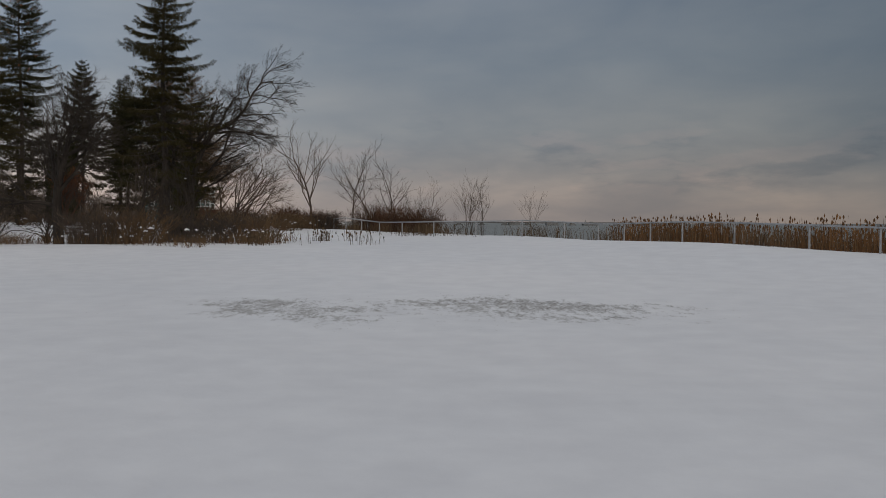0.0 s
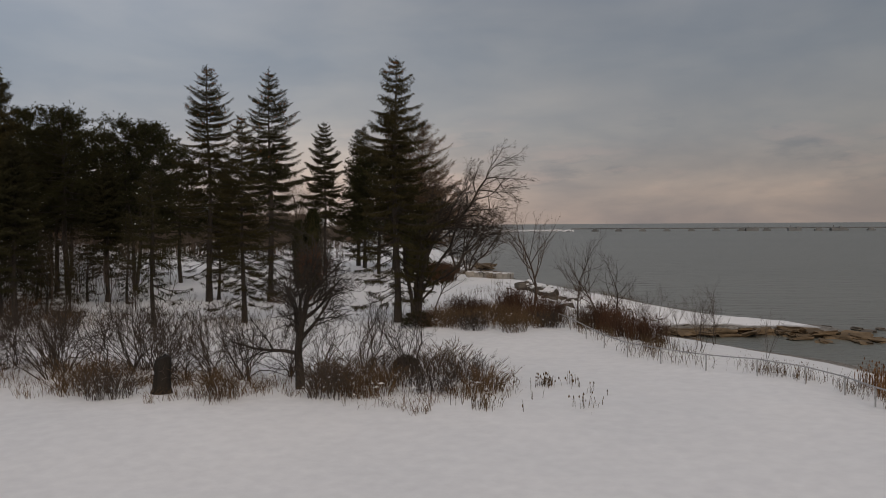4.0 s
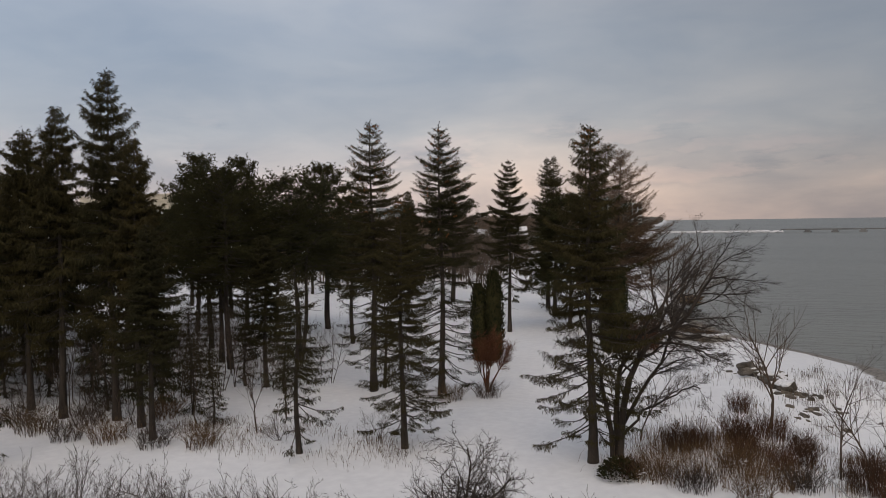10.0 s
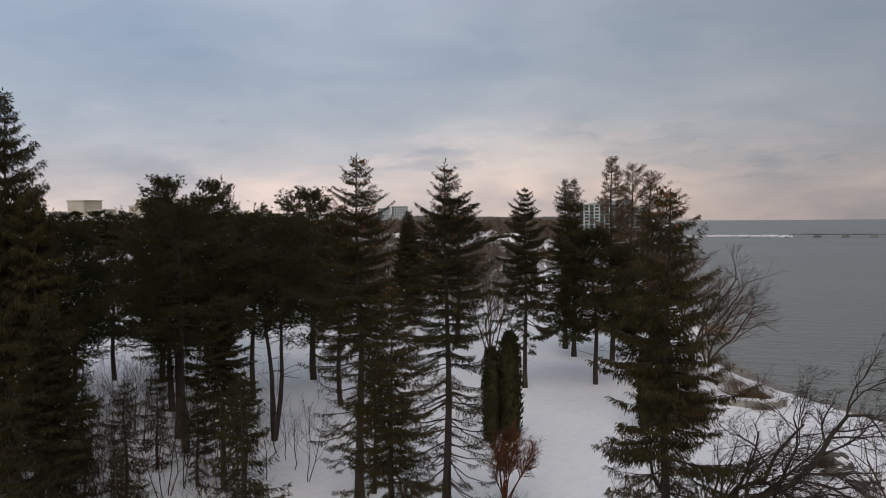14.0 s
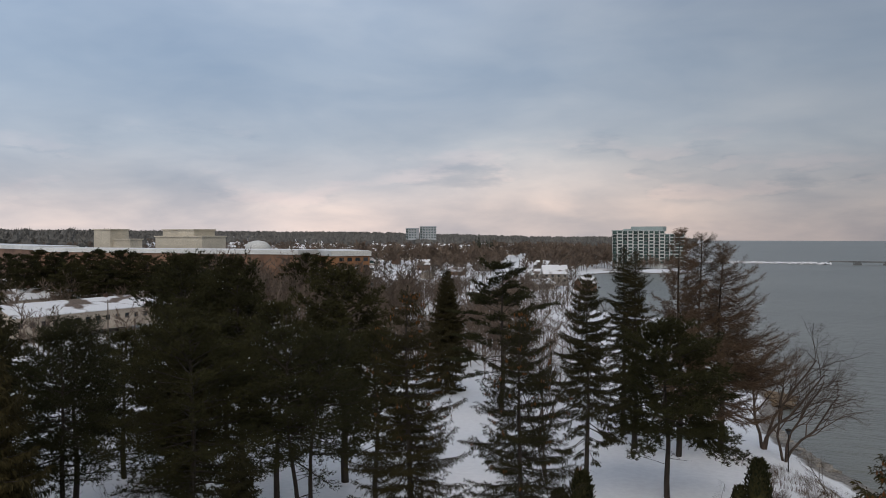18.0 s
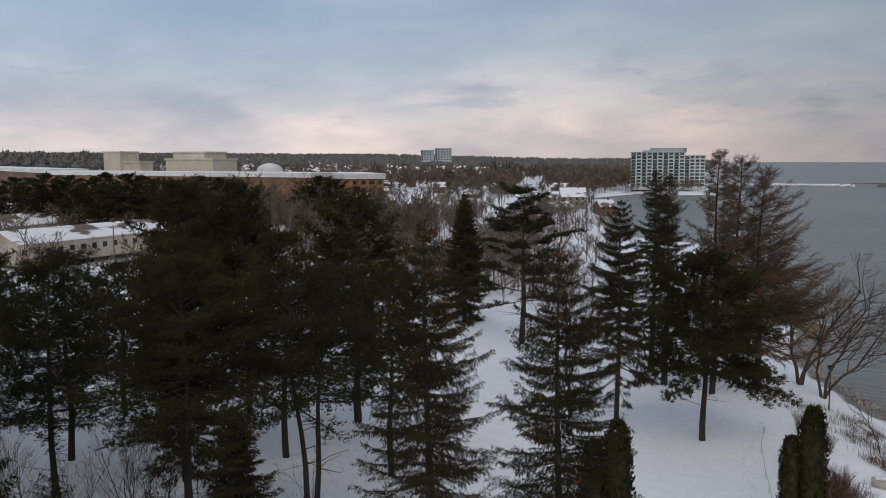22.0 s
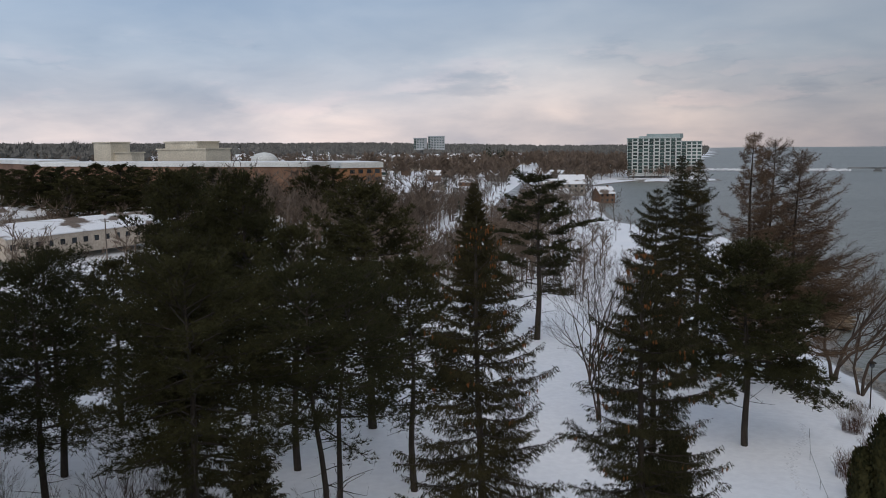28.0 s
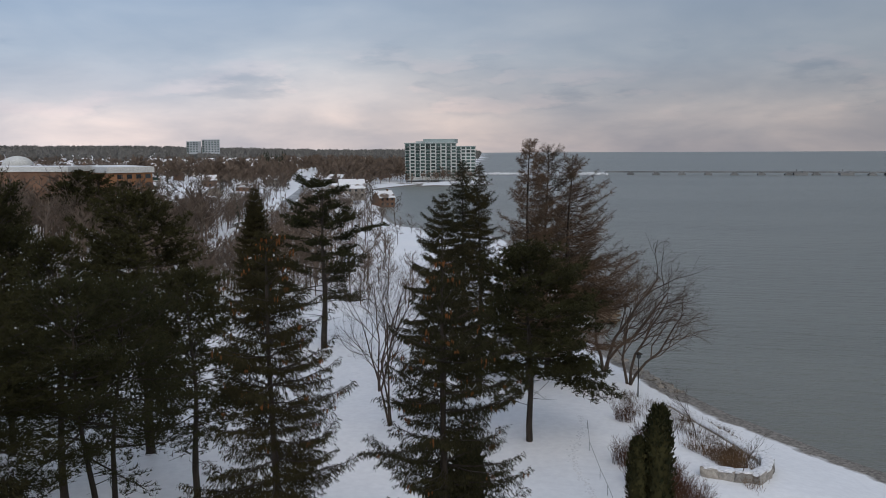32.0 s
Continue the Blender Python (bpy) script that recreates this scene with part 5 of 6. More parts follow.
RUSSET = make_bare(88, 7.6, 0.085, 3, M_RUSSET, stems=11, spreadout=0.15, kids=(20, 10, 7), angle=(0.3, 0.9), lift=0.06, crook=0.14, ratio=(0.28, 0.5, 0.5, 0.5), **{"from": (0.5, 0.1, 0.1, 0.1)})
plant("russet_shrub", RUSSET, "tall russet shrub with bare stems and a dense twiggy head", "shrub", -40.2, 97.2, 1.0, 0.6)

JUN = make_bush(99, 1.5, 1.6, 60, M_TWIG, rad=0.012, kids=4, arch=0.9)
_g, _r = Geo(), random.Random(4)
for k in range(900):
    az, el, rr = _r.uniform(0, 6.283), _r.uniform(0, 1.35), _r.uniform(0.6, 1.0)
    p = Vector((math.cos(az) * math.cos(el) * 1.5 * rr, math.sin(az) * math.cos(el) * 1.3 * rr, math.sin(el) * 1.25 * rr))
    frond(_g, p, (p.normalized() + Vector((_r.gauss(0, .4), _r.gauss(0, .4), .3))).normalized(), _r.uniform(.2, .4), .16, _r)
JUN["foliage"] = (_g.mesh("foliage", M_THUJA), "")
for x, y, s in ((-16.8, 56.4, 0.75), (-21.0, 74.6, 1.0)):
    plant("juniper_bush", JUN, "low dark juniper with snow caught in it", "bush", x, y, s, x, "juniper bushes")

# old trunk standing in the thicket
_g = Geo()
_pts = [Vector((0, 0, -0.3)), Vector((0.02, 0, 0.3)), Vector((0.05, 0.02, 1.1)), Vector((0.12, 0.0, 2.0))]
_g.tube(_pts, [0.80, 0.52, 0.42, 0.44], 14, cap=True)
_g.v = [p + Vector((0.05 * math.sin(7 * p.z + 3 * p.x), 0.05 * math.sin(9 * p.y), 0.14 * math.sin(5 * p.x + 3 * p.y) * (p.z > 1.5))) for p in _g.v]
_st = thing("tree_stump", "tall weathered stump standing in the willow thicket", "stump", at=Matrix.Translation((-28.2, 46.0, land_at(-28.2, 46.0))))
part("stump", _g, M_STUMP, _st, smooth=True)


def blades(name, label, mat, spots, hgt, w=0.012, plume=None, bend=0.25, seed=3, category="grass"):
    """Many thin upright blades or stalks as one sheet of stuff."""
    rnd = random.Random(seed)
    g = Geo()
    xs = np.array([p[0] for p in spots])
    ys = np.array([p[1] for p in spots])
    zs = land(xs, ys)
    for x, y, z in zip(xs, ys, zs):
        h = hgt * rnd.uniform(0.5, 1.15)
        p = Vector((x, y, z - 0.05))
        lean = Vector((rnd.gauss(0, bend), rnd.gauss(0, bend), 0)) * h
        m, e = p + lean * 0.35 + Vector((0, 0, h * 0.6)), p + lean + Vector((0, 0, h))
        a = rnd.uniform(0, 3.14)
        s = Vector((math.cos(a), math.sin(a), 0)) * w
        g.add([p - s, p + s, m + s, m - s, e], [(0, 1, 2, 3), (3, 2, 4)])
        if plume and rnd.random() < 0.6:
            q = Vector((rnd.gauss(0, 1), rnd.gauss(0, 1), 0)).normalized() * plume
            g.add([e - Vector((0, 0, plume * 3)), e + q - Vector((0, 0, plume)), e + Vector((0, 0, plume)), e - q - Vector((0, 0, plume))], [(0, 1, 2, 3)])
    ob = part(name, g, mat)
    return tagged(ob, label, category, kind="stuff")


def scatter(n, x0, x1, y0, y1, keep=None, seed=1, clump=0.0):
    rnd, out = random.Random(seed), []
    cx, cy = 0, 0
    while len(out) < n:
        if clump and rnd.random() > 0.06 and out:
            x, y = cx + rnd.gauss(0, clump), cy + rnd.gauss(0, clump)
        else:
            x, y = rnd.uniform(x0, x1), rnd.uniform(y0, y1)
            cx, cy = x, y
        if keep is None or keep(x, y):
            out.append((x, y))
    return out


def bank_gap(x, y):
    """Rough distance inland from the waterline on the reach below the park."""
    return 0.80 * (float(np.interp(y, [84, 92.5, 98, 103, 118, 128, 137, 147, 156, 166, 173, 184, 194], [14, 6.5, 3, 3.2, 9, 4, -1, -5.2, -11.8, -19.9, -26, -32.3, -37])) - x)


def fence_x(y):
    return float(np.interp(y, [20, 28, 34, 38.5, 43.5, 49.5, 52.3, 54.7, 56.4, 58.2, 60.5, 63.2, 67.4, 71, 75, 79, 86],
                           [22, 18.5, 15.5, 13.3, 11.4, 9.3, 8.9, 7.1, 4.7, 1.9, -0.8, -3.0, -4.8, -6.4, -8.0, -9.4, -11.5]))


blades("reed_bed", "rust-brown dry reeds with feathery heads behind the fence", M_REED,
       scatter(9000, 4, 42, 10, 60, lambda x, y: fence_x(y) + 1.2 < x < fence_x(y) + 13 and y < 58 and x > 10.2, 21, 1.2), 1.35, 0.016, 0.05, 0.13, 31, "reeds")
blades("dry_grass", "pale brown dry grass along the fence in snow", M_WEED,
       scatter(3400, -12, 20, 36, 90, lambda x, y: fence_x(y) + 0.2 < x < fence_x(y) + 5.0, 22, 0.5), 0.9, 0.010, 0.02, 0.36, 32)
blades("tall_grass", "tall red-brown grass between a spruce and the fence", M_WEED,
       scatter(5200, -21, -8, 73.5, 88, lambda x, y: x < fence_x(y) - 0.5 and (x + 21) * 0.25 + 0.8 * math.sin(x * 1.9) < y - 73.2, 23, 1.1), 1.15, 0.010, 0.025, 0.34, 33)
blades("meadow_grass", "tufts of dead grass at the edge of the wood", M_WEED,
       scatter(1500, -66, -36, 70.5, 77.5, lambda x, y: True, 24, 0.9), 0.75, 0.012, 0.03, 0.40, 34)
blades("thicket_grass", "dead grass and weed stalks at the foot of the thicket", M_WEED,
       scatter(6500, -66, -9, 41.5, 54, lambda x, y: 43.2 + 1.6 * math.sin(x * 0.55) + 1.0 * math.sin(x * 1.7 + 1) + 0.05 * (x + 62) < y < 53 + RND.uniform(-3, 3), 25, 0.45), 0.65, 0.012, 0.02, 0.65, 35)
blades("weed_stalks", "scattered dark weed stalks poking out of snow", M_WEED,
       scatter(260, -11, -4, 44, 53, None, 26, 0.35), 0.7, 0.014, 0.05, 0.18, 36)
blades("bank_weeds", "rusty weeds on the bank above the beach", M_WEED,
       scatter(4200, -45, -26, 122, 172, lambda x, y: 8 < bank_gap(x, y) < 18, 27, 0.5), 0.8, 0.010, 0.02, 0.35, 37)
blades("bank_brush", "rusty brush on the slope behind the stone wall", M_WEED,
       scatter(2400, -41, -27, 122, 150, lambda x, y: 11 < bank_gap(x, y) < 20, 41, 0.8), 1.05, 0.012, 0.03, 0.5, 42)
blades("shore_weeds", "dry weeds on the snowy bank beyond the fence", M_WEED,
       scatter(1800, -24, 4, 84, 125, lambda x, y: 9 < bank_gap(x, y) < 24, 28, 0.7), 0.9, 0.012, 0.03, 0.16, 38)
blades("turf_tufts", "short dead turf showing through a thin place in the snow", M_WEED,
       scatter(2600, -9.5, 7.5, 16.0, 26.0, lambda x, y: ((x + 1.2) / 7.8) ** 2 + ((y - 21.2) / 3.9) ** 2 < 1, 29, 0.30), 0.05, 0.008, None, 0.6, 39)
for k in range(16):
    yy = RND.uniform(60, 94)
    xx = fence_x(yy) + RND.uniform(4, 12) + max(0, yy - 80) * 0.5
    plant("bare_shrub", STEMLET[k % 2], "thin leafless shrub on the bank by the water", "shrub", xx, yy, RND.uniform(0.35, 0.6), RND.uniform(0, 6), "bank shrubs")

# ---------------------------------------------------------------- pipe fence
FENCE = [(-9.4, 79), (-8.0, 75), (-6.4, 71), (-4.8, 67.2), (-3.0, 63.2), (-0.8, 60.5), (1.9, 58.2), (4.7, 56.4), (7.1, 54.7), (8.7, 52.3), (9.5, 49.2), (10.4, 47.1),
         (11.4, 44.8), (12.8, 41.4), (14.5, 37.4), (15.9, 34.4), (17.5, 31), (19.3, 27.6)]
_f = thing("fence", "grey pipe railing fence with single top rail in snow", "fence")
_top = []
for x, y in FENCE:
    z = land_at(x, y)
    g = Geo()
    g.tube([Vector((0, 0, -0.3)), Vector((0, 0, 0.5)), Vector((0, 0, 1.0))], [0.042] * 3, 8, cap=True)
    part("post", g, M_GALV, _f, at=Matrix.Translation((x, y, z)))
    _top.append(Vector((x, y, z + 1.0)))
for a, b in zip(_top, _top[1:]):
    g = Geo()
    g.tube([a, a.lerp(b, 0.5) + Vector((0, 0, -0.01)), b], [0.04] * 3, 8, cap=True)
    part("rail", g, M_GALV, _f)


# ---------------------------------------------------------------- rocks and stone wall
def make_rock(seed, sx, sy, sz, mat):
    rnd = random.Random(seed)
    bm = bmesh.new()
    bmesh.ops.create_cube(bm, size=1.0)
    bmesh.ops.subdivide_edges(bm, edges=bm.edges[:], cuts=2, use_grid_fill=True)
    for v in bm.verts:
        n = noise.noise_vector(v.co * 1.7 + Vector((seed * 3.1, 0, 0)))
        c = v.co.normalized() * 0.62
        v.co = v.co.lerp(c, 0.16) + n * 0.24
        v.co = Vector((v.co.x * sx, v.co.y * sy, v.co.z * sz))
    me = bpy.data.meshes.new("rock")
    bm.to_mesh(me)
    bm.free()
    me.materials.append(mat)
    return me


ROCKS = [make_rock(k, 1.5, 1.0, 0.7, M_ROCK) for k in range(4)]
SLABS = [make_rock(10 + k, 2.6, 1.6, 0.42, M_ROCK_WARM) for k in range(3)]
WROCK = [make_rock(20 + k, 1.3, 0.9, 0.75, M_STONE) for k in range(3)]


def put_rock(me, x, y, s, name, label, cat, group, dz=0.0, flat=1.0):
    m = Matrix.Translation((x, y, land_at(x, y) + dz)) @ Matrix.Rotation(RND.uniform(0, 6.28), 4, 'Z') @ Matrix.Rotation(RND.uniform(-.4, .4), 4, 'X') @ Matrix.Diagonal((s, s, s * flat, 1))
    ob = new(name, me)
    ob.matrix_basis = m
    return tagged(ob, label, cat, group)


BLOCKS = [make_rock(60 + k, 1.7, 1.1, 0.95, M_STONE_DARK) for k in range(3)]
BLOCK_SNOW = [make_rock(64 + k, 1.5, 0.95, 0.24, M_SNOWCAP) for k in range(2)]
for k in range(30):
    w = RND.gauss(0, 1)
    x, y = -15.8 - 1.3 * w + RND.gauss(0, 0.7), 115.0 + 2.4 * w + RND.gauss(0, 0.8)
    s, lift = RND.uniform(0.45, 1.0), RND.uniform(0.05, 0.75) * (1 if k < 16 else 0.2)
    m = Matrix.Translation((x, y, land_at(x, y) + lift)) @ Matrix.Rotation(RND.uniform(0, 6.28), 4, 'Z') @ Matrix.Rotation(RND.uniform(-.6, .6), 4, 'X') @ Matrix.Diagonal((s, s, s, 1))
    e = thing("boulder", "angular grey block capped with snow in a tumbled pile", "rock", "bank boulders", at=m)
    part("stone", BLOCKS[k % 3], None, e)
    if k % 3:
        part("snow_cap", BLOCK_SNOW[k % 2], None, e, "thin cap of snow", at=Matrix.Translation((0, 0, 0.58)))
for x, y, q in ((-12.6, 109.0, 12), (-11.4, 104.5, 7), (-9.0, 108.0, 4), (-13.8, 111.5, 10), (-18.5, 119.0, 8), (-10.6, 100.0, 5), (-19.6, 122.0, 8)):
    for k in range(q):
        put_rock(BLOCKS[RND.randint(0, 2)], x + RND.gauss(0, 1.0), y + RND.gauss(0, 0.9), RND.uniform(0.15, 0.5), "boulder", "dark angular stone scattered on the snowy bank", "rock", "bank boulders", -0.04, RND.uniform(0.7, 1.4))
for x, y in ((-2.8, 108.8), (-0.6, 104.1), (1.3, 99.5), (-1.7, 105.5), (-5.2, 110), (2.5, 104.5), (0, 107), (4, 106)):
    for k in range(3):
        put_rock(ROCKS[RND.randint(0, 3)], x + RND.gauss(0, 1.5), y + RND.gauss(0, 1.0), RND.uniform(0.25, 0.6), "boulder", "dark stone poking through beach snow", "rock", "beach stones", -0.05, 0.6)
for k in range(64):
    t = k / 63
    x, y = 0.6 + 20 * t + RND.gauss(0, 1.1), 98.6 + 5.5 * t + RND.gauss(0, 1.7) + 2.2 * math.sin(t * 5)
    ob = put_rock(SLABS[RND.randint(0, 2)], x, y, RND.uniform(0.35, 1.2), "rock_slab", "ochre shale slab in the shoreline ledge", "rock", "shore ledge", 0.0, RND.uniform(0.7, 1.3))
    ob.location.z = WATER + RND.uniform(-0.1, 0.75) * (1 - 0.7 * t)
for k in range(14):
    ob = put_rock(ROCKS[k % 4], 19 + RND.uniform(-3, 8), 108 + RND.uniform(-3, 4), RND.uniform(0.5, 1.0), "boulder", "dark wet stone awash at the point", "rock", "wet stones", 0, 0.5)
    ob.location.z = WATER + RND.uniform(-0.15, 0.12)
for k in range(26):
    t = k / 25
    ob = put_rock(SLABS[k % 3], -44.5 - 3 * t + RND.gauss(0, 0.8), 229 + 9 * t + RND.gauss(0, 0.8), RND.uniform(0.7, 1.4), "rock_slab", "ochre armour stone at the far bank", "rock", "far armour stones")
    ob.location.z = WATER + RND.uniform(0.1, 1.0)
for k in range(60):
    t = k / 59
    x, y = np.interp(t, [0, .3, .6, 1], [-31.6, -35.8, -39.4, -42.6]), np.interp(t, [0, .3, .6, 1], [181.6, 190.5, 198, 208])
    ob = put_rock(WROCK[k % 3], x - RND.uniform(0.2, 2.6), y + RND.gauss(0, 0.5), RND.uniform(0.5, 0.95), "armour_stone", "snow-capped armour stone along the water", "rock", "armour stones", 0.0)
WALL = [(-30.2, 141.8), (-28.1, 141.2), (-26.2, 141.7), (-25.1, 143.6), (-24.7, 146.6), (-25.0, 149.3), (-25.8, 151.8), (-26.8, 155.4), (-28.4, 159.7), (-30.2, 163.9), (-31.6, 167.2), (-33.4, 171.0)]
_w = thing("stone_wall", "low curved retaining wall of grey armour stone", "wall")
_len = [0]
for a, b in zip(WALL, WALL[1:]):
    _len.append(_len[-1] + math.dist(a, b))
_d, _k = 0.0, 0
while _d < _len[-1]:
    x, y = np.interp(_d, _len, [p[0] for p in WALL]), np.interp(_d, _len, [p[1] for p in WALL])
    x2, y2 = np.interp(_d + 0.5, _len, [p[0] for p in WALL]), np.interp(_d + 0.5, _len, [p[1] for p in WALL])
    m = Matrix.Translation((x, y, land_at(x, y) + 0.12)) @ Matrix.Rotation(math.atan2(y2 - y, x2 - x), 4, 'Z') @ Matrix.Diagonal((1.2, 1.3, 2.0 if _d < 11 else 0.55, 1))
    part("stone", WROCK[_k % 3], None, _w, at=m)
    c = part("snow_cap", make_rock(40 + _k % 3, 1.5, 1.0, 0.22, M_SNOWCAP) if _k < 3 else bpy.data.objects["snow_cap.%03d" % (1 + _k % 3)].data, None, _w, at=Matrix.Translation((x, y, land_at(x, y) + (0.88 if _d < 11 else 0.34))) @ Matrix.Rotation(math.atan2(y2 - y, x2 - x), 4, 'Z'))
    _d += 1.42
    _k += 1
# trodden track across the lawn: shallow prints in a wandering line
_g, _r = Geo(), random.Random(71)
for k in range(190):
    t = k / 190
    x, y = -40.2 - 4.0 * t + 0.7 * math.sin(t * 9) + _r.gauss(0, .28), 128 + 30 * t + _r.gauss(0, .2)
    z, a = land_at(x, y), _r.uniform(1.0, 2.2)
    c, q = Vector((math.cos(a), math.sin(a), 0)), Vector((-math.sin(a), math.cos(a), 0))
    ring = [Vector((x, y, z)) + c * (0.19 * math.cos(w)) + q * (0.10 * math.sin(w)) for w in (0, 1.05, 2.09, 3.14, 4.19, 5.24)]
    _g.add([p + Vector((0, 0, 0.022)) for p in ring] + [Vector((x, y, z - 0.05)) + (p - Vector((x, y, z))) * 1.5 for p in ring] + [Vector((x, y, z + 0.012))],
           [(i, (i + 1) % 6, 6 + (i + 1) % 6, 6 + i) for i in range(6)] + [((i + 1) % 6, i, 12) for i in range(6)])
tagged(part("snow_prints", _g, M_SNOWCAP), "trodden prints in a line across the snowy lawn", "snow prints", kind="stuff")
# park lamp by the shore willows
_l = thing("street_lamp", "dark park lamp post with a flat lantern by the shore", "street lamp", at=Matrix.Translation((-37.6, 172.4, land_at(-37.6, 172.4))))
for nm, pts, rad in (("post", ((0, 0, -.3), (0, 0, 2.5), (0, 0, 5.0)), (0.09, 0.07, 0.06)), ("lantern", ((0, 0, 5.0), (0, 0, 5.25), (0, 0, 5.6)), (0.14, 0.3, 0.26)), ("cap", ((0, 0, 5.6), (0, 0, 5.7), (0, 0, 5.85)), (0.5, 0.42, 0.06))):
    g = Geo()
    g.tube([Vector(p) for p in pts], rad, 10, cap=True)
    part(nm, g, M_STUMP if nm != "lantern" else M_PANE, _l, smooth=True)
# leaning handrail by the path
_h = thing("handrail", "thin leaning pipe handrail beside the path", "handrail")
_p = [Vector((x, y, land_at(x, y))) for x, y in ((-42.4, 153.0), (-41.6, 146.0), (-40.0, 138.4), (-39.1, 134.8), (-38.4, 131.6))]
for a in _p:
    g = Geo()
    g.tube([a - Vector((0, 0, .2)), a + Vector((0, 0, 0.95))], [0.03, 0.03], 6, cap=True)
    part("post", g, M_GALV, _h)
for a, b in zip(_p, _p[1:]):
    g = Geo()
    g.tube([a + Vector((0, 0, .95)), b + Vector((0, 0, .95))], [0.028, 0.028], 6, cap=True)
    part("rail", g, M_GALV, _h)


# ---------------------------------------------------------------- the pier and the spit
_p = thing("pier", "long low concrete loading pier across the lake", "pier")
for k in range(16):
    x0, x1 = -103 + 29 * k, -103 + 29 * (k + 1)
    y0 = 1112 + 0.02 * (x0 + 103)
    if k < 15:
        g = Geo()
        g.box((x0, y0 - 3, -1.3), (x1 - 0.4, y0 + 3, -0.3))
        g.box((x0, y0 - 3.2, -0.3), (x1 - 0.4, y0 - 2.9, 0.2))
        part("deck", g, M_CONC, _p)
    g = Geo()
    g.box((x1 - 4.2, y0 - 4, -5), (x1 + 4.2, y0 + 4, -2.4))
    g.box((x1 - 2.6, y0 - 3, -2.4), (x1 + 2.6, y0 + 3, -1.3))
    part("pier_block", g, M_CONC, _p)
for k, x in enumerate((112, 160, 207, 283, 327, 369)):
    g = Geo()
    g.box((x - 7, 1108, -5), (x + 7, 1122, -1.2))
    g.box((x - 5, 1110, -1.2), (x - 4.4, 1111, 2.6))
    g.box((x + 2, 1110, -1.2), (x + 5, 1114, 0.9))
    part("dolphin", g, M_CONC, _p)
_r = random.Random(8)
_g = Geo()
for k in range(500):
    t = _r.random()
    x, y = -103 - 170 * t + _r.gauss(0, 1.5), 1107 - 24 * t * t + _r.uniform(-3, 3)
    s = _r.uniform(0.8, 1.8)
    z = -4 + _r.uniform(0.4, 2.4)
    _g.add([Vector((x + s * a, y + s * b, z + s * c)) for a, b, c in ((-1, -.8, -.4), (1, -.7, -.4), (.8, .9, -.4), (-.9, .8, -.4), (.1, 0, .7))], [(0, 1, 4), (1, 2, 4), (2, 3, 4), (3, 0, 4)])
tagged(part("breakwater_stones", _g, M_SNOWCAP), "pale tumbled stones of the breakwater under snow", "breakwater", kind="stuff")

# ---------------------------------------------------------------- far woods
def far_tree(g, rnd, x, y, z, h, r, n, thick=2.2):
    """A distant bare tree: trunk and a rounded haze of thin boughs."""
    p = Vector((x, y, z))
    g.add([p + Vector((-.2, 0, 0)), p + Vector((.2, 0, 0)), p + Vector((0, 0, h * .75))], [(0, 1, 2)])
    for k in range(n):
        az, u = rnd.uniform(0, 6.283), rnd.random()
        b = p + Vector((0, 0, h * (0.22 + 0.45 * u)))
        rr = r * math.sin(math.pi * (0.25 + 0.65 * u)) * rnd.uniform(.5, 1.1)
        e = p + Vector((math.cos(az) * rr, math.sin(az) * rr, h * (0.42 + 0.55 * u) * rnd.uniform(0.9, 1.06)))
        a = rnd.uniform(0, 6.283)
        s = Vector((math.cos(a), math.sin(a), rnd.gauss(0, .4))) * (0.020 * thick * h * rnd.uniform(.5, 1.3))
        m = b.lerp(e, 0.6) + Vector((0, 0, h * 0.03))
        g.add([b, m - s, e + s * 1.5, e - s, m + s], [(0, 1, 2), (0, 3, 4)])


def haze_tree(g, rnd, x, y, z, h, r, n, thick=1.6):
    """A bare tree at middle distance: trunk, limbs, boughs and twigs as thin blades."""
    def blade(a, b, w):
        t = rnd.uniform(0, 6.283)
        s = Vector((math.cos(t), math.sin(t), 0.3 * math.sin(3 * t))) * w
        g.add([a - s, a + s, b], [(0, 1, 2)])
    p = Vector((x, y, z))
    top = p + Vector((rnd.gauss(0, .03) * h, rnd.gauss(0, .03) * h, h * 0.72))
    g.tube([p, p.lerp(top, .5), top], [0.017 * h, 0.012 * h, 0.003 * h], 4)
    for k in range(n):
        u = rnd.uniform(0.25, 1.0)
        az = rnd.uniform(0, 6.283)
        b = p.lerp(top, u)
        d = Vector((math.cos(az), math.sin(az), rnd.uniform(0.35, 1.3))).normalized()
        l = r * rnd.uniform(0.6, 1.1) * (1.25 - 0.5 * u)
        e = b + d * l
        blade(b, e, 0.0055 * thick * h)
        for j in range(5):
            q = b.lerp(e, rnd.uniform(0.25, 0.95))
            d2 = (d + Vector((rnd.gauss(0, .6), rnd.gauss(0, .6), rnd.gauss(0.15, .35)))).normalized()
            e2 = q + d2 * l * rnd.uniform(.3, .55)
            blade(q, e2, 0.0035 * thick * h)
            for i in range(3):
                q3 = q.lerp(e2, rnd.uniform(.3, 1))
                blade(q3, q3 + (d2 + Vector((rnd.gauss(0, .6), rnd.gauss(0, .6), rnd.gauss(0.1, .4)))).normalized() * l * rnd.uniform(.18, .36), 0.0030 * thick * h)


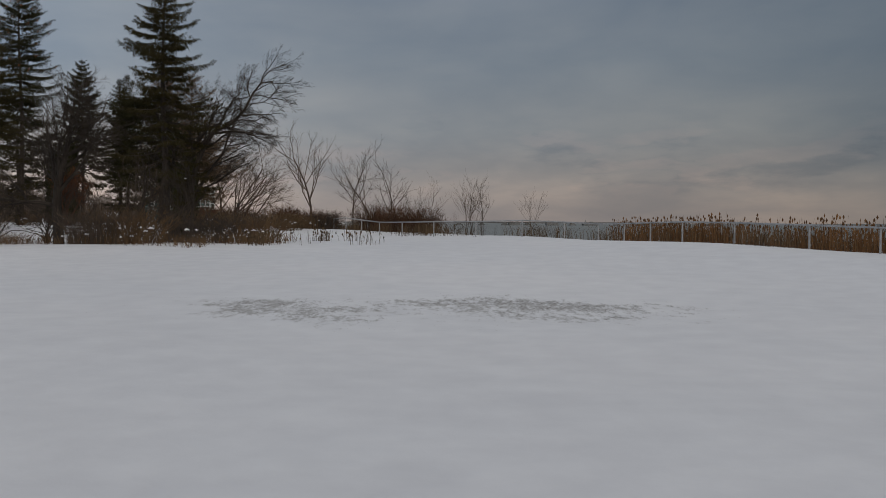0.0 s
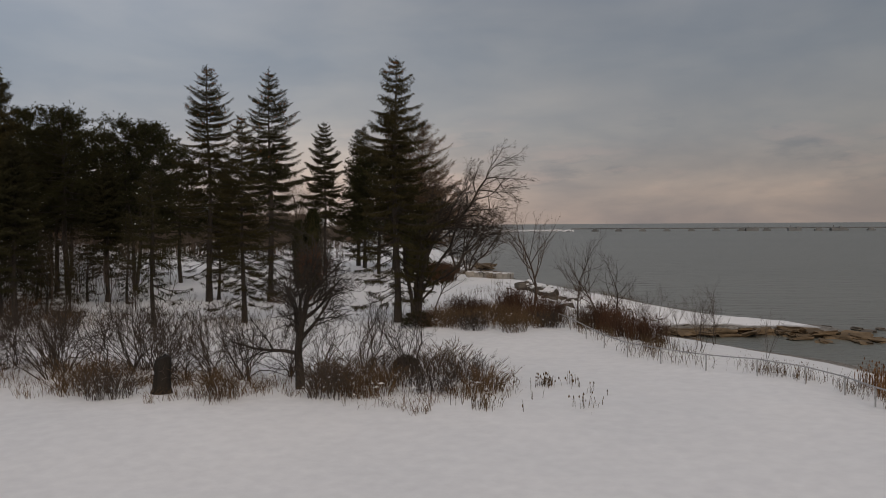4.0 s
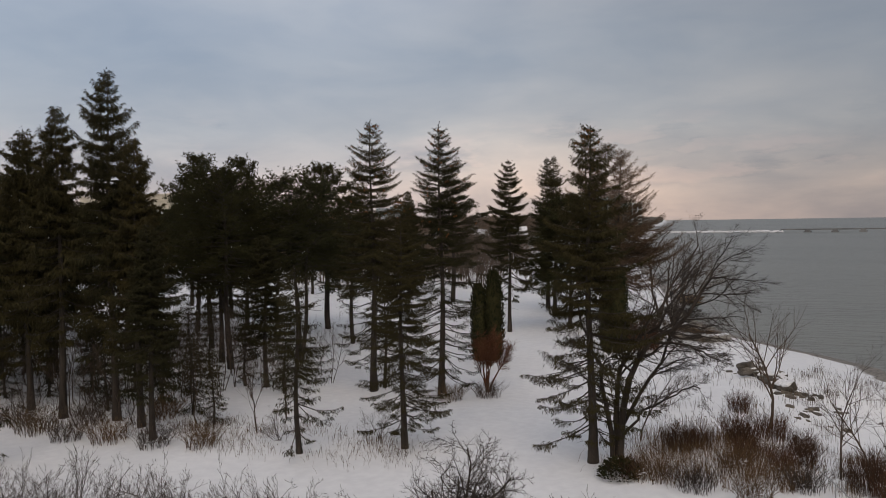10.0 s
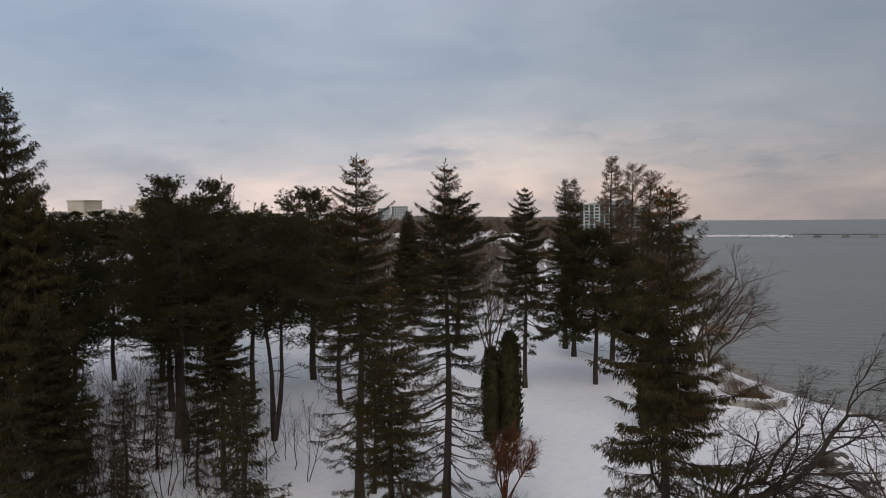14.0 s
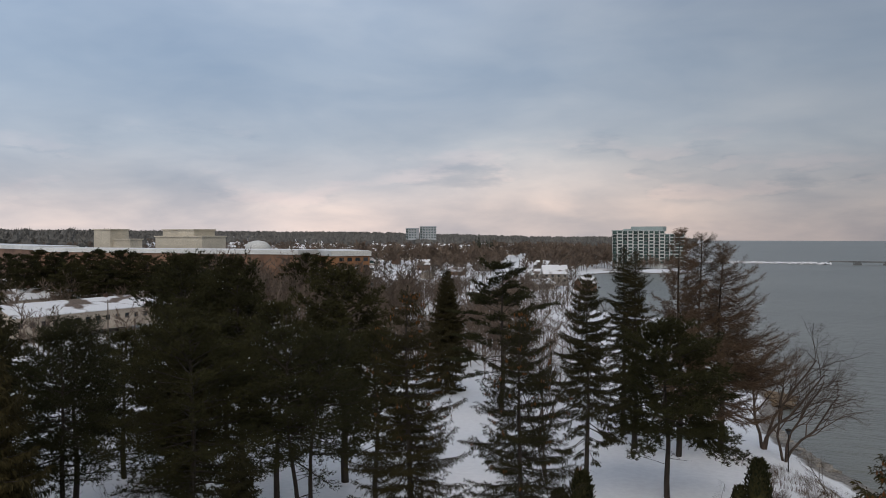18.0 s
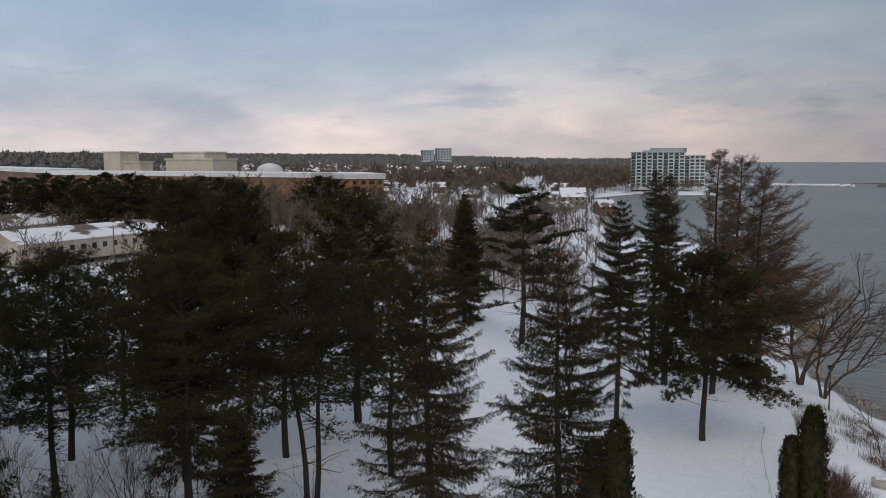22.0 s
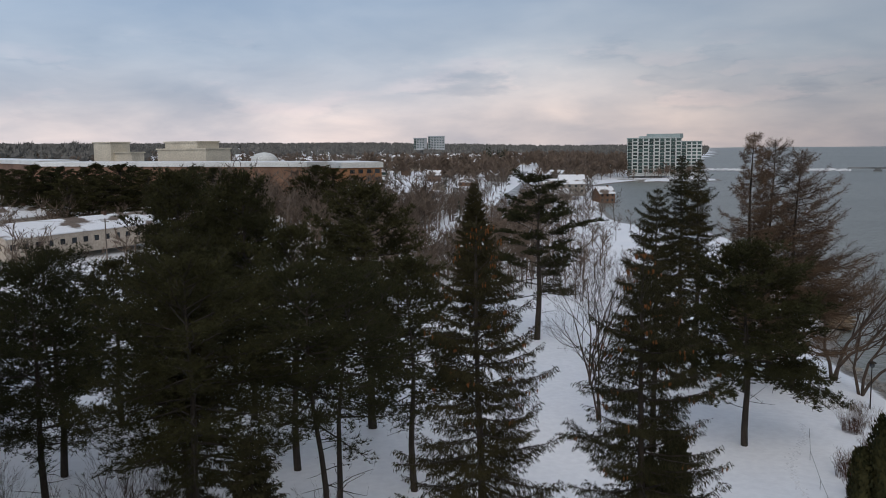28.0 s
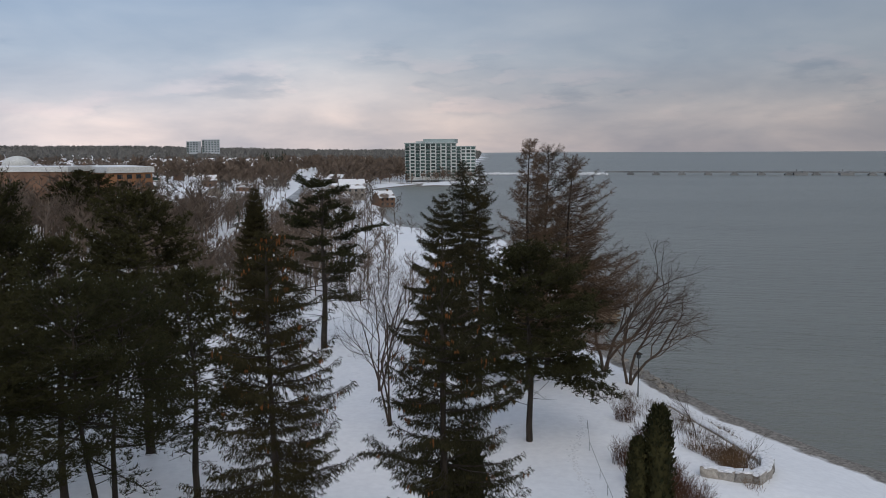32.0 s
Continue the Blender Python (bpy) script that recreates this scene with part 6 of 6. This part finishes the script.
def far_woods(name, label, n, rule, hgt, seed, mat, boughs=11, maker=far_tree, **more):
    rnd, g, spots = random.Random(seed), Geo(), []
    while len(spots) < n:
        spots.append(rule(rnd))
    P = np.array(spots)
    ok = (shore_distance(P[:, 0], P[:, 1]) > 6) & np.array([off_street(x, y, 6 + 0.008 * y) for x, y in spots])
    Z = land(P[:, 0], P[:, 1])
    for (x, y), z, good in zip(spots, Z, ok):
        if good:
            h = hgt * rnd.uniform(0.7, 1.2)
            maker(g, rnd, x, y, z - 0.3, h, h * 0.36, boughs, **more)
    tagged(part(name, g, mat), label, "woods", kind="stuff")


STREET = ((-150, 262), (-175.6, 334.8), (-191.3, 391), (-242, 522), (-311, 712), (-414, 956))


def off_street(x, y, gap):
    """Whether a spot keeps clear of the lakeside street and its snowy verge."""
    ys = [p[1] for p in STREET]
    return not ys[0] < y < ys[-1] or abs(x - float(np.interp(y, ys, [p[0] for p in STREET]))) > gap


def bearing(rnd, b0, b1, d0, d1):
    """A spot by bearing to the left of the lake axis, seen from the lookout over the trees."""
    a, d = radians(rnd.uniform(b0, b1)), math.sqrt(rnd.uniform(d0 * d0, d1 * d1))
    return (-34 - math.sin(a) * d, 58 + math.cos(a) * d)


ROWS = ((-215, 203), (-258, 212))


def clear_of_rows(rnd, b0, b1, d0, d1):
    while True:
        x, y = bearing(rnd, b0, b1, d0, d1)
        if all(abs(x - a) > 11 or abs(y - b) > 27 for a, b in ROWS) and not (-212 < x < -182 and 176 < y < 232):
            return x, y


def crown_clump(g, rnd, x, y, z, h, r, n):
    """A tree of a far wood: an uneven, open-topped clump of bough ends on a stem."""
    c = Vector((x, y, z + h * 0.58))
    ring = []
    for k in range(6):
        a = 1.047 * k + rnd.uniform(-.3, .3)
        ring.append(c + Vector((math.cos(a) * r * rnd.uniform(.8, 1.3), math.sin(a) * r * rnd.uniform(.8, 1.3), h * rnd.uniform(-.18, .12))))
    top = c + Vector((rnd.gauss(0, .2) * r, rnd.gauss(0, .2) * r, h * 0.42))
    foot = Vector((x, y, z))
    g.add(ring + [top, foot], [(k, (k + 1) % 6, 6) for k in range(6)] + [((k + 1) % 6, k, 7) for k in range(6)])
    for k in range(n):
        a = rnd.uniform(0, 6.283)
        b = c + Vector((math.cos(a) * r * .5, math.sin(a) * r * .5, h * rnd.uniform(0, .15)))
        s = Vector((-math.sin(a), math.cos(a), 0)) * 0.08 * h
        g.add([b - s, b + s, b + Vector((math.cos(a) * r * .4, math.sin(a) * r * .4, h * rnd.uniform(.2, .45)))], [(0, 1, 2)])


far_woods("far_woods", "bare grey-brown woods covering the far suburb", 1500, lambda r: bearing(r, 12, 62, 620, 1500), 12, 41, M_FARWOOD, 20)
far_woods("suburb_woods", "bare trees between snowy roofs of the suburb", 600, lambda r: bearing(r, 14, 52, 345, 640), 11.5, 46, M_FARWOOD, 9, haze_tree, thick=2.3)
far_woods("distant_woods", "low band of bare woods along the horizon", 6000, lambda r: bearing(r, 8, 64, 1400, 3400), 15, 42, M_HAZED_WOODS, 7, crown_clump)
far_woods("shore_woods", "bare woods round the bay beside the apartment block", 560, lambda r: (r.uniform(-440, -272), r.uniform(660, 1180)), 18, 43, M_FARWOOD, 30)
far_woods("street_woods", "bare street trees and thickets behind the park", 440, lambda r: clear_of_rows(r, 22, 60, 190, 345), 12.5, 44, M_FARWOOD, 12, haze_tree, thick=2.2)
far_woods("grounds_woods", "bare brown trees before the brick building", 120, lambda r: clear_of_rows(r, 29, 43, 250, 332), 20, 47, M_FARWOOD, 14, haze_tree, thick=2.4)
far_woods("avenue_woods", "bare brown trees along the street behind the park", 240, lambda r: bearing(r, 25.5, 34, 165, 430), 11.5, 49, M_FARWOOD, 12, haze_tree, thick=2.0)
far_woods("hill_woods", "dark woods on the rise beyond the brick building", 520, lambda r: bearing(r, 47, 64, 1150, 1600), 19, 50, M_HAZED_WOODS, 8, crown_clump)
far_woods("lakeside_trees", "bare trees on the lawn before the lakeside flats", 90, lambda r: (r.uniform(-290, -205), r.uniform(826, 862)), 10, 48, M_FARWOOD, 11, haze_tree, thick=3.0)
far_woods("bay_woods", "bare thickets and young trees along the bay shore", 640, lambda r: (-95 - 0.42 * (y := r.uniform(215, 520)) + 75 + r.gauss(0, 20), y), 8.5, 45, M_FARWOOD, 13, haze_tree, thick=2.2)


def far_conifer(g, rnd, x, y, z, h, r):
    for k in range(40):
        u = rnd.random() ** 0.8
        az = rnd.uniform(0, 6.283)
        b = Vector((x, y, z + h * (0.1 + 0.88 * u)))
        e = b + Vector((math.cos(az), math.sin(az), -0.15)) * (r * (1 - u) + 0.3) * rnd.uniform(.6, 1.1)
        s = Vector((-math.sin(az), math.cos(az), 0)) * (r * 0.22 * (1.2 - u))
        g.add([b + Vector((0, 0, h * .05)), b.lerp(e, .6) - s, e, b.lerp(e, .6) + s], [(0, 1, 2, 3)])


_r, _g = random.Random(6), Geo()
for k in range(240):
    x, y = bearing(_r, 14, 60, 300, 1500)
    if shore_distance(np.array([x]), np.array([y]))[0] > 10:
        far_conifer(_g, _r, x, y, land_at(x, y), _r.uniform(8, 15), _r.uniform(2, 3.5))
for k in range(16):
    x, y = bearing(_r, 24.2, 25.8, 900, 960)
    far_conifer(_g, _r, x, y, land_at(x, y), _r.uniform(17, 25), 4)
from_lookout = (-33.6, 58.6, 29.9)
for b, top_b, dist, v in ((50.5, -2.0, 240, 0), (48.6, -1.7, 236, 1), (47.2, -2.2, 232, 0), (45.4, -2.6, 230, 1), (43.0, -2.2, 226, 0), (35.6, -2.4, 236, 1), (36.6, -2.1, 240, 0), (52.6, -2.2, 244, 1), (54.4, -2.0, 240, 0), (49.4, -2.6, 228, 1), (51.6, -2.8, 226, 0), (46.2, -3.0, 222, 1), (56.2, -2.4, 246, 0), (50.0, -1.6, 252, 1), (48.0, -1.9, 250, 0), (52.0, -1.8, 256, 0), (53.4, -1.6, 250, 1), (55.2, -1.9, 256, 0), (44.2, -2.0, 246, 1), (34.4, -3.0, 250, 0), (37.6, -3.0, 244, 1)):
    dist += 40
    x, y = from_lookout[0] - math.sin(radians(b)) * dist, from_lookout[1] + math.cos(radians(b)) * dist
    h = from_lookout[2] + math.tan(radians(top_b * 0.72)) * dist - land_at(x, y)
    plant("pine", PIN_FAR[v], "dark pine before the brick building", "tree", x, y, 1.05, b, "pines by the road", sz=h / 24)
tagged(part("far_conifers", _g, M_FARGREEN), "scattered dark conifers among far houses", "woods", kind="stuff")


# ---------------------------------------------------------------- houses
def make_house(seed, w, d, h, rise, wallmat):
    rnd = random.Random(seed)
    wall, roof, parts = Geo(), Geo(), []
    wall.box((-w / 2, -d / 2, -1.5), (w / 2, d / 2, h))
    wall.add([Vector((-w / 2, -d / 2, h)), Vector((-w / 2, d / 2, h)), Vector((-w / 2, 0, h + rise))], [(0, 1, 2)])
    wall.add([Vector((w / 2, -d / 2, h)), Vector((w / 2, d / 2, h)), Vector((w / 2, 0, h + rise))], [(0, 2, 1)])
    o, t = 0.45, 0.25
    for s in (-1, 1):
        e0, r0 = Vector((-w / 2 - o, s * (d / 2 + o), h - o * rise / (d / 2))), Vector((-w / 2 - o, 0, h + rise))
        e1, r1 = Vector((w / 2 + o, s * (d / 2 + o), h - o * rise / (d / 2))), Vector((w / 2 + o, 0, h + rise))
        up = Vector((0, 0, t))
        roof.add([e0, e1, r1, r0, e0 + up, e1 + up, r1 + up, r0 + up], [(0, 1, 2, 3), (4, 7, 6, 5), (0, 4, 5, 1), (1, 5, 6, 2), (2, 6, 7, 3), (3, 7, 4, 0)])
    out = {"wall": wall.mesh("wall", wallmat), "roof": roof.mesh("roof", M_ROOF)}
    wins = []
    for lev in range(2 if h > 4.5 else 1):
        for k in range(int(w / 3.2)):
            x = -w / 2 + (k + 0.5) * w / int(w / 3.2)
            for s in (-1, 1):
                g = Geo()
                g.box((x - .65, s * d / 2 - .06, 0.9 + 2.7 * lev), (x + .65, s * d / 2 + .06, 2.2 + 2.7 * lev))
                wins.append(g.mesh("window", M_PANE))
    g = Geo()
    g.box((w * .2, -.5, h), (w * .2 + .9, .4, h + rise + 1.0))
    out["chimney"] = g.mesh("chimney", M_BRICK_DARK)
    return out, wins


def put_house(model, x, y, turn, label, group, name="house", z=None):
    e = thing(name, label, "house", group, at=Matrix.Translation((x, y, land_at(x, y) if z is None else z)) @ Matrix.Rotation(turn, 4, 'Z'))
    for n, me in model[0].items():
        part(n, me, None, e, "snow-covered gable roof" if n == "roof" else "")
    for me in model[1]:
        part("window", me, None, e)
    return e


HOUSES = [make_house(k, w, d, h, r, M_SIDING if k % 2 else M_BRICK_DARK) for k, (w, d, h, r) in enumerate(((12, 8, 3.2, 2.6), (14, 9, 5.6, 3.0), (10, 8, 5.4, 3.4), (16, 9, 3.0, 2.4)))]
_r = random.Random(12)
_spots = []
for k in range(4000):
    x, y = bearing(_r, 13, 44, 400, 1500)
    if len(_spots) >= 250:
        break
    if shore_distance(np.array([x]), np.array([y]))[0] < 25 or any((x - a) ** 2 + (y - b) ** 2 < 20 ** 2 for a, b in _spots) or not off_street(x, y, 18):
        continue
    if -330 < x < -200 and 300 < y < 420:
        continue
    _spots.append((x, y))
    put_house(HOUSES[_r.randint(0, 3)], x, y, _r.uniform(0, 3.14), "suburban house with a snowy gable roof among bare trees", "far houses")
BIGH = make_house(31, 14, 11, 5.6, 4.6, M_SIDING)
put_house(BIGH, -207, 530, 0.5, "large brown house with a steep snow-patched roof above the bay", "bay houses", z=1.5)
put_house(HOUSES[2], -190, 536, 0.9, "brick house with a snowy gable roof above the bay", "bay houses")

# rows of townhouses
TOWN = make_house(41, 46, 12, 3.6, 2.6, M_SIDING)
for x, y, turn, z in ((-215, 203, 1.60, 6.6), (-258, 212, 1.68, 7.2)):
    e = put_house(TOWN, x, y, turn, "row of brown townhouses under one snowy roof", "townhouse rows", "townhouse_row", z)


# ---------------------------------------------------------------- big buildings
def slab_building(name, label, corner, along, length, depth, z0, storeys, sh, wallmat, panemat, bay, fascia, fmat, group="", win=(0.55, 0.5), balconies=0):
    """A block with a facade grid: corner is the near end, along its long side's direction."""
    u = Vector((along[0], along[1], 0)).normalized()
    v = Vector((-u.y, u.x, 0))
    m = Matrix(((u.x, v.x, 0, corner[0]), (u.y, v.y, 0, corner[1]), (0, 0, 1, z0), (0, 0, 0, 1)))
    e = thing(name, label, "building", group, at=m)
    H = storeys * sh
    g = Geo()
    g.box((0, 0, -3), (length, depth, H))
    part("wall", g, wallmat, e)
    g = Geo()
    g.box((-0.6, -0.6, H), (length + 0.6, depth + 0.6, H + fascia))
    part("parapet", g, fmat, e)
    g = Geo()
    g.box((0.2, 0.2, H + fascia), (length - 0.2, depth - 0.2, H + fascia + 0.15))
    part("roof_snow", g, M_SNOWCAP, e, "flat roof under snow")
    me_w = Geo()
    ww, wh = bay * win[0], sh * win[1]
    me_w.box((-ww / 2, -0.12, 0), (ww / 2, 0.12, wh))
    me_w = me_w.mesh("window", panemat)
    me_l = Geo()
    me_l.box((-ww / 2 - .15, -0.28, -0.18), (ww / 2 + .15, 0.1, 0))
    me_l = me_l.mesh("sill", M_WHITE)
    for s in range(storeys):
        for k in range(int(length / bay)):
            w = part("window", me_w, None, e, at=Matrix.Translation(((k + .5) * bay, 0, s * sh + sh * .3)))
            part("sill", me_l, None, w)
        for k in range(0, int(length / bay), balconies or 999):
            bal = part("balcony", BALCONY[0], None, e, "pale slab balcony with glass railing", at=Matrix.Translation(((k + .5) * bay, 0, s * sh)))
            part("railing", BALCONY[1], None, bal)
        for k in range(int(depth / bay)):
            for xx in (0, length):
                part("window", me_w, None, e, at=Matrix.Translation((xx, (k + .5) * bay, s * sh + sh * .3)) @ Matrix.Rotation(math.pi / 2, 4, 'Z'))
    return e


_g = Geo()
_g.box((-2.0, -1.7, -0.12), (2.0, 0, 0.12))
_g2 = Geo()
for lo, hi in (((-2.0, -1.7, 0.12), (2.0, -1.62, 1.15)), ((-2.0, -1.62, 0.12), (-1.92, 0, 1.15)), ((1.92, -1.62, 0.12), (2.0, 0, 1.15))):
    _g2.box(lo, hi)
BALCONY = (_g.mesh("balcony", M_WHITE), _g2.mesh("railing", M_PANE_GREEN))
_b = slab_building("brick_building", "long orange-brick care home with a white parapet", (-219.3, 350.2), (-0.78, 0.63), 34, 16, 5.5, 5, 3.1, M_BRICK, M_PANE, 3.4, 2.1, M_WHITE, "brick blocks")
_b2 = slab_building("brick_building", "long brown-brick wing with a white parapet", (-246, 352), (-0.94, -0.06), 150, 16, 5.5, 5, 3.2, M_BRICK_DARK, M_PANE, 4.2, 1.8, M_WHITE, "brick blocks")
_b3 = slab_building("brick_building", "far orange-brick wing with a white parapet", (-396, 352), (-0.93, 0.36), 190, 18, 6.0, 5, 3.2, M_BRICK_DARK, M_PANE, 4.2, 1.9, M_WHITE, "brick blocks")
for lo, hi, mt, nm in (((-346, 356, 22), (-316, 372, 29), M_CREAM, "rooftop_block"), ((-342, 357, 29), (-322, 371, 32.2), M_CREAM, "rooftop_block"), ((-396, 362, 22), (-384, 374, 32.5), M_CREAM, "rooftop_block"),
                       ((-384, 364, 22), (-372, 372, 27.5), M_CREAM, "rooftop_block")):
    g = Geo()
    g.box(lo, hi)
    g.box((lo[0] - .5, lo[1] - .5, hi[2] - 0.5), (hi[0] + .5, hi[1] + .5, hi[2] + 0.1))
    tagged(part(nm, g, mt), "cream rendered plant room on the flat roof", "plant room", "plant rooms")
g = Geo()
for k in range(6):
    r0, r1 = 6 * math.cos(k * .26), 6 * math.cos((k + 1) * .26)
    g.tube([Vector((-291, 366, 23.2 + 3.8 * math.sin(k * .26))), Vector((-291, 366, 23.2 + 3.8 * math.sin((k + 1) * .26)))], [r0, max(0.1, r1)], 20)
tagged(part("dome", g, M_WHITE, smooth=True), "white snow-dusted dome on the flat roof", "dome")

# lakeside apartment block, stepped towards the lake
E1 = slab_building("apartment_block", "pale green glass apartment block on the lakeshore", (-270.6, 849), (0.965, 0.26), 48, 23, 1.6, 10, 3.12, M_APT, M_PANE_GREEN, 4.8, 0.7, M_GREENISH, "lakeside flats", (0.74, 0.66), 2)
E2 = slab_building("apartment_block", "lower glass wing of the lakeside flats", (-224.4, 861.6), (0.965, 0.26), 18, 20, 1.6, 9, 3.12, M_APT, M_PANE_GREEN, 4.5, 0.5, M_GREENISH, "lakeside flats", (0.74, 0.66))
g = Geo()
g.box((-257.5, 866, 33.0), (-227, 879, 37.1))
g.box((-264, 863, 33.0), (-257.5, 877, 35.0))
tagged(part("rooftop_block", g, M_GREENISH), "grey-green plant room on the apartment roof", "plant room", "plant rooms")
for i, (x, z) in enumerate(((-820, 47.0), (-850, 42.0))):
    slab_building("tower_block", "distant grey apartment tower on the skyline", (x, 1452), (0.88, 0.47), 30 - 6 * i, 16, 22, 7 - i, 3.0, M_TOWER_HAZED, M_PANE_GREEN, 5, 1.2, M_TOWER_HAZED, "far towers")


# ---------------------------------------------------------------- poles, street
def pole(x, y, h, z=None, cross=True):
    e = thing("utility_pole", "weathered wooden utility pole with a crossarm", "pole", "utility poles", at=Matrix.Translation((x, y, land_at(x, y) if z is None else z)))
    g = Geo()
    g.tube([Vector((0, 0, -1)), Vector((0, 0, h))], [0.18, 0.12], 8, cap=True)
    part("post", g, M_WOODPOLE, e)
    if cross:
        g = Geo()
        g.box((-1.1, -.06, h - .7), (1.1, .06, h - .55))
        part("crossarm", g, M_WOODPOLE, e)
    return Vector((x, y, (land_at(x, y) if z is None else z) + h - 0.5))


_w = [pole(-186, 188, 13), pole(-150, 225, 11), pole(-140, 262, 11), pole(-232, 165, 12)]
_pl = [pole(*p) for p in ((-258, 540, 13), (-290, 620, 13), (-322, 700, 13), (-240, 480, 13), (-200, 420, 12))]


def wire(a, b, name="power_line"):
    g = Geo()
    pts = [a.lerp(b, t / 8) - Vector((0, 0, 0.9 * math.sin(math.pi * t / 8))) for t in range(9)]
    g.tube(pts, [0.025] * 9, 3)
    tagged(part(name, g, M_WOODPOLE), "thin sagging black power line between poles", "wire", "power lines")


wire(_w[0], _w[1]); wire(_w[1], _w[2]); wire(_w[3], _w[0]); wire(_pl[3], _pl[0]); wire(_pl[0], _pl[1]); wire(_pl[1], _pl[2]); wire(_pl[4], _pl[3])

_way = [(-150, 262), (-162, 298), (-175.6, 334.8), (-191.3, 391), (-215, 455), (-242, 522), (-276, 618), (-311, 712), (-360, 810), (-414, 956)]
_g = Geo()
_V, _F = [], []
for i, (x, y) in enumerate(_way):
    a, b = Vector((*_way[max(0, i - 1)], 0)), Vector((*_way[min(len(_way) - 1, i + 1)], 0))
    n = (b - a).normalized().cross(Vector((0, 0, 1))) * 3.6
    for s in (-1, 1):
        xx, yy = x + n.x * s, y + n.y * s
        _V.append(Vector((xx, yy, land_at(xx, yy) + 0.12)))
    if i:
        _F.append((2 * i - 2, 2 * i - 1, 2 * i + 1, 2 * i))
_g.add(_V, _F)
tagged(part("road", _g, M_ASPHALT), "slushy grey street curving through snow", "road", kind="structure")
